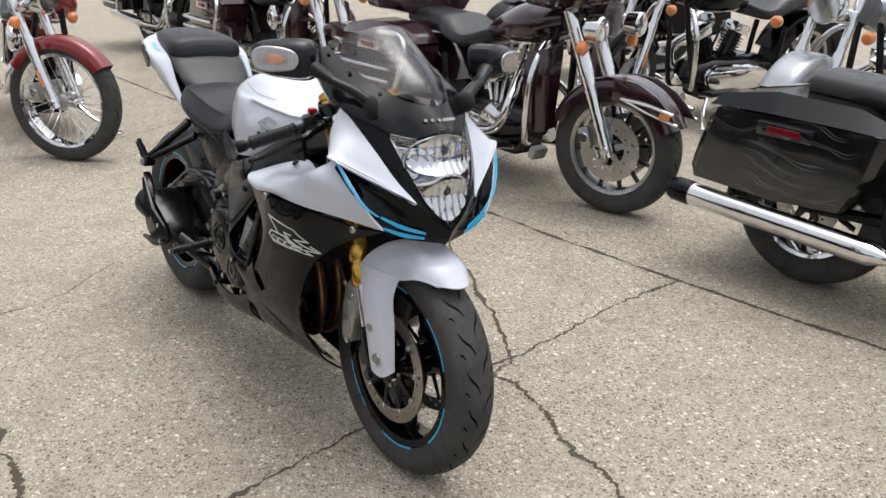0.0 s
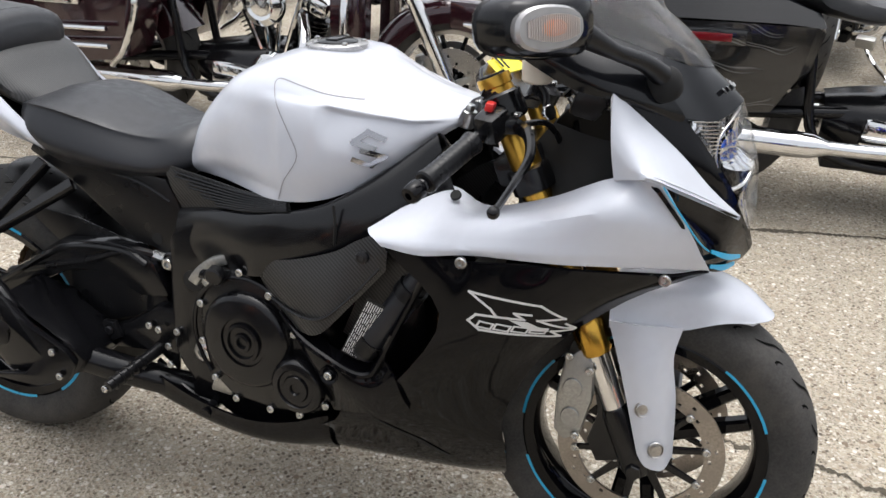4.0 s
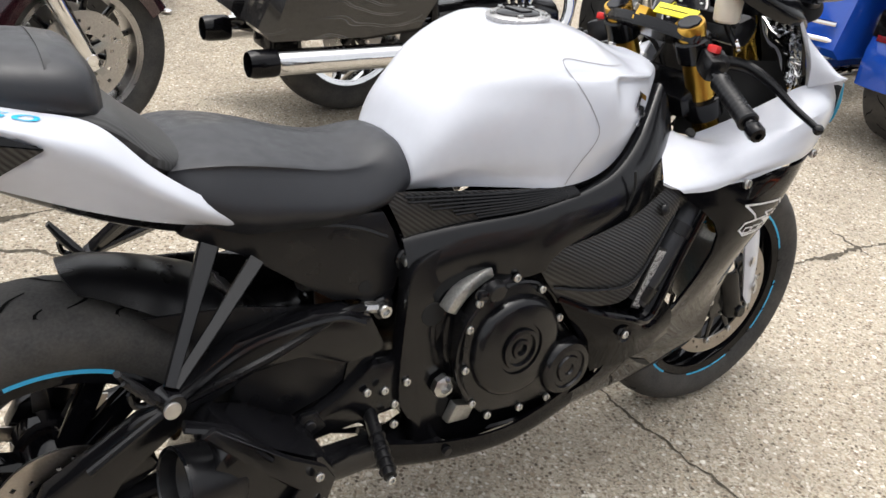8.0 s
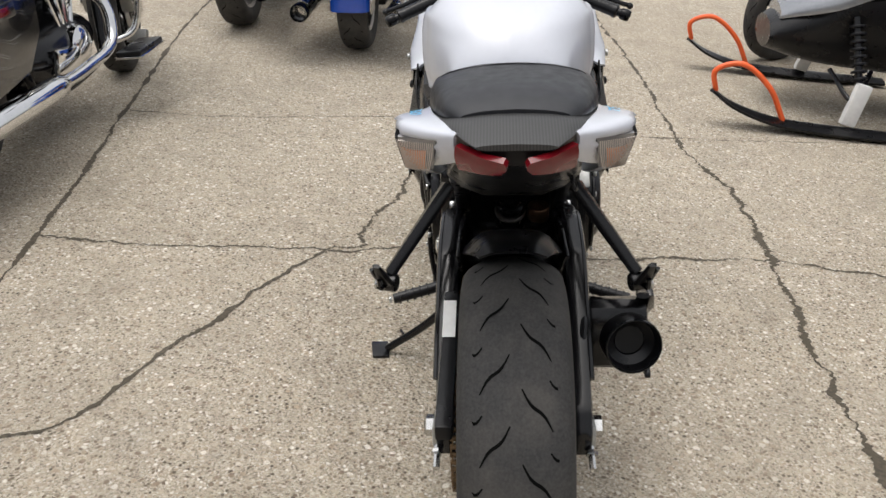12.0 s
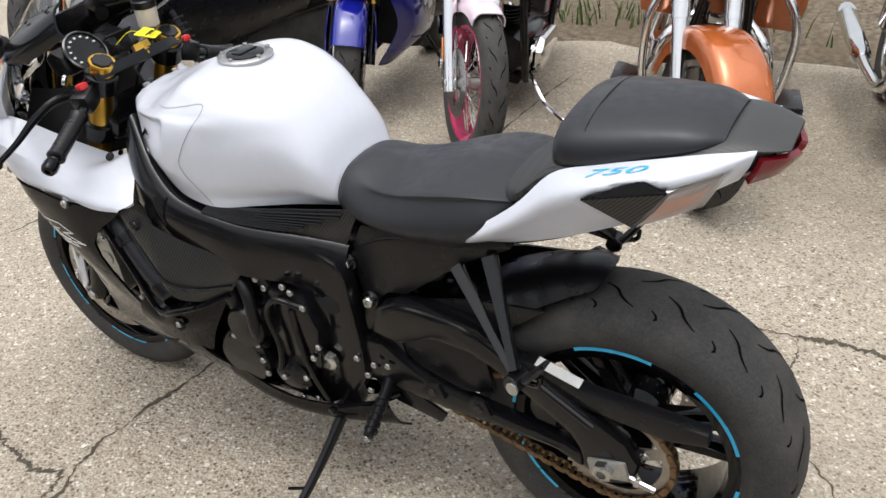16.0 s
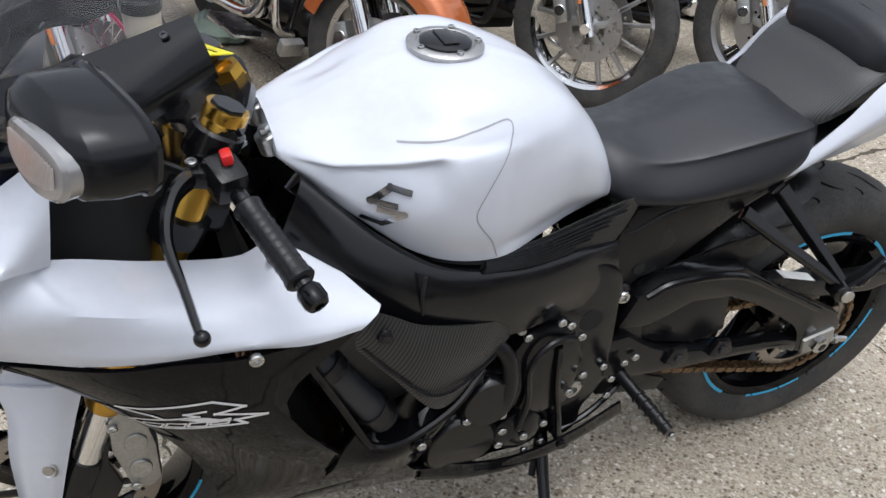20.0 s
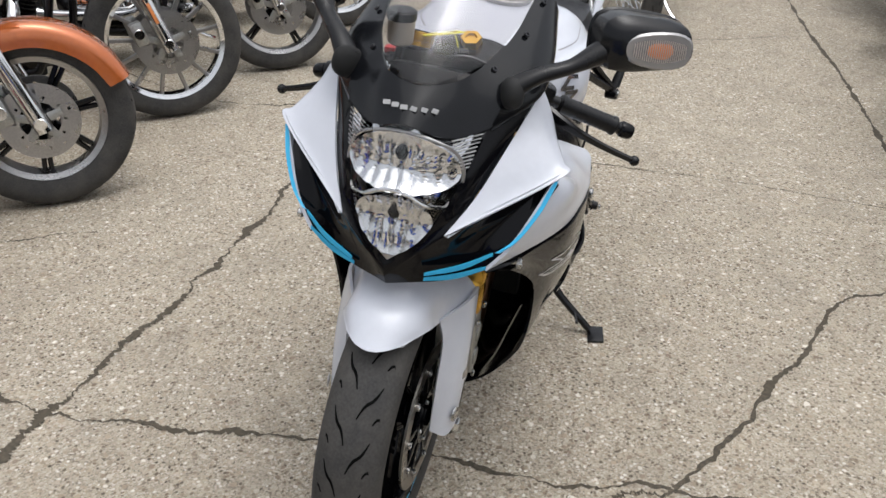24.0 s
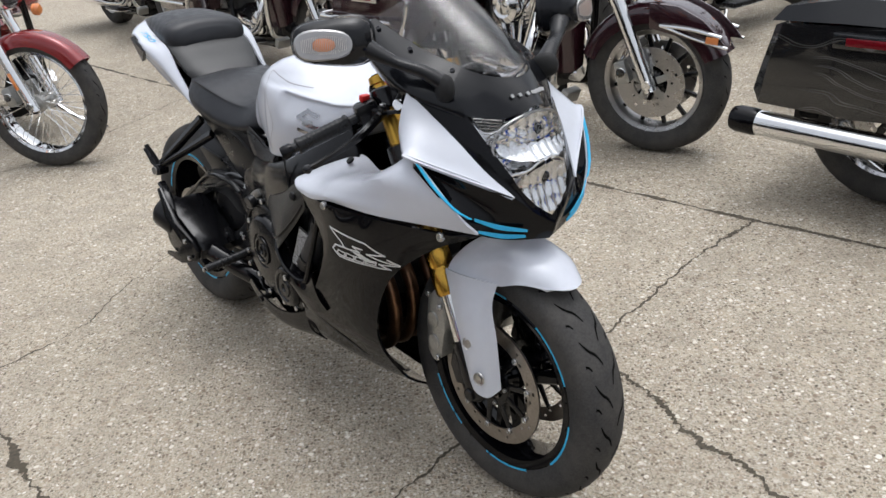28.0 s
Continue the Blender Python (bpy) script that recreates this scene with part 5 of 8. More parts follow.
    # front fender
    fen = P("front_fender", sheet(mirror_rows([
        [(1.325, 0, 0.585), (1.325, 0.05, 0.58), (1.325, 0.095, 0.56), (1.33, 0.122, 0.535)],
        [(1.385, 0, 0.602), (1.385, 0.045, 0.598), (1.385, 0.082, 0.575), (1.385, 0.105, 0.528)],
        [(1.45, 0, 0.606), (1.45, 0.04, 0.603), (1.45, 0.068, 0.583), (1.448, 0.08, 0.53)],
        [(1.53, 0, 0.588), (1.527, 0.035, 0.583), (1.518, 0.06, 0.57), (1.5, 0.077, 0.55)],
        [(1.585, 0, 0.545), (1.582, 0.016, 0.546), (1.572, 0.032, 0.547), (1.552, 0.05, 0.548)]]), 34, 20, 0.005), WHITE, "pearl white front fender")
    for s in (1, -1):
        leg = P("fender_leg", sheet([
            [(1.328, 0.121, 0.545), (1.365, 0.12, 0.545), (1.4, 0.105, 0.54), (1.445, 0.082, 0.535)],
            [(1.352, 0.126, 0.475), (1.385, 0.127, 0.47), (1.415, 0.115, 0.47), (1.437, 0.09, 0.48)],
            [(1.375, 0.127, 0.405), (1.4, 0.129, 0.4), (1.43, 0.118, 0.4), (1.45, 0.09, 0.41)],
            [(1.40, 0.125, 0.325), (1.417, 0.126, 0.305), (1.445, 0.115, 0.298), (1.458, 0.088, 0.312)]], 12, 16, 0.006, s), WHITE, "pearl white fender leg", parent=fen)
        for x, z in ((1.40, 0.405), (1.43, 0.34)):
            P("fender_dimple", lathe([(0.014, 0.0), (0.0125, 0.002), (0.009, -0.002), (0.008, 0.003), (0.001, 0.003)], (x, s * 0.127, z), (0.3, s, 0.1), 18), STEEL, parent=leg)
    # the body sits a little high on its springs and wide at the engine
    soft = lambda a, b, q: min(1.0, max(0.0, (q - a) / (b - a))) ** 2 * (3 - 2 * min(1.0, max(0.0, (q - a) / (b - a))))

    def seat_body(ob, side):
        def lift(q):
            wide = 0.02 * soft(0.13, 0.18, abs(q.y)) * soft(0.5, 0.58, q.x) * soft(1.4, 1.25, q.x) * soft(0.22, 0.36, q.z) * soft(0.75, 0.66, q.z)
            return V((0.012 * soft(0.6, 1.1, q.x), math.copysign(wide, q.y) + side, 0.0235 * soft(0.3, 0.5, q.x) * soft(0.28, 0.5, q.z)))
        if ob.matrix_basis.translation.length > 1e-6:
            ob.matrix_basis = Matrix.Translation(lift(ob.matrix_basis.translation)) @ ob.matrix_basis
        else:
            for v in ob.data.vertices:
                v.co += lift(v.co)
        for child in ob.children:
            seat_body(child, side)
    for ob in bike.children:
        kind = ob.name.split(".")[0]
        if kind not in ("front_wheel", "rear_wheel", "chain"):
            seat_body(ob, -0.016 if kind == "silencer" else 0.0)
    tank_and_frame(bike)
    seats_and_tail(bike)
    rear_suspension(bike)
    side_infill(bike)
    return bike


def tank_and_frame(bike):
    P = lambda name, bm, m, label="", parent=bike, **k: part(name, bm, m, parent, label, **k)
    soft = lambda a, b, q: min(1.0, max(0.0, (q - a) / (b - a))) ** 2 * (3 - 2 * min(1.0, max(0.0, (q - a) / (b - a))))
    tank = P("fuel_tank", loft([
        (0.553, [(0.085, 0.715), (0.10, 0.735), (0.09, 0.765), (0.05, 0.782), (0, 0.788)]),
        (0.585, [(0.10, 0.718), (0.122, 0.752), (0.117, 0.805), (0.075, 0.838), (0, 0.85)]),
        (0.64, [(0.125, 0.721), (0.147, 0.77), (0.143, 0.845), (0.095, 0.89), (0, 0.902)]),
        (0.70, [(0.158, 0.722), (0.176, 0.78), (0.168, 0.868), (0.115, 0.92), (0, 0.932)]),
        (0.775, [(0.192, 0.722), (0.201, 0.785), (0.189, 0.89), (0.132, 0.941), (0, 0.953)]),
        (0.85, [(0.192, 0.730), (0.208, 0.80), (0.198, 0.886), (0.14, 0.936), (0, 0.952)]),
        (0.91, [(0.178, 0.752), (0.196, 0.81), (0.19, 0.873), (0.13, 0.917), (0, 0.935)]),
        (0.96, [(0.155, 0.785), (0.172, 0.825), (0.165, 0.868), (0.11, 0.898), (0, 0.915)]),
        (1.01, [(0.125, 0.82), (0.14, 0.84), (0.13, 0.865), (0.09, 0.882), (0, 0.893)]),
        (1.06, [(0.07, 0.852), (0.085, 0.86), (0.075, 0.87), (0.045, 0.878), (0, 0.882)])], 96, 41), WHITE, "pearl white fuel tank with creased sides", sharp=60)
    for v in tank.data.vertices:
        x, y, z = v.co
        zr = float(np.interp(x, (0.86, 0.89, 0.95, 1.0, 1.06), (0.893, 0.89, 0.878, 0.868, 0.866)))
        below, above = zr - z, z - zr
        side = soft(0.03, 0.08, abs(y))
        hollow = soft(0.0, 0.007, below) * soft(0.075, 0.015, below) * soft(0.855, 0.885, x) * soft(1.06, 1.0, x) * 0.013
        shelf = soft(0.0, 0.012, above) * soft(0.05, 0.03, above) * soft(0.72, 0.84, x) * soft(1.04, 0.96, x) * 0.01
        flank = soft(0.80, 0.765, x) * soft(0.57, 0.64, x) * soft(0.90, 0.86, z) * soft(0.72, 0.745, z) * 0.006
        v.co.y -= math.copysign((hollow + flank + shelf * 0.5) * side, y)
        v.co.z -= shelf * 0.8 * side
    tb = bvh_of(tank)
    for s in (1, -1):
        seam = [(0.784, 0.726), (0.80, 0.762), (0.829, 0.807), (0.815, 0.845), (0.79, 0.885), (0.775, 0.912), (0.782, 0.922), (0.82, 0.915), (0.87, 0.905), (0.92, 0.897)]
        P("panel_seam", decal(stroke([tuple(p) for p in spline(seam, 40)], 0.0019, False), tb, s, 0.0006), SEAM, parent=tank)
        badge = []
        for turn in (1, -1):
            hook = [(0.9 * turn, 0.72 * turn), (0.05 * turn, 1.0 * turn), (-0.8 * turn, 0.36 * turn), (0.3 * turn, 0.1 * turn)]
            badge += stroke([(0.943 - s * 0.0245 * a - 0.004 * b, 0.826 + 0.004 * s * a + 0.027 * b) for a, b in hook], 0.0085, False)
        P("tank_badge", decal(badge, tb, s, 0.0045), BADGE, "dark chrome angular badge on the tank side", parent=tank)
    capn = V((-0.02, 0, 1)).normalized()
    c = (0.806, 0, 0.955)
    cap = P("fuel_cap", lathe([(0.053, -0.006), (0.055, 0.002), (0.05, 0.005), (0.042, 0.005), (0.04, 0.003), (0.038, 0.003)], c, capn, 36), STEEL, "silver ring round the filler cap", parent=tank)
    P("cap_lid", lathe([(0.037, 0.002), (0.037, 0.006), (0.03, 0.009), (0.002, 0.009)], c, capn, 28), GREY, parent=cap)
    P("cap_latch", block((0.806, 0, 0.965), (0.022, 0.05, 0.004), (0, -1, 0), 0.002), SATIN, parent=cap)
    bolts([(0.806 + 0.046 * math.cos(a), 0.046 * math.sin(a), 0.959) for a in (0.4 + k * 1.257 for k in range(5))], cap, SMALL_BOLT, (0, 0, 1))
    for y in (0.042, -0.042):
        mount = P("tank_mount", disc_body((1.062, y, 0.858), 0.016, 0.03, (0.3, 0, 1), 18), BOLT, parent=tank)
        P("mount_bolt", disc_body((1.068, y, 0.877), 0.008, 0.01, (0.3, 0, 1), 6), BOLT, parent=mount)

    for s in (1, -1):
        top = [(0.53, 0.118, 0.648), (0.608, 0.152, 0.668), (0.708, 0.186, 0.685), (0.774, 0.204, 0.70), (0.837, 0.208, 0.716), (0.887, 0.206, 0.736), (0.94, 0.187, 0.768), (0.985, 0.162, 0.802), (1.04, 0.126, 0.846)]
        fr = P("frame_beam", sheet([
            [(x, y - 0.028, z - 0.004) for x, y, z in top],
            top,
            [(0.53, 0.142, 0.604), (0.61, 0.168, 0.622), (0.70, 0.199, 0.636), (0.77, 0.215, 0.652), (0.84, 0.223, 0.670), (0.90, 0.224, 0.692), (0.96, 0.208, 0.727), (1.01, 0.178, 0.765), (1.06, 0.136, 0.80)],
            [(0.535, 0.147, 0.555), (0.62, 0.162, 0.56), (0.70, 0.192, 0.572), (0.746, 0.208, 0.582), (0.856, 0.216, 0.605), (0.924, 0.218, 0.628), (0.985, 0.204, 0.675), (1.03, 0.174, 0.712), (1.08, 0.134, 0.745)]], 36, 14, 0.024, s), SATIN, "satin black aluminium frame beam", sharp=50)
        P("beam_joint", tube([(0.902, s * 0.229, 0.742), (0.905, s * 0.23, 0.71), (0.9, s * 0.224, 0.672)], 0.0025, 6), DARK, parent=fr)
        outline = [(0.551, 0.625), (0.527, 0.60), (0.522, 0.549), (0.514, 0.449), (0.513, 0.368), (0.528, 0.33), (0.545, 0.302), (0.547, 0.258), (0.575, 0.238), (0.602, 0.25), (0.612, 0.30), (0.632, 0.355), (0.63, 0.402), (0.604, 0.425), (0.602, 0.47), (0.597, 0.53), (0.617, 0.553), (0.673, 0.568), (0.73, 0.573), (0.745, 0.60), (0.69, 0.63), (0.615, 0.648)]
        P("pivot_plate", prism([tuple(p) for p in spline(outline, 72, True)], 0.118, 0.156, s, 0.009), SATIN, parent=fr, sharp=30)
        # flat dark disc: the plate is not pierced, the hole's shade is colour
        P("lightening_hole", disc_body((0.571, s * 0.156, 0.521), 0.0215, 0.003, seg=24), DARK, parent=fr)
        P("pivot_nut", lathe([(0.012, 0.0), (0.022, 0.0), (0.022, 0.012), (0.016, 0.016), (0.011, 0.016), (0.01, 0.006)], (0.592, s * 0.162, 0.381), (0, s, 0), 8), BOLT, "silver swingarm pivot nut", parent=fr)
        for x, z in ((0.54, 0.611), (0.497, 0.532)):
            P("bolt_boss", disc_body((x, s * 0.112, z), 0.021, 0.022, seg=18), SATIN, parent=fr)
        bolts([(0.54, s * 0.122, 0.611), (0.497, s * 0.122, 0.532)], fr, bolt_mesh("bolt", 0.0125, 0.012))
        bolts([(0.502, s * 0.158, 0.369), (0.502, s * 0.158, 0.328), (0.483, s * 0.158, 0.402), (0.455, s * 0.15, 0.402), (0.525, s * 0.157, 0.405)], fr)
        cover = [(0.537, 0.615), (0.52, 0.66), (0.50, 0.70), (0.42, 0.708), (0.357, 0.715), (0.20, 0.738), (0.186, 0.72), (0.28, 0.668), (0.35, 0.612), (0.415, 0.562), (0.462, 0.552), (0.50, 0.512), (0.522, 0.55)]
        cov = P("side_cover", prism(cover, 0.088, 0.114, s, 0.008), PLASTIC, "matt black plastic side cover")
        P("cover_ridge", tube([(0.505, s * 0.113, 0.655), (0.45, s * 0.114, 0.682), (0.38, s * 0.114, 0.698), (0.28, s * 0.114, 0.708)], 0.004, 6), PLASTIC, parent=cov)
        # hole drawn by a dark disc as its shade
        P("cover_hole", disc_body((0.468, s * 0.114, 0.575), 0.012, 0.002, seg=18), DARK, parent=cov)
        rows = [[(0.497, 0.112, 0.73), (0.60, 0.138, 0.724), (0.70, 0.168, 0.722), (0.80, 0.19, 0.722)],
                [(0.515, 0.12, 0.69), (0.62, 0.148, 0.694), (0.71, 0.178, 0.704), (0.805, 0.197, 0.715)],
                [(0.535, 0.118, 0.648), (0.64, 0.156, 0.67), (0.73, 0.188, 0.688), (0.81, 0.202, 0.708)]]
        trim = P("tank_trim", sheet(rows, 18, 7, 0.004, s), CARBON, "carbon-look trim under the tank")
        top_line, low_line = spline(rows[0], 12), spline(rows[2], 12)
        for k in range(8):
            f = 0.1 + 0.1 * k
            line = [V(a).lerp(V(b), f) for a, b in zip(top_line, low_line)]
            P("trim_rib", tube([(p.x, s * (p.y + 0.003 + 0.006 * math.sin(math.pi * f)), p.z) for p in line[1 + k // 2:]], 0.0024, 6), PLASTIC, parent=trim)


def seats_and_tail(bike):
    P = lambda name, bm, m, label="", parent=bike, **k: part(name, bm, m, parent, label, **k)
    P("rider_seat", loft([
        (0.183, [(0.09, 0.765), (0.112, 0.785), (0.108, 0.806), (0.095, 0.813), (0, 0.818)]),
        (0.215, [(0.118, 0.738), (0.142, 0.772), (0.126, 0.811), (0.112, 0.82), (0, 0.829)]),
        (0.27, [(0.13, 0.715), (0.153, 0.752), (0.132, 0.805), (0.118, 0.818), (0, 0.832)]),
        (0.34, [(0.128, 0.705), (0.152, 0.74), (0.128, 0.79), (0.114, 0.804), (0, 0.822)]),
        (0.41, [(0.12, 0.698), (0.143, 0.727), (0.116, 0.771), (0.1, 0.784), (0, 0.802)]),
        (0.47, [(0.105, 0.696), (0.129, 0.72), (0.102, 0.762), (0.086, 0.776), (0, 0.793)]),
        (0.53, [(0.085, 0.70), (0.112, 0.724), (0.1, 0.762), (0.06, 0.789), (0, 0.796)]),
        (0.562, [(0.06, 0.72), (0.09, 0.735), (0.08, 0.76), (0.05, 0.78), (0, 0.785)])], 34, 23), VINYL, "grained black vinyl rider seat")
    pil = P("pillion_seat", loft([
        (0.118, [(0.07, 0.885), (0.088, 0.9), (0.08, 0.925), (0.04, 0.938), (0, 0.94)]),
        (0.095, [(0.10, 0.885), (0.124, 0.905), (0.115, 0.945), (0.06, 0.962), (0, 0.966)]),
        (0.03, [(0.11, 0.9), (0.128, 0.918), (0.118, 0.955), (0.065, 0.973), (0, 0.977)]),
        (-0.06, [(0.102, 0.925), (0.112, 0.94), (0.1, 0.965), (0.06, 0.977), (0, 0.981)]),
        (-0.105, [(0.09, 0.94), (0.098, 0.95), (0.088, 0.965), (0.05, 0.973), (0, 0.976)]),
        (-0.135, [(0.07, 0.947), (0.076, 0.953), (0.068, 0.960), (0.04, 0.965), (0, 0.967)])], 26, 13), VINYL, "grained black vinyl pillion pad")
    strap = [[(0.08, 0, 0.9705), (0.08, 0.055, 0.9665), (0.078, 0.106, 0.951), (0.07, 0.127, 0.91)], [(0.058, 0, 0.976), (0.058, 0.06, 0.9715), (0.056, 0.112, 0.957), (0.05, 0.1305, 0.915)]]
    P("seat_strap", sheet(mirror_rows(strap), 24, 4, 0.003), VINYL_FLAT, parent=pil)
    P("seat_cowl", loft([
        (0.212, [(0.06, 0.785), (0.088, 0.80), (0.08, 0.816), (0.045, 0.824), (0, 0.826)]),
        (0.17, [(0.09, 0.80), (0.116, 0.822), (0.108, 0.845), (0.06, 0.856), (0, 0.858)]),
        (0.10, [(0.1, 0.83), (0.124, 0.875), (0.12, 0.9), (0.06, 0.91), (0, 0.912)]),
        (-0.04, [(0.09, 0.87), (0.115, 0.918), (0.107, 0.932), (0.05, 0.94), (0, 0.942)]),
        (-0.14, [(0.075, 0.915), (0.092, 0.94), (0.086, 0.953), (0.05, 0.96), (0, 0.962)]),
        (-0.19, [(0.06, 0.938), (0.072, 0.945), (0.068, 0.951), (0.035, 0.954), (0, 0.956)]),
        (-0.218, [(0.04, 0.940), (0.052, 0.943), (0.048, 0.946), (0.03, 0.948), (0, 0.949)])], 30, 9), SOFT_CARBON, "carbon-look black seat cowl")
    for s in (1, -1):
        rows = [[(-0.18, 0.078, 0.951), (-0.12, 0.098, 0.945), (-0.05, 0.117, 0.934), (0.03, 0.128, 0.916), (0.10, 0.132, 0.892), (0.165, 0.136, 0.825), (0.25, 0.14, 0.763), (0.353, 0.131, 0.718)],
                [(-0.178, 0.082, 0.943), (-0.125, 0.135, 0.936), (-0.06, 0.172, 0.926), (0.02, 0.180, 0.904), (0.095, 0.166, 0.862), (0.165, 0.153, 0.802), (0.25, 0.147, 0.748), (0.355, 0.132, 0.716)],
                [(-0.172, 0.082, 0.925), (-0.125, 0.126, 0.905), (-0.06, 0.168, 0.885), (0.01, 0.168, 0.865), (0.09, 0.155, 0.825), (0.165, 0.143, 0.777), (0.25, 0.139, 0.735), (0.356, 0.130, 0.713)],
                [(-0.16, 0.078, 0.902), (-0.115, 0.106, 0.880), (-0.06, 0.14, 0.855), (0.0, 0.142, 0.825), (0.08, 0.135, 0.785), (0.165, 0.126, 0.750), (0.25, 0.12, 0.728), (0.357, 0.122, 0.711)]]
        tail = P("tail_panel", sheet(rows, 48, 18, 0.006, s), WHITE, "pearl white tail fairing side")
        pf, pt, pc = V((0.034, 0.181, 0.887)), V((-0.045, 0.166, 0.923)), V((-0.086, 0.168, 0.913))
        pi, pq, pb = V((-0.147, 0.108, 0.928)), V((-0.122, 0.118, 0.876)), V((-0.036, 0.162, 0.846))
        # the panel is cut back under the indicator pod
        for a, b, c in ((pc, pi, pq), (pc, pq, pb), (pf, pc, pb), (pf, pt, pc)):
            n = (b - a).cross(c - a).normalized()
            n = n if n.y > 0 else -n
            for v in tail.data.vertices:
                q = V((v.co.x, s * v.co.y, v.co.z))
                deep = (q - a).dot(n)
                on = q - n * deep
                if -0.012 < deep < 0.05 and min((b - a).cross(on - a).dot((b - a).cross(c - a)), (c - b).cross(on - b).dot((c - b).cross(a - b)), (a - c).cross(on - c).dot((a - c).cross(b - c))) > -2e-7:
                    q -= n * (deep + 0.012)
                    v.co = V((q.x, s * q.y, q.z))
        vb = bvh_of(tail)
        # indicator pod: clear ribbed lens behind, dark vent cover in front
        out = ((pi - pc).cross(pb - pc)).normalized()
        out = out if out.y > 0 else -out

        def lens_at(u, w, up=0.0):
            return tuple(pc.lerp(pi, u).lerp(pb.lerp(pq, u), w) + out * (up + 0.006 * math.sin(math.pi * u) * math.sin(math.pi * w)))
        patch = lambda u0, u1, w0, w1, up: [[lens_at(u0 + (u1 - u0) * i / 4, w0 + (w1 - w0) * j / 3, up) for i in range(5)] for j in range(4)]
        ind = P("rear_indicator", sheet(patch(0, 1, 0, 1, 0.0), 14, 10, 0.004, s), LENS_BACK, "clear ribbed indicator lens over an orange bulb", parent=tail)
        P("indicator_bulb", sheet(patch(0.1, 0.82, 0.26, 0.93, 0.0036), 12, 8, 0.002, s), AMBER, parent=ind)
        for k in range(20):
            u = 0.03 + 0.049 * k
            P("lens_rib", tube([(p[0], s * p[1], p[2]) for p in (lens_at(u + 0.03 * math.sin(3 * w), w, 0.0042) for w in (0.03, 0.35, 0.65, 0.97))], 0.0008, 5), LENS_RIB, parent=ind)
        vent = P("vent_cover", plate([pf, pc, pb], s, 0.010, 0.0035), CARBON, "carbon-look triangular vent cover", parent=tail)
        P("vent_top", plate([pf, pt, pc], s, 0.008, 0.0035), PLASTIC, parent=vent)
        txt = bpy.data.curves.new("number", "FONT")
        txt.body, txt.size, txt.shear, txt.extrude = "750", 0.036, 0.3, 0.0
        to = new("temp", txt)
        me = bpy.data.meshes.new_from_object(to.evaluated_get(bpy.context.evaluated_depsgraph_get()))
        bpy.data.objects.remove(to)
        bm = bmesh.new()
        bm.from_mesh(me)
        bpy.data.meshes.remove(me)
        bmesh.ops.triangulate(bm, faces=bm.faces[:])
        x0, x1 = min(v.co.x for v in bm.verts), max(v.co.x for v in bm.verts)
        y1 = max(v.co.y for v in bm.verts)
        for v in bm.verts:
            u, w = (v.co.x - x0) / (x1 - x0), v.co.y / y1
            x = 0.04 - 0.09 * u if s > 0 else -0.05 + 0.09 * u
            h = vb.ray_cast(V((x, s * (0.156 - 0.017 * w + 0.1 * min(0.0, x)), 1.2)), V((0, 0, -1)))[0]
            v.co = h + V((0, s * 0.0008, 0.0012))
        P("number_print", bm, CYAN, "cyan model number 750", parent=tail)
        P("tail_light", sheet([[(-0.222, 0.014, 0.932), (-0.211, 0.042, 0.935), (-0.182, 0.073, 0.938)], [(-0.218, 0.010, 0.923), (-0.206, 0.042, 0.922), (-0.176, 0.075, 0.92)], [(-0.207, 0.018, 0.911), (-0.196, 0.042, 0.907), (-0.166, 0.072, 0.902)]], 12, 10, 0.01, s), RED_LENS, "red tail light lens")
        # pillion peg hanger
        hang = P("peg_hanger", flat_bar([(0.225, s * 0.118, 0.70), (0.178, s * 0.172, 0.632), (0.13, s * 0.226, 0.565)], (0.029, 0.02, 0.015), 0.021), SATIN, "black two-armed footrest hanger", sharp=25)
        P("arm", flat_bar([(0.29, s * 0.122, 0.665), (0.21, s * 0.176, 0.61), (0.136, s * 0.226, 0.562)], (0.025, 0.018, 0.014), 0.019), SATIN, parent=hang, sharp=25)
        P("peg_pivot", disc_body((0.128, s * 0.23, 0.548), 0.017, 0.036, (0.2, s, 0.05), 18), SATIN, parent=hang)
        P("peg_washer", disc_body((0.126, s * 0.25, 0.547), 0.012, 0.005, (0.2, s, 0.05), 18), BOLT, parent=hang)
        P("pillion_peg", tube([(0.112, s * 0.228, 0.555), (0.088, s * 0.236, 0.585), (0.068, s * 0.24, 0.615)], [0.012, 0.014, 0.008], 8, flat=0.55), PLASTIC, "folded black pillion footrest", parent=hang)
        P("peg_tread", tube([(0.105, s * 0.244, 0.562), (0.072, s * 0.25, 0.606)], 0.004, 6), PLASTIC, parent=hang)
        P("helmet_hook", tube([(0.11, s * 0.232, 0.553), (0.085, s * 0.238, 0.56), (0.08, s * 0.238, 0.58)], 0.005, 6), SATIN, parent=hang)
    P("under_tail", loft([
        (0.28, [(0.06, 0.675), (0.1, 0.695), (0.1, 0.735), (0.05, 0.755), (0, 0.755)]),
        (0.1, [(0.05, 0.735), (0.1, 0.76), (0.11, 0.80), (0.05, 0.82), (0, 0.82)]),
        (-0.05, [(0.05, 0.818), (0.09, 0.835), (0.1, 0.86), (0.05, 0.875), (0, 0.875)]),
        (-0.16, [(0.05, 0.898), (0.07, 0.902), (0.072, 0.92), (0.05, 0.94), (0, 0.94)]),
        (-0.2, [(0.02, 0.912), (0.048, 0.914), (0.05, 0.93), (0.03, 0.942), (0, 0.942)])], 20, 7), PLASTIC)


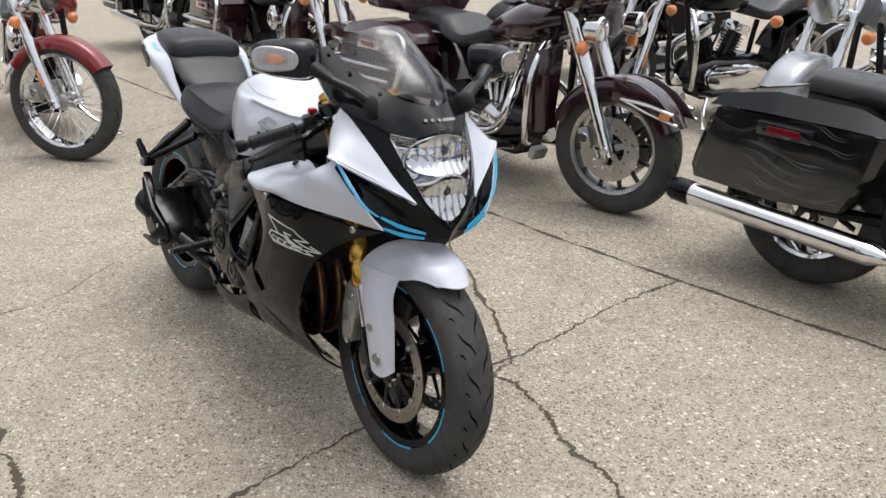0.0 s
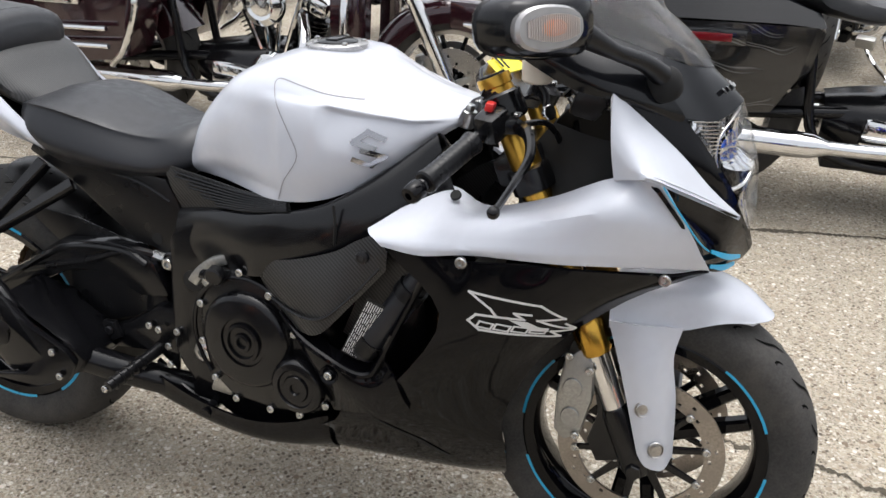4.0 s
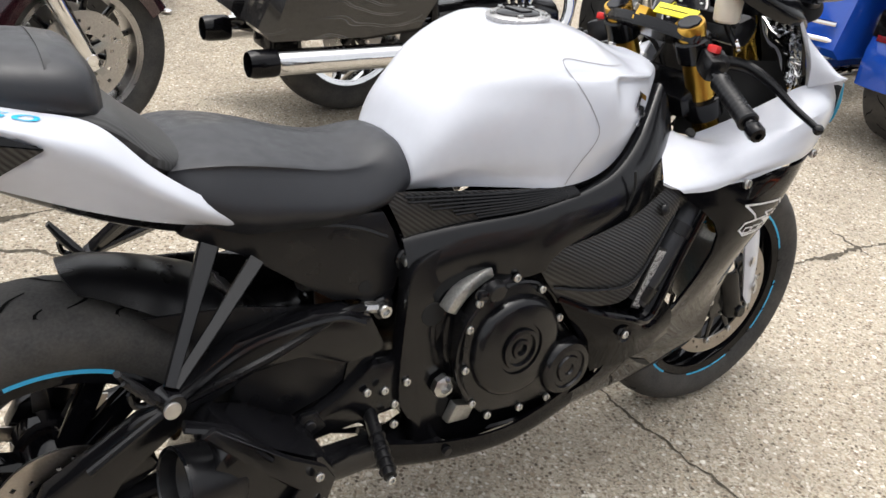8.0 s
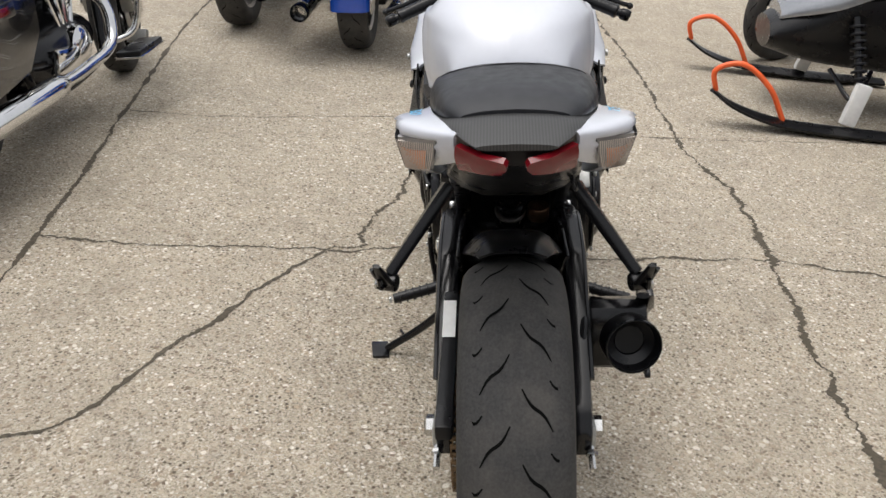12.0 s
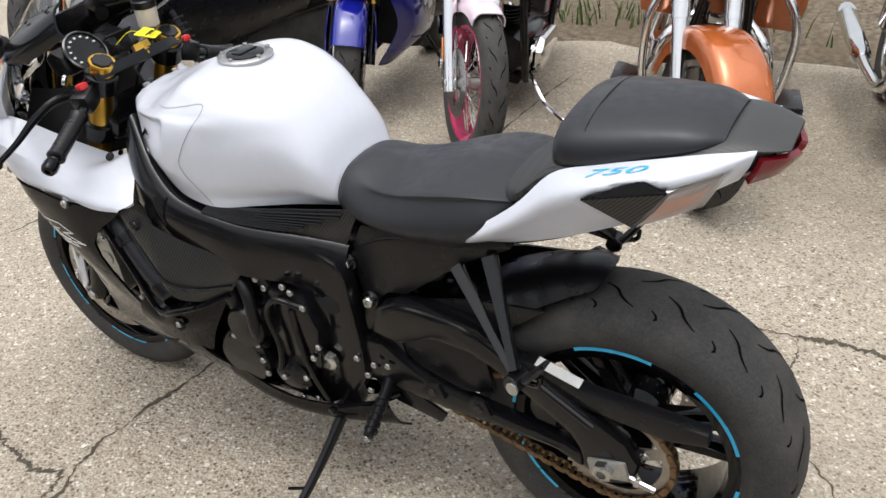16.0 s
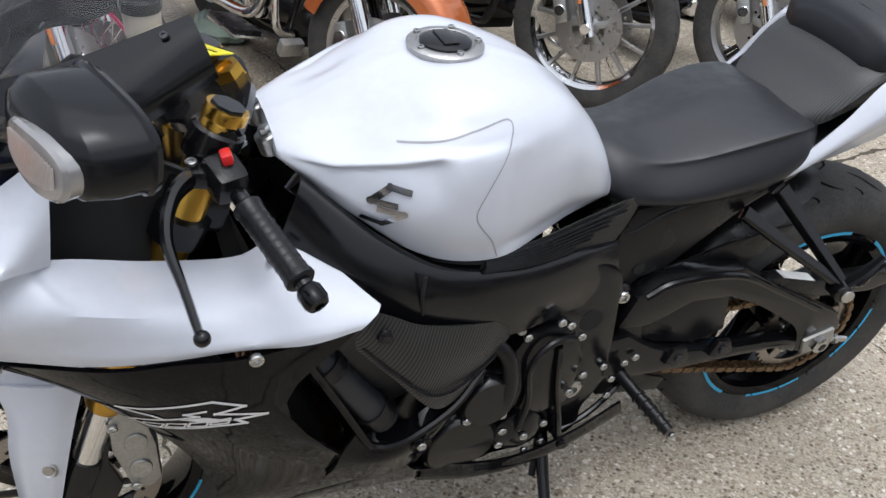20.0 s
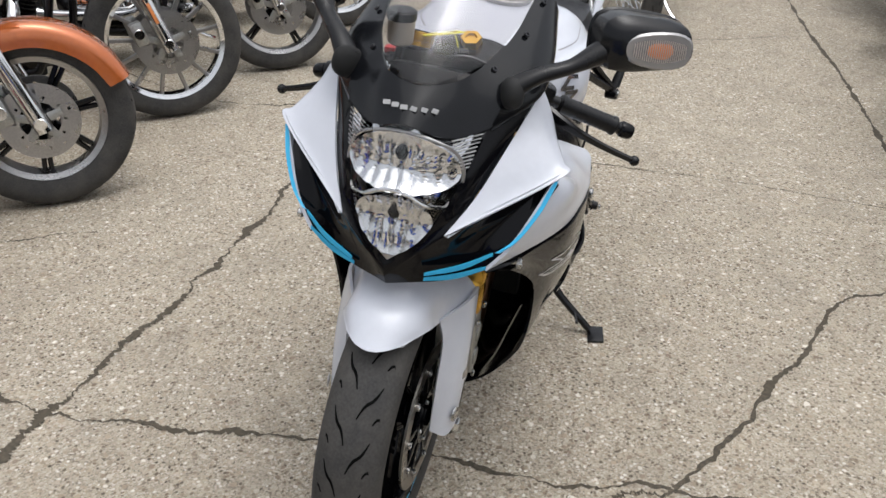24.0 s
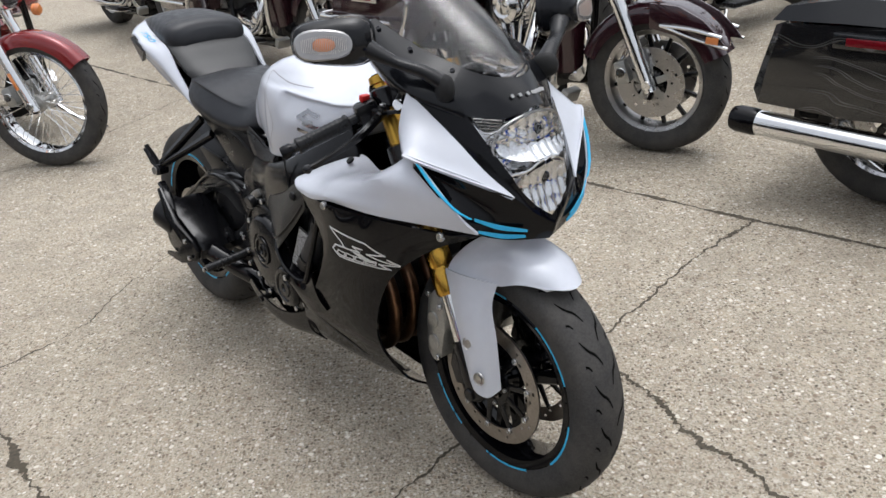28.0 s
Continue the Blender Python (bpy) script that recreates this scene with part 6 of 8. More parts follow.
def rear_suspension(bike):
    P = lambda name, bm, m, label="", parent=bike, **k: part(name, bm, m, parent, label, **k)
    for s in (1, -1):
        brace = [(0.50, 0.465), (0.47, 0.535), (0.43, 0.558), (0.37, 0.565), (0.25, 0.549), (0.17, 0.496), (0.04, 0.419), (-0.03, 0.379), (-0.056, 0.337), (-0.046, 0.287), (0.0, 0.27), (0.05, 0.292), (0.055, 0.335), (0.075, 0.365), (0.13, 0.405), (0.20, 0.452), (0.27, 0.486), (0.35, 0.492), (0.43, 0.455)]
        arm = P("swingarm", prism(brace, 0.102, 0.14, s, 0.012), SATIN, "satin black braced swingarm", sharp=30)
        beam = [(0.565, 0.345), (0.565, 0.44), (0.47, 0.445), (0.41, 0.40), (0.35, 0.374), (0.27, 0.36), (0.22, 0.352), (0.14, 0.344), (0.085, 0.336), (0.05, 0.325), (0.045, 0.288), (0.1, 0.316), (0.2, 0.322), (0.32, 0.325), (0.45, 0.335)]
        P("lower_beam", prism(beam, 0.104, 0.143, s, 0.012), SATIN, parent=arm, sharp=30)
        P("brace_web", prism([(0.46, 0.44), (0.36, 0.49), (0.25, 0.475), (0.235, 0.385), (0.30, 0.366), (0.40, 0.396)], 0.106, 0.12, s, 0.004), PLASTIC, parent=arm)
        P("swingarm_rib", tube([(0.455, s * 0.139, 0.528), (0.40, s * 0.14, 0.55), (0.27, s * 0.14, 0.538), (0.16, s * 0.14, 0.478), (0.03, s * 0.14, 0.4)], 0.007, 8), SATIN, parent=arm)
        P("axle_block", block((-0.002, s * 0.14, 0.312), (0.075, 0.014, 0.042), (0, 14, 0), 0.005), CAST, parent=arm)
        P("axle_nut", lathe([(0.02, 0), (0.02, 0.014), (0.014, 0.018), (0.01, 0.018), (0.009, 0.006)], (0.004, s * 0.146, 0.314), (0, s, 0), 6), BOLT, parent=arm)
        P("adjuster_bolt", tube([(-0.035, s * 0.138, 0.304), (-0.088, s * 0.138, 0.292)], 0.0065, 8), BOLT, parent=arm)
        P("adjuster_nut", disc_body((-0.055, s * 0.138, 0.2995), 0.011, 0.009, (1, 0, 0.24), 6), BOLT, parent=arm)
        for x, z in ((0.355, 0.372), (0.255, 0.366)):
            lug = P("guard_lug", prism([(x - 0.028, z - 0.012), (x - 0.014, z + 0.02), (x + 0.014, z + 0.02), (x + 0.028, z - 0.012), (x, z - 0.026)], 0.14, 0.152, s, 0.004), PLASTIC, parent=arm)
            P("lug_bolt", disc_body((x, s * 0.153, z), 0.009, 0.008, seg=8), DARK_BOLT, parent=lug)
    guard = P("chain_guard", prism([(-0.17, 0.425), (-0.168, 0.452), (-0.1, 0.458), (0.055, 0.468), (0.15, 0.498), (0.19, 0.50), (0.19, 0.455), (0.03, 0.425), (-0.1, 0.41)], 0.1, 0.13, 1, 0.007), PLASTIC, "black plastic chain guard")
    P("warning_label", block((0.102, 0.117, 0.4845), (0.088, 0.024, 0.001), (0, -17, 0), 0), LABEL, "white paper label", parent=guard)
    P("chain_shield", prism([(0.52, 0.345), (0.50, 0.29), (0.36, 0.262), (0.345, 0.29), (0.44, 0.335)], 0.118, 0.126, 1, 0.004), PLASTIC, "black plastic chain shield")


def side_infill(bike):
    P = lambda name, bm, m, label="", parent=bike, **k: part(name, bm, m, parent, label, **k)
    for s in (1, -1):
        inf = P("infill_panel", sheet([
            [(0.728, 0.2, 0.612), (0.81, 0.222, 0.63), (0.90, 0.238, 0.664), (0.945, 0.242, 0.692), (0.985, 0.24, 0.713)],
            [(0.748, 0.206, 0.578), (0.82, 0.236, 0.59), (0.90, 0.254, 0.618), (0.945, 0.252, 0.65), (1.0, 0.246, 0.69)],
            [(0.765, 0.206, 0.553), (0.83, 0.242, 0.548), (0.90, 0.264, 0.57), (0.945, 0.258, 0.61), (1.0, 0.246, 0.668)],
            [(0.795, 0.208, 0.512), (0.845, 0.246, 0.512), (0.892, 0.268, 0.53), (0.945, 0.254, 0.588), (0.998, 0.244, 0.65)]], 26, 14, 0.004, s), CARBON, "carbon-look fairing infill panel", sharp=50)
        P("panel_fold", tube([(0.772, s * 0.212, 0.548), (0.83, s * 0.246, 0.546), (0.892, s * 0.269, 0.556), (0.945, s * 0.2595, 0.602), (0.99, s * 0.2475, 0.655)], 0.003, 6), PLASTIC, parent=inf)
        P("rivet_head", lathe([(0.011, 0.0), (0.01, 0.004), (0.006, 0.006), (0.001, 0.006)], (0.962, s * 0.252, 0.672), (0.1, s, 0.1), 16), PLASTIC, parent=inf)
        # the dimple's shade is a small dark disc
        P("rivet_dimple", disc_body((0.962, s * 0.258, 0.672), 0.0045, 0.002, (0.1, s, 0.1), 10), DARK, parent=inf)
        P("inner_strip", sheet([[(0.975, 0.218, 0.71), (1.02, 0.226, 0.705), (1.07, 0.236, 0.695)], [(0.94, 0.205, 0.60), (0.99, 0.212, 0.61), (1.05, 0.225, 0.625)], [(0.90, 0.2, 0.50), (0.935, 0.205, 0.49), (0.975, 0.212, 0.475)]], 12, 12, 0.004, s), CARBON, parent=inf)
        web = P("fairing_web", sheet([
            [(0.79, 0.206, 0.52), (0.845, 0.243, 0.497), (0.912, 0.262, 0.476), (0.965, 0.25, 0.458), (1.0, 0.252, 0.49)],
            [(0.825, 0.214, 0.462), (0.865, 0.246, 0.452), (0.92, 0.262, 0.442), (0.975, 0.258, 0.436), (1.02, 0.258, 0.465)],
            [(0.858, 0.216, 0.405), (0.89, 0.238, 0.408), (0.935, 0.252, 0.408), (0.985, 0.252, 0.41), (1.03, 0.253, 0.43)],
            [(0.885, 0.212, 0.345), (0.912, 0.226, 0.358), (0.95, 0.238, 0.37), (0.99, 0.243, 0.38), (1.04, 0.24, 0.40)]], 20, 14, 0.005, s), GLOSS, "gloss black lower fairing corner", sharp=50)
        rim = [(0.788, 0.21, 0.522), (0.845, 0.247, 0.499), (0.91, 0.266, 0.479), (0.945, 0.262, 0.462), (0.968, 0.254, 0.459), (0.985, 0.253, 0.477), (1.025, 0.251, 0.565), (1.075, 0.252, 0.672)]
        P("fairing_rim", tube([(x, s * y, z) for x, y, z in rim], 0.0065, 8, 40), GLOSS, parent=web)
        P("flange", sheet([[(x, y - 0.004, z) for x, y, z in rim[1:]], [(x - 0.014, y - 0.03, z + 0.012) for x, y, z in rim[1:]]], 24, 3, 0.003, s), GLOSS, parent=web)
        P("bolt_seat", lathe([(0.017, 0.0), (0.0155, 0.003), (0.011, 0.0), (0.0105, -0.003)], (0.902, s * 0.263, 0.45), (0.05, s, 0.1), 20), GLOSS, parent=web)
        bolts([(0.902, s * 0.2635, 0.45)], web)
        P("belly_tail", sheet([
            [(0.465, 0.162, 0.298), (0.58, 0.186, 0.276), (0.69, 0.198, 0.268), (0.78, 0.2, 0.284), (0.865, 0.2, 0.32)],
            [(0.45, 0.152, 0.25), (0.58, 0.178, 0.232), (0.69, 0.19, 0.226), (0.78, 0.192, 0.236), (0.865, 0.19, 0.262)],
            [(0.45, 0.11, 0.205), (0.58, 0.122, 0.185), (0.70, 0.132, 0.18), (0.78, 0.135, 0.19), (0.86, 0.145, 0.212)]], 24, 12, 0.005, s), GLOSS, "gloss black belly fairing tail")
        P("air_hose", tube([(1.062, s * 0.222, 0.655), (1.03, s * 0.226, 0.607), (0.99, s * 0.228, 0.545), (0.95, s * 0.226, 0.488)], [0.02, 0.023, 0.024, 0.026], 16, 14), VINYL, "soft black rubber hose", parent=inf)
        P("hose_joint", tube([(1.04, s * 0.225, 0.622), (1.028, s * 0.2262, 0.604)], 0.027, 16), PLASTIC, parent=inf)
        P("hose_cuff", tube([(0.972, s * 0.227, 0.518), (0.955, s * 0.226, 0.494)], 0.0285, 16), PLASTIC, parent=inf)
        if s < 0:
            # warning sticker with unreadable lines
            q = [V((0.98, -0.232, 0.593)), V((1.014, -0.226, 0.578)), V((0.961, -0.228, 0.471)), V((0.932, -0.236, 0.488))]
            q = [p + V((-0.012, -0.016, 0.006)) for p in q]
            st = P("warning_sticker", plate([(p.x, -p.y, p.z) for p in q], -1, 0.002), DARK, "black sticker with fine white lines", parent=inf)
            at = lambda u, w: q[0].lerp(q[1], u).lerp(q[3].lerp(q[2], u), w)
            bm = bmesh.new()
            up = V((0, -0.0012, 0.0004))
            rnd = random.Random(4)
            for k in range(9):
                w = 0.04
                while w < 0.95:
                    e = min(0.97, w + rnd.uniform(0.05, 0.2))
                    u0 = 0.08 + 0.1 * k
                    bm.faces.new([bm.verts.new(at(a, b) + up) for a, b in ((u0, w), (u0 + 0.045, w), (u0 + 0.045, e), (u0, e))])
                    w = e + 0.025
            tagged(P("sticker_print", bm, PALE, parent=st), kind="stuff")


sport_bike()


# ---- ground ----
def to_world(x, y):
    """From the plan that runs along the sport bike (x ahead, y to its left) to the world."""
    return (-0.897 + 0.578 * x + 0.816 * y, 3.167 - 0.816 * x + 0.578 * y)


bm = bmesh.new()
n = 60
span = [math.copysign(abs(u) ** 2.4, u) * 60 for u in np.linspace(-1, 1, n)]
bm_grid(bm, [[(x - 0.5, y + 2.2, 0.0) for x in span] for y in span])
tagged(part("ground", bm, CONCRETE), "weathered exposed-aggregate concrete lot with cracks", "ground", kind="structure")


def crack(pts, w, seed, world_pts=True, jag=1.0):
    """A wandering crack: a dark gap with broken edges, a little sunken rim."""
    rnd = random.Random(seed)
    line = spline([p if world_pts else to_world(*p) for p in pts], max(8, int(sum(math.dist(a, b) for a, b in zip(pts, pts[1:])) / 0.012)))
    rows = []
    off = 0.0
    for i, p in enumerate(line):
        q = line[min(i + 1, len(line) - 1)] - line[max(i - 1, 0)]
        q = np.array([-q[1], q[0]]) / (np.linalg.norm(q) + 1e-9)
        off = off * 0.9 + rnd.uniform(-1, 1) * 0.006 * jag
        burst = 1.0 + 1.2 * max(0.0, noise.noise(V((p[0] * 3.1, p[1] * 3.1, seed + 40.0))) - 0.25) * 2.0
        ww = 1.45 * burst * w * max(0.15, 0.45 + 0.8 * noise.noise(V((p[0] * 9, p[1] * 9, seed))) + rnd.uniform(-0.2, 0.25))
        o = p + q * off
        rows.append([(*(o + q * ww * e), 0.0012 + 0.0006 * (1 - abs(e))) for e in (-0.5, 0, 0.5)])
    bm = bmesh.new()
    bm_grid(bm, rows)
    tagged(part("crack", bm, CRACK), "dark dirt-filled crack across the concrete", "crack", "cracks in the concrete", "structure")


# ---- parked motorcycles ----
def road_wheel(P, c, R, W, rim, style, material, edge, disc=0.0, sides=(1, -1), grooves=12, name="front_wheel", n=0):
    """A wheel of a parked bike: cast spokes, wire spokes or a solid mag."""
    w = W * 0.36
    prof = [(rim - 0.018, -w), (rim, -w - 0.006), (rim + 0.006, -w), (rim - 0.008, -w * 0.75), (rim - 0.014, 0), (rim - 0.008, w * 0.75), (rim + 0.006, w), (rim, w + 0.006), (rim - 0.018, w), (rim - 0.024, 0)]
    wh = P(name, lathe(prof, c, seg=48, closed=True), edge)
    tyre(c, R, W, rim - 0.004, wh, grooves, flat=0.05)
    for s in (1, -1):
        P("rim_band", lathe([(rim - 0.016, s * w * 0.7), (rim - 0.012, s * (w + 0.004)), (rim + 0.001, s * (w + 0.009)), (rim + 0.003, s * (w + 0.005))], c, seg=48, closed=True), edge, parent=wh)
    P("hub", lathe([(0.018, -0.07), (0.04, -0.062), (0.045, -0.03), (0.028, -0.02), (0.028, 0.02), (0.045, 0.03), (0.04, 0.062), (0.018, 0.07)], c, seg=18), material, parent=wh)
    if style == "wire":
        bm = bmesh.new()
        for k in range(40):
            a = 2 * math.pi * k / 40
            b = a + (0.42 if k % 2 else -0.42)
            s = 1 if k % 4 < 2 else -1
            tube([(c[0] + math.cos(b) * 0.042, c[1] + s * 0.04, c[2] + math.sin(b) * 0.042), (c[0] + math.cos(a) * (rim - 0.014), c[1] + s * 0.008, c[2] + math.sin(a) * (rim - 0.014))], 0.0022, 5, bm=bm)
        tagged(P("wire_spokes", bm, CHROME, parent=wh), kind="stuff")
    else:
        wheel_spokes(c, n or 9, 0.04, rim - 0.016, 0.022, 0.016, 0.03, material, wh, 0.2, 0.012 if style == "twin" else 0.0)
    if disc:
        for s in sides:
            d = drilled_disc((c[0], s * 0.072, c[2]), disc * 0.5, disc, 0.005, wh, 20, material=STEEL)
            wheel_spokes((c[0], s * 0.072, c[2]), 5, 0.03, disc * 0.6, 0.03, 0.026, 0.008, CAST if style != "black" else SATIN, d, 0.4, name="carrier_arm")
    return wh


def fin_cylinder(P, base, axis, parent):
    prof = [(0.05, 0.0)]
    for k in range(8):
        z = 0.012 + k * 0.019
        prof += [(0.05, z), (0.072, z + 0.001), (0.072, z + 0.006), (0.05, z + 0.007)]
    prof += [(0.05, 0.17)]
    cyl = P("cylinder", lathe(prof, base, axis, 16), SATIN, "black finned cylinder", parent=parent)
    top = V(base) + V(axis).normalized() * 0.205
    P("rocker_box", block(tuple(top), (0.13, 0.12, 0.07), (0, math.degrees(math.atan2(axis[0], axis[2])), 0), 0.018), CHROME, parent=cyl)


def cruiser(name, label, place, heading, steer=0.0, lean=5.0, paint_=GLOSS, front=("mag", CAST, STEEL, 0.335, 0.13, 0.235), bags=None, fender="short", wb=1.5, crash=False, lowers=False, board=False, tips=GLOSS, sissy=False, fork=CHROME, rear_lamp=False, fairing=False, hidden=False, disc=0.14, trim=False, n=9, group="parked motorcycles", reflector=True, slim=0.0):
    bike = new(name)
    bike.matrix_world = pose(*place, 0, 0, 0, heading) @ pose(0, 0, 0, -lean)
    tagged(bike, label, "motorcycle", group)
    P = lambda nm, bm, m, lab="", parent=bike, **k: part(nm, bm, m, parent, lab, **k)
    style, spoke_mat, edge, R, W, rim = front
    S = pose(0, 0, 0, 0, 0, steer)

    def F(nm, bm, m, lab="", parent=None, **k):
        ob = part(nm, bm, m, parent or bike, lab, **k)
        if parent is None:
            ob.matrix_local = S
        return ob
    rake = 0.42
    fork_at = lambda z, y: (-(z - R) * rake, y, z)
    # front wheel and fork
    road_wheel(lambda nm, bm, m, lab="", parent=None, **k: F(nm, bm, m, lab, parent, **k), (0, 0, R), R, W, rim, style, spoke_mat, edge, disc, (1, -1), 16, n=n)
    for s in (1, -1):
        leg = F("fork_leg", tube([fork_at(R - 0.03, s * 0.1), fork_at(R + 0.34, s * 0.1)], 0.03, 16), fork, "polished fork slider")
        F("fork_tube", tube([fork_at(R + 0.33, s * 0.1), fork_at(1.0, s * 0.1)], 0.024 if not fairing else 0.034, 16), CHROME, parent=leg)
        F("axle_cap", disc_body((0, s * 0.115, R), 0.022, 0.03, seg=12), fork, parent=leg)
        if reflector:
            F("fork_reflector", block(fork_at(R + 0.13, s * 0.133), (0.014, 0.006, 0.09), (0, -22, 0), 0.002), ORANGE_LENS, parent=leg)
        cal = F("brake_caliper", block((-0.115, s * 0.085, R + 0.045), (0.055, 0.06, 0.1), (0, -20, 0), 0.014), CAST)
        F("caliper_cap", disc_body((-0.115, s * 0.118, R + 0.045), 0.022, 0.012, seg=14), CHROME, parent=cal)
    # front fender
    if fender != "none":
        r = R + 0.022
        hw = W / 2 + (0.035 if fender == "deep" else 0.012)
        a0, a1, drop = {"deep": (24, 160, 0.055), "short": (38, 150, 0.045), "stub": (70, 140, 0.03)}[fender]
        rows = []
        for a in np.linspace(radians(a0), radians(a1), 9):
            ca, sa = math.cos(a), math.sin(a)
            flare = 1.0 if fender != "deep" else 0.75 + 0.25 * math.sin(min(math.pi, max(0, a)))
            rows.append([(ca * r, 0, R + sa * r), (ca * (r - 0.004), hw * 0.7, R + sa * (r - 0.004)), (ca * (r - 0.03), hw, R + sa * (r - 0.03)), (ca * (r - 0.03 - drop * flare), hw + 0.004, R + sa * (r - 0.03 - drop * flare))])
        fe = F("front_fender", sheet(mirror_rows(rows), 20, 28, 0.004), paint_)
        if trim:
            for s in (1, -1):
                F("fender_skirt", prism([(0.0, R + 0.235), (0.0, R + 0.335), (0.12, R + 0.325), (0.22, R + 0.275), (0.285, R + 0.215), (0.322, R + 0.168), (0.28, R + 0.17), (0.17, R + 0.197)], hw - 0.006, hw + 0.006, s, 0.003), paint_, parent=fe)
                F("fender_trim", tube([(0.3, s * (hw + 0.008), R + 0.21), (0.18, s * (hw + 0.012), R + 0.238), (0.05, s * (hw + 0.014), R + 0.25)], 0.008, 8), CHROME, "chrome fender rail", parent=fe)
                F("fender_rail", tube([(0.325, s * (hw + 0.006), R + 0.168), (0.2, s * (hw + 0.012), R + 0.2), (0.05, s * (hw + 0.014), R + 0.25)], 0.006, 8), CHROME, parent=fe)
                F("fender_reflector", block((0.265, s * (hw + 0.014), R + 0.198), (0.05, 0.008, 0.026), (0, 6, 0), 0.003), ORANGE_LENS, "orange side reflector", parent=fe)
                bm = bmesh.new()
                for k in range(7):
                    block((0.06 + k * 0.02, s * (hw - 0.004), R + 0.292 - 0.006 * k - 0.0007 * k * k), (0.014, 0.003, 0.007), (0, 20, 0), 0, bm)
                F("script_bars", bm, PALE, parent=fe)
    # steering head, bars, lamp
    F("yoke", block(fork_at(0.95, 0), (0.07, 0.26, 0.045), (0, -22, 0), 0.012), CHROME if not fairing else SATIN)
    F("yoke_shroud", block(fork_at(0.84, 0), (0.05, 0.24, 0.07), (0, -22, 0), 0.012), CHROME if not fairing else SATIN)
    lampz = 0.9
    lamp = F("headlight", lathe([(0.03, -0.1), (0.075, -0.07), (0.088, -0.02), (0.09, 0.03), (0.082, 0.04)], (fork_at(lampz, 0)[0] + 0.13, 0, lampz), (1, 0, 0), 28), CHROME if not fairing else paint_, "round headlight shell")
    F("lamp_glass", lathe([(0.081, 0.036), (0.07, 0.05), (0.03, 0.058), (0.002, 0.06)], (fork_at(lampz, 0)[0] + 0.13, 0, lampz), (1, 0, 0), 28), CLEAR, parent=lamp)
    F("lamp_bowl", lathe([(0.08, 0.034), (0.05, -0.01), (0.002, -0.03)], (fork_at(lampz, 0)[0] + 0.13, 0, lampz), (1, 0, 0), 28), CHROME, parent=lamp)
    for s in (1, -1):
        if fairing:
            pl = F("passing_lamp", lathe([(0.025, -0.06), (0.052, -0.04), (0.058, 0.02), (0.05, 0.03), (0.002, 0.034)], (-0.06, s * 0.19, 0.86), (1, 0, 0), 22), CHROME, "chrome passing lamp")
        F("turn_signal", lathe([(0.012, -0.03), (0.03, -0.012), (0.032, 0.01), (0.02, 0.022), (0.002, 0.024)], (-0.1, s * 0.24, 0.78), (1, 0, 0), 18), ORANGE_LENS if s else CHROME)
    if not hidden:
        F("handlebar", tube([(-0.62, -0.42, 1.02), (-0.45, -0.38, 1.07), (-0.27, -0.12, 1.03), (-0.27, 0.12, 1.03), (-0.45, 0.38, 1.07), (-0.62, 0.42, 1.02)], 0.014, 10), CHROME)
        for s in (1, -1):
            F("grip", tube([(-0.64, s * 0.425, 1.015), (-0.53, s * 0.405, 1.05)], 0.019, 10), PLASTIC)
    if fairing:
        fr = F("batwing_fairing", loft([(-0.42, [(0.2, 0.94), (0.27, 1.0), (0.25, 1.06), (0.18, 1.1), (0, 1.13)]), (-0.25, [(0.16, 0.92), (0.26, 0.98), (0.24, 1.05), (0.15, 1.1), (0, 1.13)]), (-0.12, [(0.1, 0.93), (0.24, 0.98), (0.22, 1.06), (0.12, 1.12), (0, 1.14)]), (-0.06, [(0.05, 0.98), (0.1, 1.0), (0.09, 1.05), (0.05, 1.07), (0, 1.08)])], 14, 9), paint_)
    # tank, seat, rear fender
    P("fuel_tank", loft([(-0.36, [(0.03, 0.80), (0.07, 0.83), (0.08, 0.88), (0.05, 0.93), (0, 0.94)]), (-0.48, [(0.09, 0.74), (0.16, 0.78), (0.17, 0.86), (0.1, 0.93), (0, 0.95)]), (-0.65, [(0.1, 0.72), (0.165, 0.76), (0.165, 0.84), (0.1, 0.9), (0, 0.92)]), (-0.86, [(0.06, 0.72), (0.1, 0.74), (0.1, 0.78), (0.06, 0.81), (0, 0.82)]), (-0.92, [(0.03, 0.72), (0.05, 0.735), (0.05, 0.75), (0.03, 0.77), (0, 0.775)])], 18, 9), paint_)
    seat = P("seat", loft([(-0.84, [(0.07, 0.70), (0.1, 0.73), (0.1, 0.77), (0.06, 0.79), (0, 0.79)]), (-1.0, [(0.14, 0.66), (0.18, 0.68), (0.17, 0.72), (0.1, 0.73), (0, 0.725)]), (-1.16, [(0.14, 0.68), (0.18, 0.71), (0.16, 0.77), (0.1, 0.8), (0, 0.8)]), (-1.24, [(0.12, 0.7), (0.16, 0.74), (0.15, 0.79), (0.09, 0.81), (0, 0.81)]), (-1.55, [(0.09, 0.72), (0.13, 0.75), (0.12, 0.8), (0.07, 0.82), (0, 0.82)])], 20, 9), VINYL_FLAT, "black stitched seat")
    Rr, Wr = 0.325, 0.165
    xr = -wb
    rwheel = road_wheel(P, (xr, 0, Rr), Rr, Wr, 0.215, style if style != "wire" else "mag", spoke_mat if style != "wire" else CAST, edge, 0.13, (-1,), 14, "rear_wheel", n=n)
    rows = []
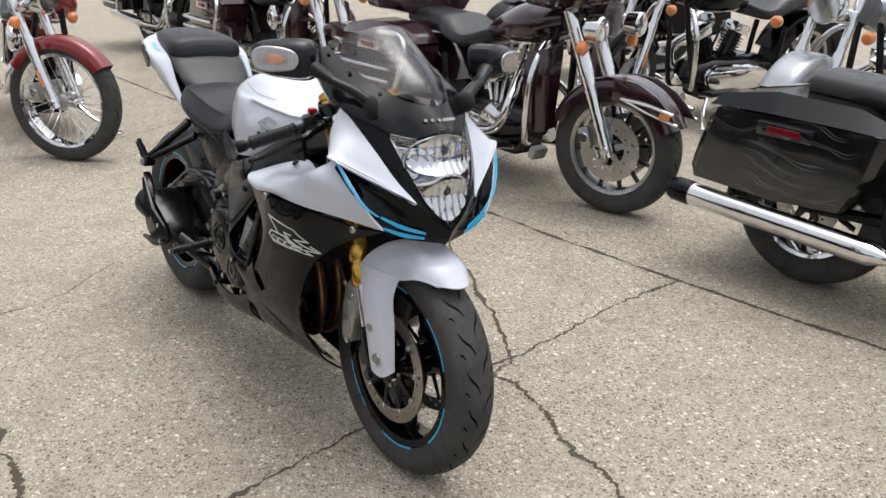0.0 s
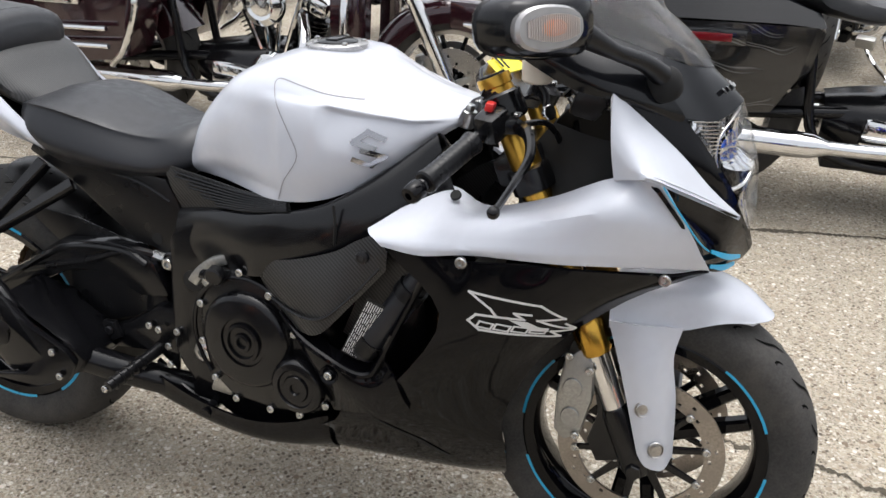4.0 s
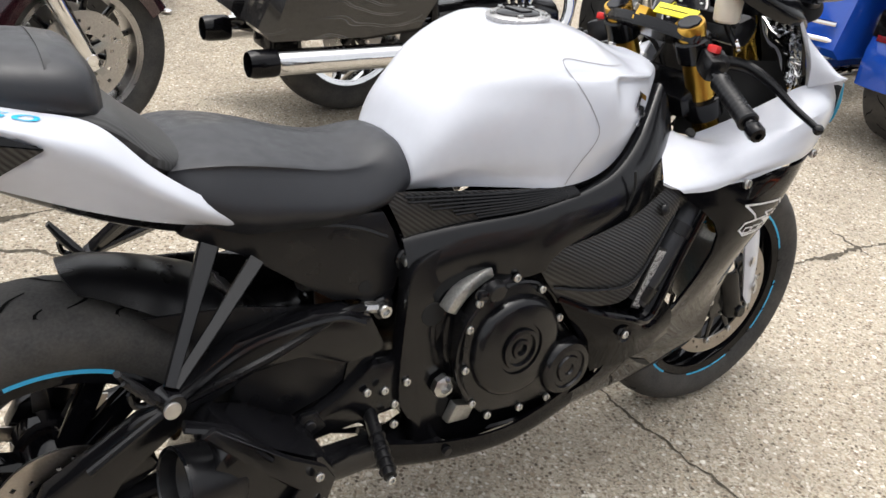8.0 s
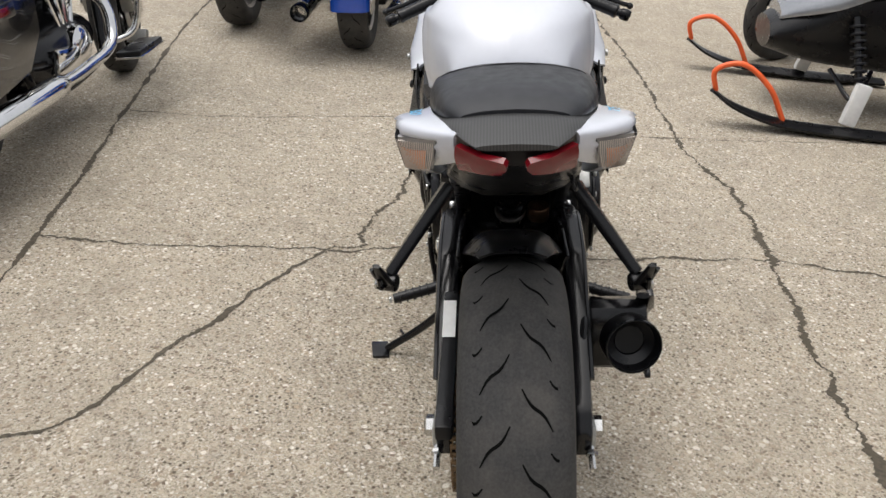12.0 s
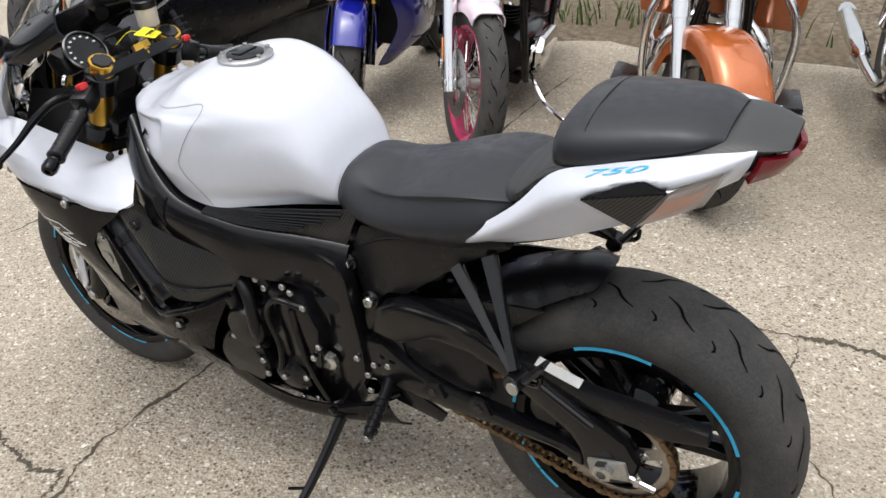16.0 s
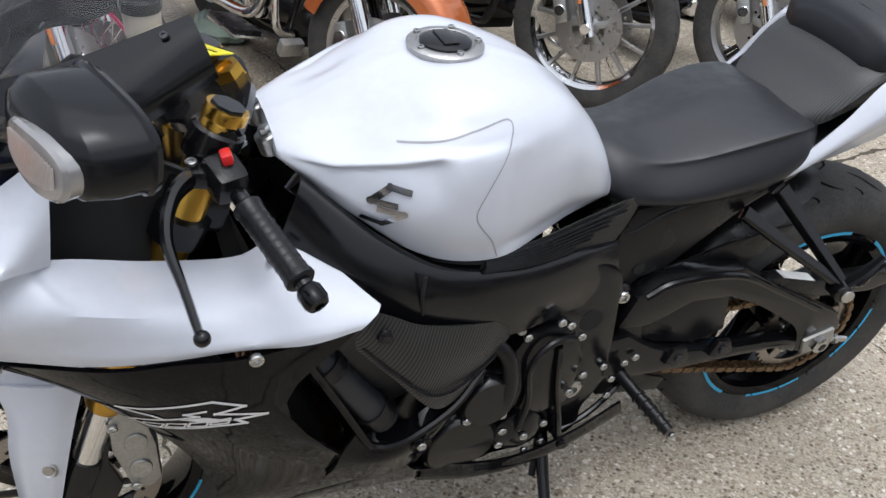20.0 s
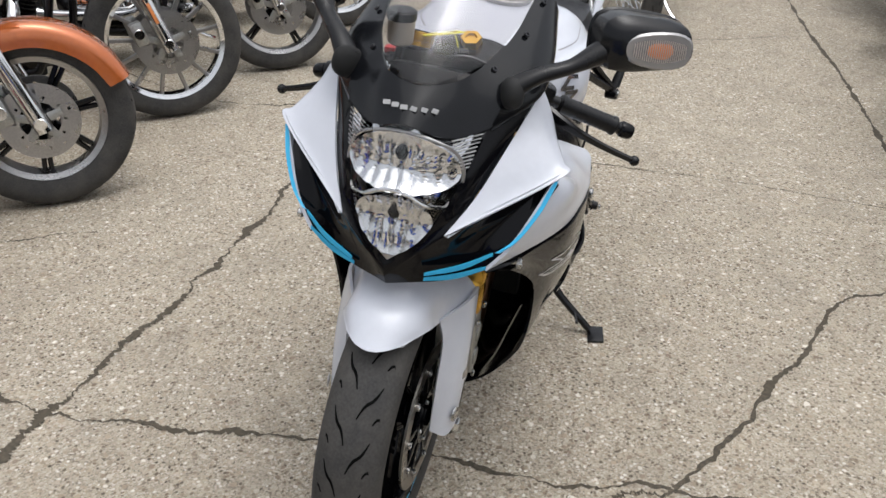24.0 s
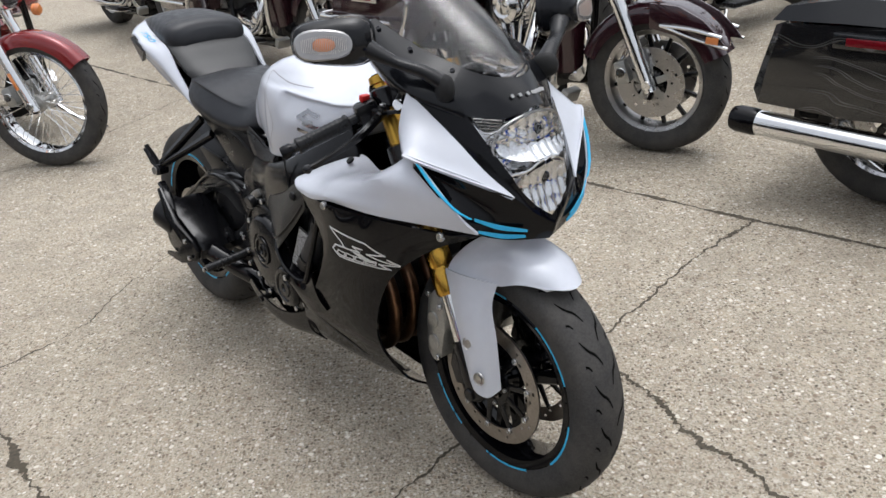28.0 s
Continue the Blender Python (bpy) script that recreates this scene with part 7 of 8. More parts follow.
    for a in np.linspace(radians(20), radians(188), 8):
        ca, sa = math.cos(a), math.sin(a)
        r = Rr + 0.03
        rows.append([(xr + ca * r, 0, Rr + sa * r), (xr + ca * (r - 0.005), 0.08, Rr + sa * (r - 0.005)), (xr + ca * (r - 0.03), 0.105, Rr + sa * (r - 0.03)), (xr + ca * (r - 0.11), 0.108, Rr + sa * (r - 0.11))])
    rf = P("rear_fender", sheet(mirror_rows(rows), 18, 22, 0.004), paint_)
    lx = xr - Rr - 0.005
    tl = P("tail_light", blob((lx + 0.02, 0, 0.66), (0.035, 0.05, 0.035), power=3), RED_LENS, "red tail light")
    pl = P("plate_holder", block((lx + 0.02, 0, 0.53), (0.012, 0.18, 0.11), (0, 12, 0), 0.004), GLOSS, "dark number plate with plain bars")
    if rear_lamp:
        P("light_bar", tube([(lx + 0.04, -0.2, 0.66), (lx + 0.02, 0, 0.67), (lx + 0.04, 0.2, 0.66)], 0.014, 8), CHROME)
        for s in (1, -1):
            P("rear_signal", lathe([(0.02, 0.03), (0.036, 0.02), (0.036, -0.02), (0.02, -0.034), (0.002, -0.036)], (lx + 0.02, s * 0.17, 0.66), (1, 0, 0), 18), ORANGE_LENS if rear_lamp == "orange" else RED_LENS, "round rear signal lens")
        P("plate_reflector", block((lx + 0.006, 0, 0.475), (0.012, 0.13, 0.026), (0, 12, 0), 0.003), RED_LENS)
    for s in (1, -1):
        P("shock", tube([(xr + 0.04, s * 0.14, 0.34), (xr + 0.14, s * 0.14, 0.62)], 0.024, 12), CHROME)
        P("swingarm", tube([(xr, s * 0.12, Rr), (xr + 0.5, s * 0.1, 0.36)], 0.022, 10), SATIN)
        P("frame_rail", tube([(-0.38, s * 0.06, 0.85), (-0.48, s * 0.13, 0.3), (-0.6, s * 0.14, 0.2), (-1.1, s * 0.14, 0.22), (-1.2, s * 0.13, 0.6)], 0.018, 10), SATIN)
    # engine
    eng = P("crankcase", loft([(-0.52, [(0.05, 0.22), (0.11, 0.28), (0.11, 0.36), (0.05, 0.4), (0, 0.4)]), (-0.7, [(0.08, 0.18), (0.14, 0.26), (0.14, 0.38), (0.07, 0.43), (0, 0.43)]), (-0.95, [(0.08, 0.18), (0.15, 0.24), (0.15, 0.36), (0.08, 0.42), (0, 0.42)]), (-1.12, [(0.06, 0.24), (0.1, 0.28), (0.1, 0.36), (0.05, 0.4), (0, 0.4)])], 14, 9), SATIN, "black and chrome V-twin engine")
    fin_cylinder(P, (-0.66, 0, 0.4), (0.4, 0, 0.92), eng)
    fin_cylinder(P, (-0.82, 0, 0.4), (-0.4, 0, 0.92), eng)
    P("primary_cover", prism([(-0.56, 0.27), (-0.54, 0.34), (-0.6, 0.4), (-0.95, 0.38), (-1.06, 0.34), (-1.06, 0.26), (-0.98, 0.22), (-0.66, 0.21)], 0.13, 0.2, 1, 0.03), CHROME, "chrome primary cover", parent=eng)
    P("cam_cover", lathe([(0.085, 0.0), (0.08, 0.035), (0.06, 0.05), (0.03, 0.054), (0.002, 0.054)], (-0.74, -0.13, 0.32), (0, -1, 0), 28), CHROME, "chrome cam cover", parent=eng)
    P("air_cleaner", lathe([(0.085, 0.0), (0.09, 0.015), (0.085, 0.05), (0.06, 0.065), (0.045, 0.06), (0.04, 0.068), (0.002, 0.07)], (-0.74, -0.13, 0.6), (0, -1, 0), 32), CHROME, "round chrome air cleaner", parent=eng)
    P("gear_cover", block((-0.9, -0.165, 0.3), (0.2, 0.05, 0.1), (0, 8, 0), 0.02), CHROME, parent=eng)
    P("oil_filter", lathe([(0.035, 0.0), (0.038, 0.01), (0.038, 0.08), (0.03, 0.088)], (-0.52, 0, 0.28), (1, 0, 0), 18), CHROME, parent=eng)
    for k in range(4):
        P("pushrod_tube", tube([(-0.74 + (k - 1.5) * 0.03, -0.11, 0.38), (-0.74 + (k - 1.5) * 0.09, -0.1, 0.62)], 0.01, 8), CHROME, parent=eng)
    for s, z0 in ((-1, 0.27), (1, 0.27)):
        if s > 0 and not bags:
            continue
        pipe = P("exhaust_pipe", tube([(-0.6, s * 0.1, 0.55), (-0.55, s * 0.2, 0.45), (-0.62, s * 0.235, 0.3), (-0.9, s * 0.245, z0), (-1.15, s * 0.25, z0)], 0.024, 14), CHROME, "chrome exhaust pipe")
        P("muffler", lathe([(0.025, 0.0), (0.042, 0.05), (0.045, 0.1), (0.047, 0.78), (0.044, 0.8)], (-1.1, s * 0.25, z0), (-1, 0, 0.02), 24), CHROME, "chrome muffler", parent=pipe)
        P("muffler_tip", lathe([(0.03, 0.72), (0.047, 0.79), (0.05, 0.8), (0.05, 0.87), (0.044, 0.89), (0.038, 0.86), (0.036, 0.8)], (-1.1, s * 0.25, z0), (-1, 0, 0.02), 24), tips, parent=pipe)
    if bags:
        for s in (1, -1):
            bag = P("saddlebag", rings([[(x, s * (y - slim), z) for x, y, z in ring] for ring in (
                [(xr - 0.44, 0.17, 0.40), (xr - 0.44, 0.34, 0.40), (xr - 0.40, 0.365, 0.50), (xr - 0.36, 0.36, 0.64), (xr - 0.36, 0.17, 0.64)],
                [(xr - 0.40, 0.16, 0.36), (xr - 0.40, 0.37, 0.36), (xr - 0.36, 0.4, 0.50), (xr - 0.32, 0.39, 0.655), (xr - 0.32, 0.16, 0.655)],
                [(xr - 0.05, 0.16, 0.355), (xr - 0.05, 0.38, 0.355), (xr - 0.02, 0.41, 0.50), (xr, 0.4, 0.665), (xr, 0.16, 0.665)],
                [(xr + 0.2, 0.16, 0.37), (xr + 0.2, 0.36, 0.37), (xr + 0.27, 0.385, 0.50), (xr + 0.3, 0.375, 0.66), (xr + 0.3, 0.16, 0.66)],
                [(xr + 0.24, 0.17, 0.42), (xr + 0.24, 0.33, 0.42), (xr + 0.30, 0.36, 0.52), (xr + 0.33, 0.35, 0.64), (xr + 0.33, 0.17, 0.64)])]), bags, "hard saddlebag", sharp=25)
            P("bag_lid", rings([[(x, s * (y - slim), z) for x, y, z in ring] for ring in (
                [(xr - 0.37, 0.16, 0.655), (xr - 0.37, 0.37, 0.655), (xr - 0.34, 0.34, 0.70), (xr - 0.34, 0.17, 0.70)],
                [(xr - 0.1, 0.155, 0.672), (xr - 0.1, 0.41, 0.672), (xr - 0.1, 0.36, 0.745), (xr - 0.1, 0.17, 0.75)],
                [(xr + 0.2, 0.155, 0.67), (xr + 0.2, 0.4, 0.67), (xr + 0.2, 0.34, 0.735), (xr + 0.2, 0.17, 0.74)],
                [(xr + 0.33, 0.165, 0.655), (xr + 0.33, 0.35, 0.655), (xr + 0.31, 0.3, 0.69), (xr + 0.31, 0.18, 0.69)])]), paint_ if bags is not FLAMES else GREY, parent=bag, sharp=25)
            la = P("bag_latch", block((xr - 0.02, s * (0.408 - slim), 0.618), (0.22, 0.016, 0.05), (0, 0, 0), 0.005), bags if bags is not MAROON else CHROME, parent=bag)
            P("bag_reflector", block((xr - 0.02, s * (0.4175 - slim), 0.618), (0.13, 0.006, 0.026), (0, 0, 0), 0.002), RED_LENS, "long red reflector", parent=la)
            if trim:
                for z in (0.43, 0.5):
                    P("bag_rail", tube([(xr - 0.42, s * 0.2, z), (xr - 0.46, s * 0.38, z), (xr - 0.36, s * 0.43, z), (xr + 0.22, s * 0.43, z + 0.01)], 0.011, 8), CHROME, "chrome saddlebag guard", parent=bag)
                P("bag_hoop", tube([(xr + 0.2, s * 0.4, 0.36), (xr + 0.3, s * 0.44, 0.44), (xr + 0.38, s * 0.44, 0.62), (xr + 0.3, s * 0.42, 0.70), (xr + 0.1, s * 0.42, 0.7)], 0.013, 8), CHROME, parent=bag)
    if sissy:
        P("backrest", loft([(xr - 0.32, [(0.15, 0.78), (0.24, 0.82), (0.24, 0.95), (0.15, 1.0), (0, 1.0)]), (xr - 0.15, [(0.18, 0.78), (0.28, 0.82), (0.28, 0.95), (0.18, 1.02), (0, 1.02)]), (xr + 0.05, [(0.15, 0.78), (0.24, 0.82), (0.24, 0.92), (0.15, 0.98), (0, 0.98)])], 10, 7), paint_, "top case with padded backrest")
    for s in (1, -1):
        if crash:
            P("crash_bar", tube([(-0.42, s * 0.06, 0.78), (-0.36, s * 0.18, 0.74), (-0.34, s * 0.26, 0.62), (-0.35, s * 0.27, 0.45), (-0.38, s * 0.24, 0.3), (-0.46, s * 0.14, 0.25)], 0.016, 10), CHROME, "chrome engine guard")
        if lowers:
            P("lower_fairing", sheet([[(-0.30, 0.1, 0.78), (-0.31, 0.2, 0.74), (-0.4, 0.24, 0.72)], [(-0.29, 0.12, 0.6), (-0.3, 0.22, 0.57), (-0.4, 0.26, 0.56)], [(-0.31, 0.12, 0.36), (-0.32, 0.19, 0.34), (-0.4, 0.22, 0.34)]], 10, 8, 0.02, s), paint_)
        if board:
            P("floorboard", block((-0.56, s * 0.33, 0.27), (0.26, 0.11, 0.022), (6 * s, 0, 0), 0.008), PLASTIC, "rubber-topped floorboard")
            P("board_edge", block((-0.56, s * 0.33, 0.255), (0.275, 0.12, 0.012), (6 * s, 0, 0), 0.005), CHROME)
            P("highway_peg", block((-0.3, s * 0.22, 0.25), (0.04, 0.09, 0.06), (0, 25, 0), 0.008), CAST, "chrome-edged mud flap plate")
    stand = P("side_stand", tube([(-0.62, 0.14, 0.22), (-0.5, 0.25, 0.12), (-0.42, 0.36, 0.03 + 0.36 * math.sin(radians(lean)))], 0.011, 8), CHROME)
    P("stand_foot", disc_body((-0.42, 0.37, 0.012 + 0.37 * math.sin(radians(lean))), 0.025, 0.012, (0, 0, 1), 12), CHROME, parent=stand)
    P("belly_pan", block((-0.85, 0, 0.175), (0.5, 0.2, 0.05), (0, 0, 0), 0.015), DARK)
    return bike


TOUR = ("mag", SATIN, STEEL, 0.315, 0.13, 0.218)
# the file of bikes beyond the joint
cruiser("touring_motorcycle", "dark maroon touring motorcycle with chrome guards and saddlebags", (0.874, 3.947), -54.4, 15, 3, MAROON, TOUR, MAROON, "deep", 1.52, True, True, True, CHROME, True, fairing=True, disc=0.15, trim=True, n=12, reflector=False)
cruiser("bagger_motorcycle", "black bagger motorcycle with ghost-flame saddlebags", (2.359, 1.927), -54.3, 12, 3, GLOSS, ("black", SATIN, CHROME, 0.32, 0.13, 0.225), FLAMES, "deep", 1.5, True, False, True, GLOSS, rear_lamp="orange", fairing=True, n=10, slim=0.12)
cruiser("touring_motorcycle", "black and maroon touring motorcycle parked behind another", (-0.568, 5.806), -56.8, 10, 3, MAROON, TOUR, MAROON, "deep", 1.52, True, True, True, CHROME, True, fairing=True, disc=0.15, trim=True, n=12, reflector=False)
cruiser("touring_motorcycle", "black touring motorcycle with chrome mufflers far down the line", (-1.914, 7.805), -54.7, 10, 3, GLOSS, TOUR, GLOSS, "deep", 1.52, True, False, True, CHROME, True, fairing=True, disc=0.15, trim=True, n=12)
cruiser("touring_motorcycle", "bright blue touring motorcycle with red rear lamps", (2.801, -0.562), -54.3, 6, 3, BLUE, TOUR, BLUE, "deep", 1.54, True, False, True, GLOSS, True, rear_lamp="red", fairing=True, trim=True)
cruiser("cruiser_motorcycle", "black cruiser motorcycle at the head of the line", (3.6, -0.35), -54.3, 8, 3, GLOSS, ("black", SATIN, STEEL, 0.32, 0.13, 0.225), None, "short", 1.5, True, False, True, GLOSS)
# the line behind them, facing this way
cruiser("cruiser_motorcycle", "black cruiser motorcycle with chrome forks and engine guard", (1.221, 5.515), -156.3, 18, 4, GLOSS, ("black", SATIN, STEEL, 0.33, 0.13, 0.23), None, "short", 1.5, True, False, True)
cruiser("cruiser_motorcycle", "cruiser motorcycle with silver fender and fat black tyre", (1.877, 4.394), -157.7, 18, 4, SILVER, ("black", SATIN, CHROME, 0.33, 0.16, 0.22), None, "short", 1.5, True, False, True)
cruiser("cruiser_motorcycle", "black cruiser motorcycle with chrome headlight", (2.723, 3.591), -158.4, 18, 4, GLOSS, ("mag", CAST, CHROME, 0.33, 0.13, 0.23), None, "short", 1.5, True, False, True)
cruiser("cruiser_motorcycle", "blue cruiser motorcycle with chrome forks", (3.964, 2.580), -159.1, 18, 4, BLUE, ("mag", CAST, CHROME, 0.33, 0.13, 0.23), None, "short", 1.5, True, False, True)
cruiser("touring_motorcycle", "black touring motorcycle in the back line", (0.676, 7.024), -156.0, 18, 4, GLOSS, TOUR, GLOSS, "deep", 1.5, True, False, True, fairing=True)
# the slanted row on the other side
cruiser("cruiser_motorcycle", "cruiser motorcycle with pearl pink fender and pink wheel", (-1.497, 1.09), 50.5, 30, 8, PEARL_PINK, ("wire", CAST, PINK, 0.325, 0.105, 0.235), None, "stub", 1.5, False, False, False, CHROME)
cruiser("touring_motorcycle", "copper orange touring motorcycle with chrome engine guard", (-2.02, 1.908), 48.9, 26, 7, ORANGE, ("twin", SATIN, STEEL, 0.315, 0.13, 0.215), ORANGE, "deep", 1.52, True, False, True, CHROME, True, fairing=True, disc=0.13, n=7, reflector=False)
cruiser("cruiser_motorcycle", "black cruiser motorcycle with bright thirteen-spoke front wheel", (-2.585, 2.588), 48.1, 30, 7, GLOSS, ("mag", STEEL, CHROME, 0.335, 0.105, 0.25), None, "stub", 1.55, False, False, False, CHROME, n=13, disc=0.135)
cruiser("cruiser_motorcycle", "black cruiser motorcycle with black five-spoke wheel", (-2.89, 3.29), 44.5, 30, 7, GLOSS, ("twin", SATIN, STEEL, 0.325, 0.105, 0.24), None, "short", 1.55, False, False, False, n=5, disc=0.14)
cruiser("cruiser_motorcycle", "black cruiser motorcycle with bright cast wheel", (-3.401, 3.971), 41.6, 30, 7, GLOSS, ("mag", STEEL, CHROME, 0.33, 0.105, 0.245), None, "short", 1.55, n=10)
cruiser("cruiser_motorcycle", "black cruiser motorcycle with chrome spoked wheel", (-3.908, 4.696), 50.9, 30, 7, GLOSS, ("wire", CAST, CHROME, 0.33, 0.105, 0.245), None, "short", 1.55)
cruiser("cruiser_motorcycle", "dark red cruiser motorcycle with wire-spoked front wheel", (-2.09, 4.915), -59.0, 44, 6, BRIGHT_RED, ("wire", CAST, CHROME, 0.345, 0.1, 0.265), None, "short", 1.55, disc=0.0)
cruiser("cruiser_motorcycle", "black cruiser motorcycle with thin black wheel beyond the snowmobile", (0.124, -1.150), 42.7, 25, 6, GLOSS, ("twin", SATIN, SATIN, 0.33, 0.1, 0.25), None, "stub", 1.5, n=6, disc=0.0)
cruiser("cruiser_motorcycle", "dark red cruiser motorcycle at the far end", (-4.771, 7.937), -59.2, 20, 5, BRIGHT_RED, ("wire", CAST, CHROME, 0.335, 0.11, 0.25), None, "short", 1.55)


def blue_sport_bike(place, heading, steer):
    bike = new("sport_bike")
    bike.matrix_world = pose(*place, 0, 0, 0, heading) @ pose(0, 0, 0, -8)
    tagged(bike, "deep blue sport bike with gold fork and black wheels", "motorcycle", "parked motorcycles")
    P = lambda nm, bm, m, lab="", parent=bike, **k: part(nm, bm, m, parent, lab, **k)
    S = pose(0, 0, 0, 0, 0, steer)

    def F(nm, bm, m, lab="", parent=None, **k):
        ob = part(nm, bm, m, parent or bike, lab, **k)
        if parent is None:
            ob.matrix_local = S
        return ob
    road_wheel(F, (0, 0, 0.285), 0.285, 0.12, 0.215, "twin", SATIN, GLOSS, 0.14, n=5)
    road_wheel(P, (-1.32, 0, 0.295), 0.295, 0.17, 0.215, "twin", SATIN, GLOSS, 0.1, (-1,), n=5, name="rear_wheel")
    for s in (1, -1):
        leg = F("fork_leg", tube([(0, s * 0.098, 0.27), (-0.12, s * 0.098, 0.55)], 0.024, 14), SATIN)
        F("fork_tube", tube([(-0.11, s * 0.098, 0.53), (-0.26, s * 0.098, 0.86)], 0.027, 14), GOLD, "gold fork tube", parent=leg)
        F("fender_leg", sheet([[(-0.1, 0.115, 0.52), (0.0, 0.11, 0.53)], [(-0.07, 0.125, 0.42), (0.0, 0.12, 0.43)], [(-0.02, 0.125, 0.32), (0.03, 0.12, 0.33)]], 6, 8, 0.005, s), DEEP_BLUE)
        P("side_fairing", sheet([[(0.06, 0.14, 0.74), (-0.1, 0.21, 0.80), (-0.3, 0.24, 0.78), (-0.52, 0.22, 0.72)], [(-0.02, 0.17, 0.62), (-0.15, 0.23, 0.62), (-0.34, 0.24, 0.58), (-0.56, 0.22, 0.52)], [(-0.2, 0.16, 0.42), (-0.3, 0.2, 0.38), (-0.45, 0.2, 0.34), (-0.66, 0.18, 0.32)], [(-0.24, 0.06, 0.2), (-0.36, 0.07, 0.18), (-0.5, 0.07, 0.18), (-0.74, 0.08, 0.2)]], 18, 16, 0.006, s), [DEEP_BLUE], "deep blue side fairing")
        P("fairing_panel", sheet([[(-0.28, 0.246, 0.70), (-0.42, 0.24, 0.66), (-0.56, 0.226, 0.6)], [(-0.36, 0.238, 0.52), (-0.46, 0.23, 0.48), (-0.6, 0.215, 0.44)], [(-0.42, 0.215, 0.4), (-0.52, 0.21, 0.38), (-0.64, 0.2, 0.36)]], 10, 8, 0.004, s), SILVER, "silver and black fairing panel")
        bm = bmesh.new()
        for k in range(2):
            block((-0.33 - 0.07 * k, s * 0.25, 0.56 - 0.03 * k), (0.05, 0.004, 0.07), (0, 20, 0), 0.004, bm)
        P("emblem_bars", bm, PALE)
        F("caliper", block((-0.1, s * 0.09, 0.33), (0.05, 0.05, 0.1), (0, -20, 0), 0.012), SATIN)
        P("swingarm", prism([(-0.84, 0.42), (-1.1, 0.42), (-1.36, 0.33), (-1.36, 0.27), (-1.0, 0.3), (-0.84, 0.32)], 0.1, 0.135, s, 0.01), SATIN)
        P("mirror", blob((-0.12, s * 0.33, 1.0), (0.04, 0.07, 0.04), (0, 0, s * 20), 2.6), PLASTIC)
        F("grip", tube([(-0.27, s * 0.12, 0.84), (-0.36, s * 0.31, 0.79)], 0.017, 10), PLASTIC)
    rows = []
    for a in np.linspace(radians(30), radians(150), 7):
        ca, sa = math.cos(a), math.sin(a)
        rows.append([(ca * 0.305, 0, 0.285 + sa * 0.305), (ca * 0.3, 0.05, 0.285 + sa * 0.3), (ca * 0.27, 0.075, 0.285 + sa * 0.27), (ca * 0.23, 0.08, 0.285 + sa * 0.23)])
    F("front_fender", sheet(mirror_rows(rows), 16, 16, 0.004), DEEP_BLUE, "deep blue front fender")
    P("nose", loft([(-0.4, [(0.12, 0.72), (0.2, 0.8), (0.18, 0.92), (0.1, 1.0), (0, 1.05)]), (-0.12, [(0.1, 0.68), (0.17, 0.76), (0.15, 0.86), (0.08, 0.92), (0, 0.95)]), (0.1, [(0.05, 0.68), (0.09, 0.72), (0.08, 0.76), (0.04, 0.79), (0, 0.8)])], 12, 9), DEEP_BLUE)
    P("fuel_tank", loft([(-0.35, [(0.1, 0.76), (0.14, 0.8), (0.12, 0.88), (0.06, 0.91), (0, 0.92)]), (-0.55, [(0.14, 0.7), (0.18, 0.78), (0.16, 0.88), (0.08, 0.93), (0, 0.94)]), (-0.82, [(0.08, 0.68), (0.11, 0.72), (0.1, 0.77), (0.05, 0.8), (0, 0.8)])], 12, 9), DEEP_BLUE)
    P("seat", loft([(-0.78, [(0.07, 0.7), (0.1, 0.73), (0.09, 0.77), (0.05, 0.78), (0, 0.78)]), (-1.1, [(0.1, 0.74), (0.14, 0.78), (0.12, 0.82), (0.07, 0.84), (0, 0.84)]), (-1.5, [(0.05, 0.86), (0.08, 0.89), (0.07, 0.93), (0.04, 0.95), (0, 0.95)])], 12, 7), VINYL)
    P("engine", prism([(-0.3, 0.3), (-0.3, 0.62), (-0.8, 0.6), (-0.85, 0.3), (-0.6, 0.22)], -0.15, 0.15, 1, 0.02), DARK)
    st = P("side_stand", tube([(-0.78, 0.12, 0.24), (-0.75, 0.22, 0.14), (-0.72, 0.31, 0.055)], 0.01, 8), SATIN)
    P("stand_foot", block((-0.71, 0.32, 0.05), (0.06, 0.04, 0.008), bevel=0.002), SATIN, parent=st)


blue_sport_bike((-1.214, 0.323), 47.8, 20)


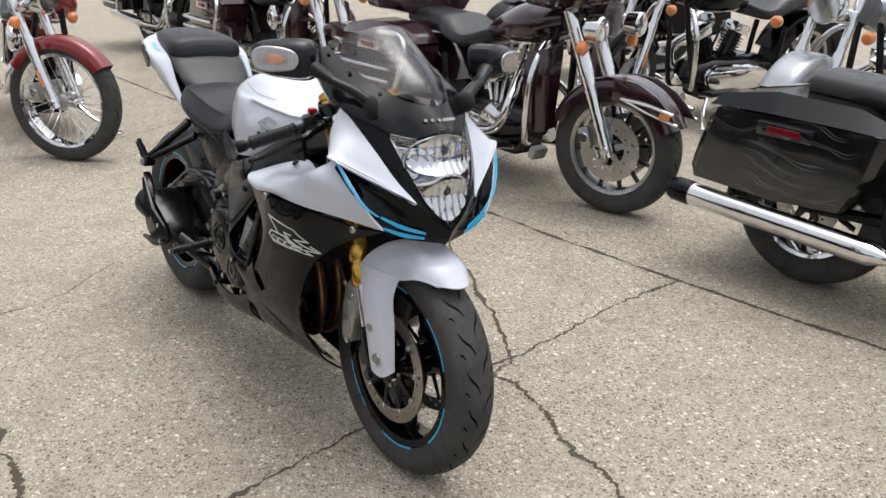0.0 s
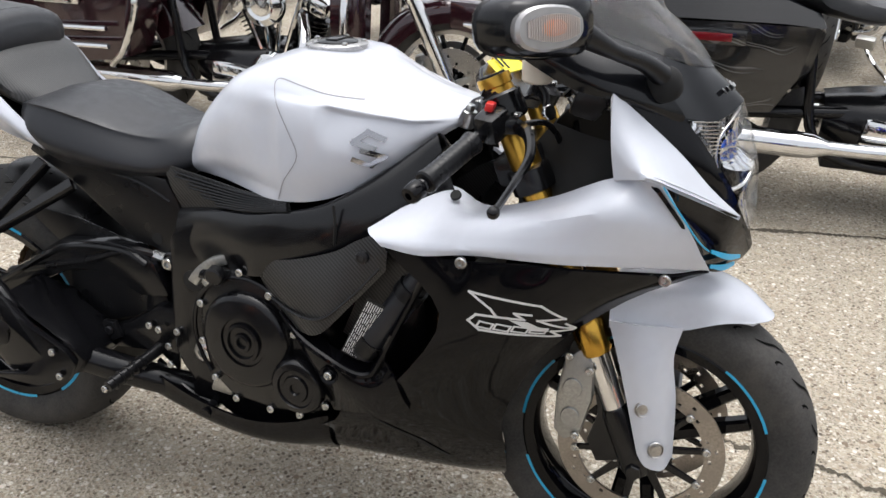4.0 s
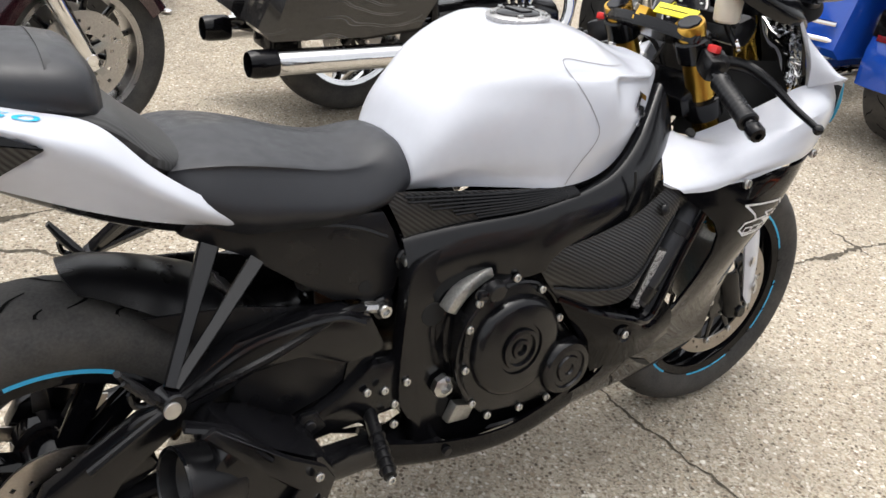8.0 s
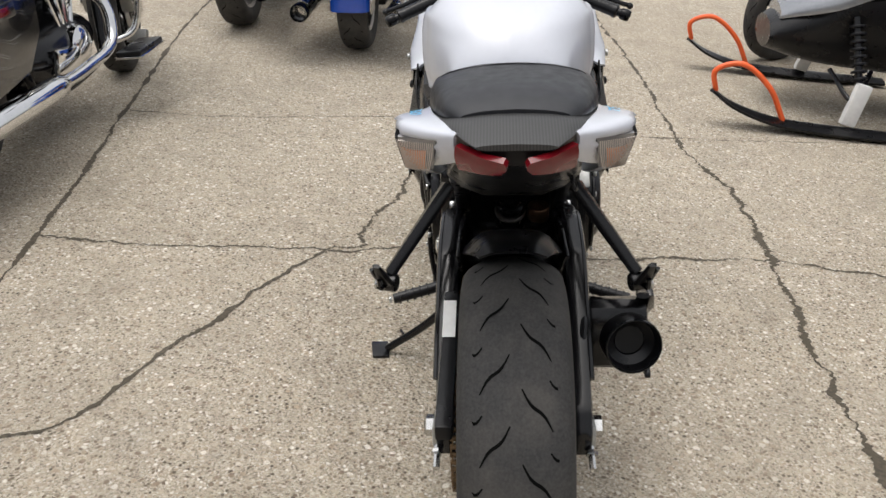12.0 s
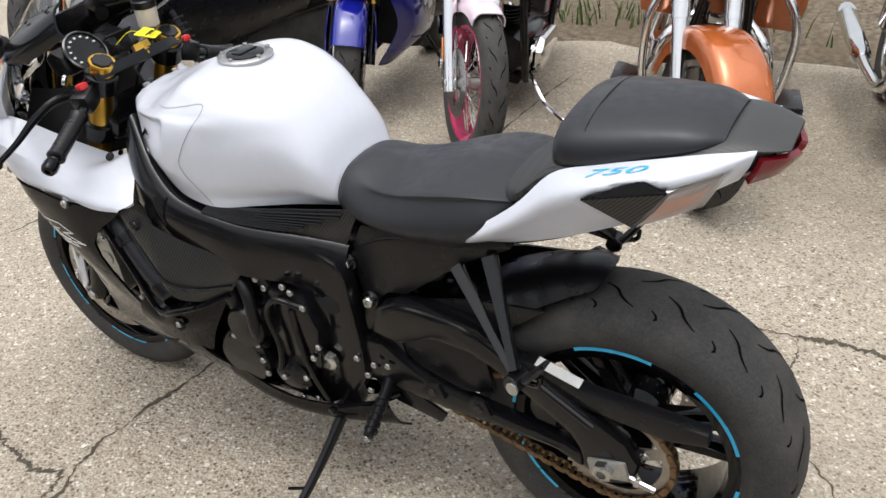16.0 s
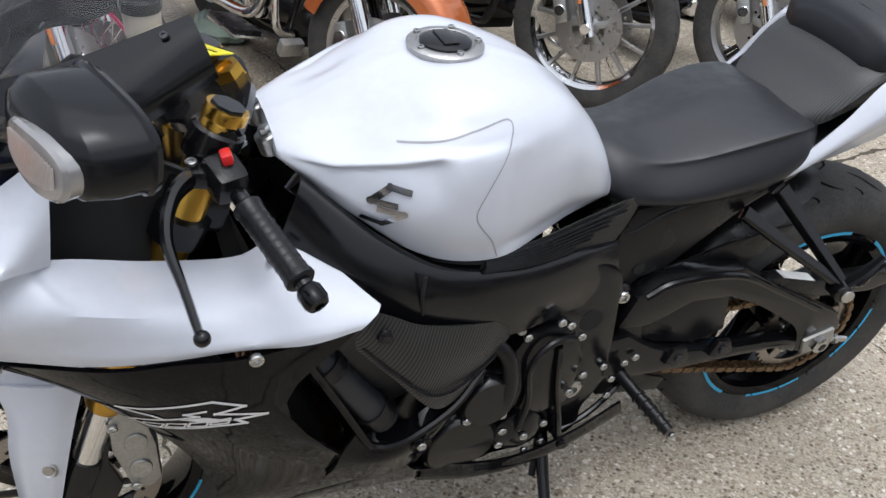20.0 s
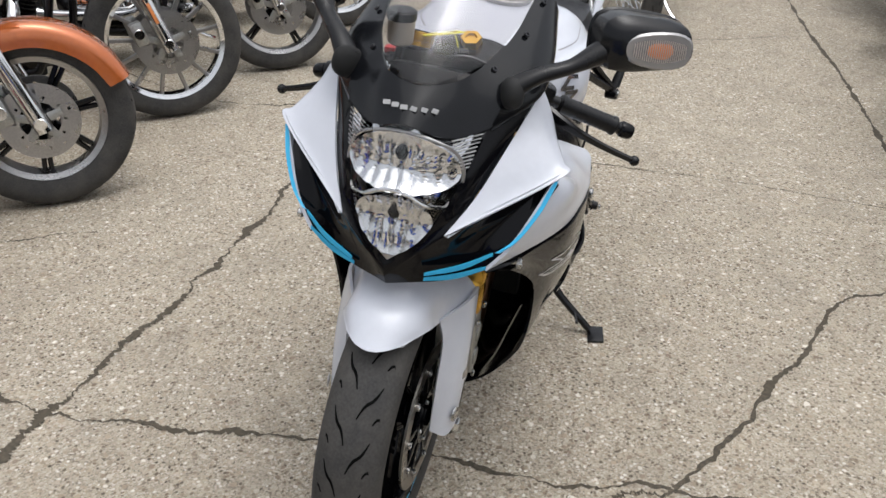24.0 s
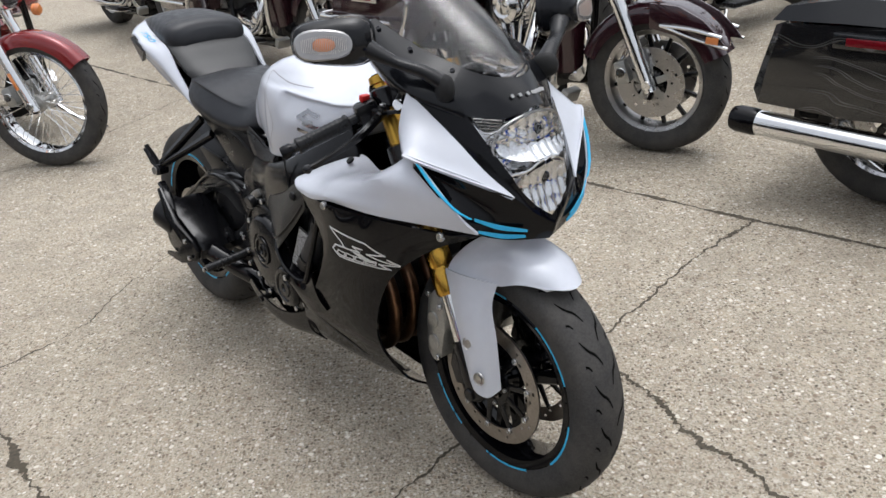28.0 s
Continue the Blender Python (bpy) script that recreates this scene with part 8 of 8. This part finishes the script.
def snowmobile(place, heading):
    sled = new("snowmobile")
    sled.matrix_world = pose(*place, 0, 0, 0, heading)
    tagged(sled, "black and silver snowmobile on skis with orange loops", "snowmobile")
    P = lambda nm, bm, m, lab="", parent=sled, **k: part(nm, bm, m, parent, lab, **k)
    P("belly_pan", loft([(0.34, [(0.05, 0.29), (0.14, 0.32), (0.18, 0.37), (0.12, 0.42), (0, 0.44)]), (0.16, [(0.12, 0.26), (0.2, 0.31), (0.24, 0.42), (0.2, 0.52), (0, 0.55)]), (-0.1, [(0.14, 0.24), (0.22, 0.3), (0.28, 0.48), (0.26, 0.62), (0, 0.68)]), (-0.5, [(0.16, 0.24), (0.26, 0.3), (0.32, 0.46), (0.26, 0.6), (0, 0.66)]), (-1.0, [(0.16, 0.3), (0.24, 0.34), (0.28, 0.44), (0.2, 0.52), (0, 0.55)])], 22, 11), PLASTIC, "black plastic belly pan")
    P("hood", loft([(0.3, [(0.06, 0.44), (0.14, 0.45), (0.13, 0.48), (0.07, 0.5), (0, 0.51)]), (0.1, [(0.2, 0.52), (0.31, 0.54), (0.29, 0.61), (0.16, 0.66), (0, 0.68)]), (-0.1, [(0.24, 0.62), (0.38, 0.64), (0.35, 0.76), (0.18, 0.86), (0, 0.88)]), (-0.45, [(0.2, 0.62), (0.3, 0.64), (0.28, 0.76), (0.15, 0.84), (0, 0.86)])], 18, 9), SILVER, "silver hood")
    P("seat", loft([(-0.5, [(0.12, 0.55), (0.18, 0.6), (0.17, 0.7), (0.1, 0.73), (0, 0.73)]), (-1.2, [(0.14, 0.5), (0.2, 0.55), (0.19, 0.64), (0.1, 0.67), (0, 0.67)]), (-1.6, [(0.12, 0.52), (0.17, 0.56), (0.16, 0.64), (0.08, 0.67), (0, 0.67)])], 12, 7), VINYL)
    P("tunnel", block((-1.2, 0, 0.4), (1.3, 0.42, 0.2), (0, 2, 0), 0.02), SATIN)
    tr = P("track", prism([(-0.5, 0.12), (-0.6, 0.04), (-1.7, 0.02), (-1.85, 0.12), (-1.8, 0.28), (-0.6, 0.3)], -0.18, 0.18, 1, 0.02), RUBBER)
    P("windshield", sheet(mirror_rows([[(-0.1, 0, 0.88), (-0.12, 0.15, 0.86), (-0.2, 0.28, 0.8)], [(-0.3, 0, 1.05), (-0.32, 0.14, 1.03), (-0.38, 0.24, 0.96)]]), 12, 6, 0.004), SMOKED)
    P("handlebar", tube([(-0.55, -0.35, 0.98), (-0.5, -0.1, 1.0), (-0.5, 0.1, 1.0), (-0.55, 0.35, 0.98)], 0.014, 8), SATIN)
    for s in (1, -1):
        y = s * 0.5
        ski = P("ski", sheet([[(0.62, y - 0.03, 0.16), (0.5, y - 0.05, 0.09), (0.3, y - 0.065, 0.035), (0.0, y - 0.065, 0.015), (-0.5, y - 0.06, 0.015)], [(0.63, y, 0.16), (0.5, y, 0.1), (0.3, y, 0.05), (0.0, y, 0.035), (-0.5, y, 0.03)], [(0.62, y + 0.03, 0.16), (0.5, y + 0.05, 0.09), (0.3, y + 0.065, 0.035), (0.0, y + 0.065, 0.015), (-0.5, y + 0.06, 0.015)]], 20, 8, 0.012), PLASTIC, "black plastic ski")
        P("ski_loop", tube([(0.6, y - 0.02, 0.16), (0.62, y - 0.01, 0.26), (0.5, y, 0.3), (0.36, y + 0.005, 0.2), (0.27, y + 0.01, 0.055)], 0.013, 10), ORANGE_LOOP, "orange ski loop handle", parent=ski)
        P("spindle", block((-0.05, s * 0.47, 0.15), (0.07, 0.05, 0.2), (s * 8, -12, 0), 0.01), LABEL, "white ski spindle")
        sh = P("shock", tube([(-0.06, s * 0.44, 0.2), (0.0, s * 0.3, 0.52)], 0.018, 12), SATIN)
        for k in range(8):
            f = k / 7
            P("spring_coil", lathe([(0.028, -0.006), (0.036, -0.006), (0.038, 0.0), (0.036, 0.006), (0.028, 0.006)], (-0.05 + 0.04 * f, s * (0.42 - 0.1 * f), 0.26 + 0.22 * f), (0.06, -s * 0.14, 0.32), 14, closed=True), PLASTIC, parent=sh)
        P("a_arm", tube([(0.05, s * 0.28, 0.26), (-0.04, s * 0.46, 0.16), (-0.15, s * 0.26, 0.26)], 0.011, 8), SATIN)
    return sled


snowmobile((-0.359, -0.388), 31.0)

# ---- sack and rough bank behind the slanted row ----
rnd = random.Random(4)
bm = blob((0, 0, 0.045), (0.2, 0.14, 0.05), power=3, seg=24)
for v in bm.verts:
    v.co += V((rnd.uniform(-1, 1), rnd.uniform(-1, 1), rnd.uniform(-0.5, 0.5))) * 0.012
    v.co.z = max(0.001, v.co.z)
sack = part("sack", bm, paint("woven_sack", (0.30, 0.38, 0.32), 0.7, grain=0.2, scale=120, bump=0.3))
sack.matrix_world = pose(-2.876, 0.866, 0, 0, 0, 30)
tagged(sack, "crumpled pale green woven sack on the concrete", "sack")
bm = bmesh.new()
a, b = V(to_world(7.0, -3.6)), V(to_world(-10.0, -3.6))
side = V((-0.816, -0.578))
g = []
for i in range(90):
    p = a.lerp(b, i / 89)
    row = []
    for j in range(14):
        q = p + side * (j * 0.22 + 0.1 * noise.noise(V((i * 0.3, j, 5))))
        row.append((q.x, q.y, -0.01 + min(0.3, 0.05 * j) + 0.05 * noise.noise(V((q.x * 2, q.y * 2, 3)))))
    g.append(row)
bm_grid(bm, g)
tagged(part("soil_bank", bm, SOIL), "rough bank of dry soil beside the lot", "bank", kind="structure")
bm = bmesh.new()
for _ in range(9000):
    p = a.lerp(b, rnd.random()) + side * (0.25 + 2.4 * rnd.random() ** 1.3)
    if noise.noise(V((p.x * 1.3, p.y * 1.3, 9))) < -0.12:
        continue
    h, w = rnd.uniform(0.06, 0.22), rnd.uniform(0.004, 0.009)
    d = V((rnd.uniform(-1, 1), rnd.uniform(-1, 1), 0)).normalized()
    z = 0.05
    bend = V((rnd.uniform(-1, 1), rnd.uniform(-1, 1), 0)) * h * 0.5
    o = V((p.x, p.y, z))
    vs = [bm.verts.new(o - d * w), bm.verts.new(o + d * w), bm.verts.new(o + d * w * 0.6 + bend * 0.4 + V((0, 0, h * 0.6))), bm.verts.new(o - d * w * 0.6 + bend * 0.4 + V((0, 0, h * 0.6))), bm.verts.new(o + bend + V((0, 0, h)))]
    bm.faces.new(vs[:4])
    bm.faces.new((vs[3], vs[2], vs[4]))
tagged(part("grass", bm, GRASS, loose=True), "ragged green grass on the bank", "grass", kind="stuff")

# ---- joint and cracks ----
crack([(-6.513, 0.871), (-3.345, 1.077), (-1.886, 1.245), (-0.112, 1.396), (1.108, 1.519), (1.976, 1.647), (2.303, 1.706), (4.716, 2.014), (8, 1.9)], 0.024, 1, False, 0.3)
crack([(-9, -0.55), (-6.325, -0.800), (-2.955, -1.151), (-0.931, -0.930), (-0.168, -0.896), (0.659, -0.864), (1.298, -0.894), (1.866, -0.893), (2.502, -0.784), (3.908, -0.724), (5.397, -0.590), (8, -0.4)], 0.022, 2, False)
crack([(-0.112, 1.396), (-0.003, 1.253), (0.151, 1.158), (0.277, 1.004), (0.560, 0.905), (0.706, 0.814), (0.947, 0.715), (1.175, 0.602)], 0.016, 3, False)
crack([(1.175, 0.602), (1.237, 0.487), (1.412, 0.478), (1.660, 0.400), (1.930, 0.366), (2.594, 0.273), (3.511, 0.318), (4.393, 0.362), (7.263, 0.488)], 0.018, 4, False)
crack([(1.108, 1.519), (1.117, 1.241), (1.156, 0.860), (1.175, 0.602), (1.226, 0.329), (1.227, -0.038), (1.290, -0.401), (1.332, -0.653), (1.371, -0.906), (1.327, -1.148), (1.308, -1.544), (1.380, -2.905)], 0.011, 5, False)
crack([(2.315, 1.689), (2.328, 1.255), (2.517, 0.507), (2.557, 0.275), (2.505, 0.086), (2.535, -0.283), (2.502, -0.784), (2.657, -1.730)], 0.008, 6, False)
crack([(-0.931, -0.930), (-0.800, -1.202), (-0.725, -1.601), (-1.018, -2.440)], 0.008, 7, False)
crack([(-0.112, 1.396), (-0.344, 1.609), (-0.569, 1.943), (-0.703, 2.637)], 0.008, 8, False)
crack([(-2.955, -1.151), (-2.321, -0.309), (-2.419, 0.423), (-2.676, 1.077)], 0.007, 9, False)
crack([(-0.168, -0.896), (-0.227, -0.496), (-0.475, -0.088), (-0.522, 0.519), (-0.442, 1.361)], 0.006, 10, False)
crack([(0.531, -1.358), (0.737, -1.818), (0.565, -2.406), (0.885, -3.276)], 0.008, 11, False)
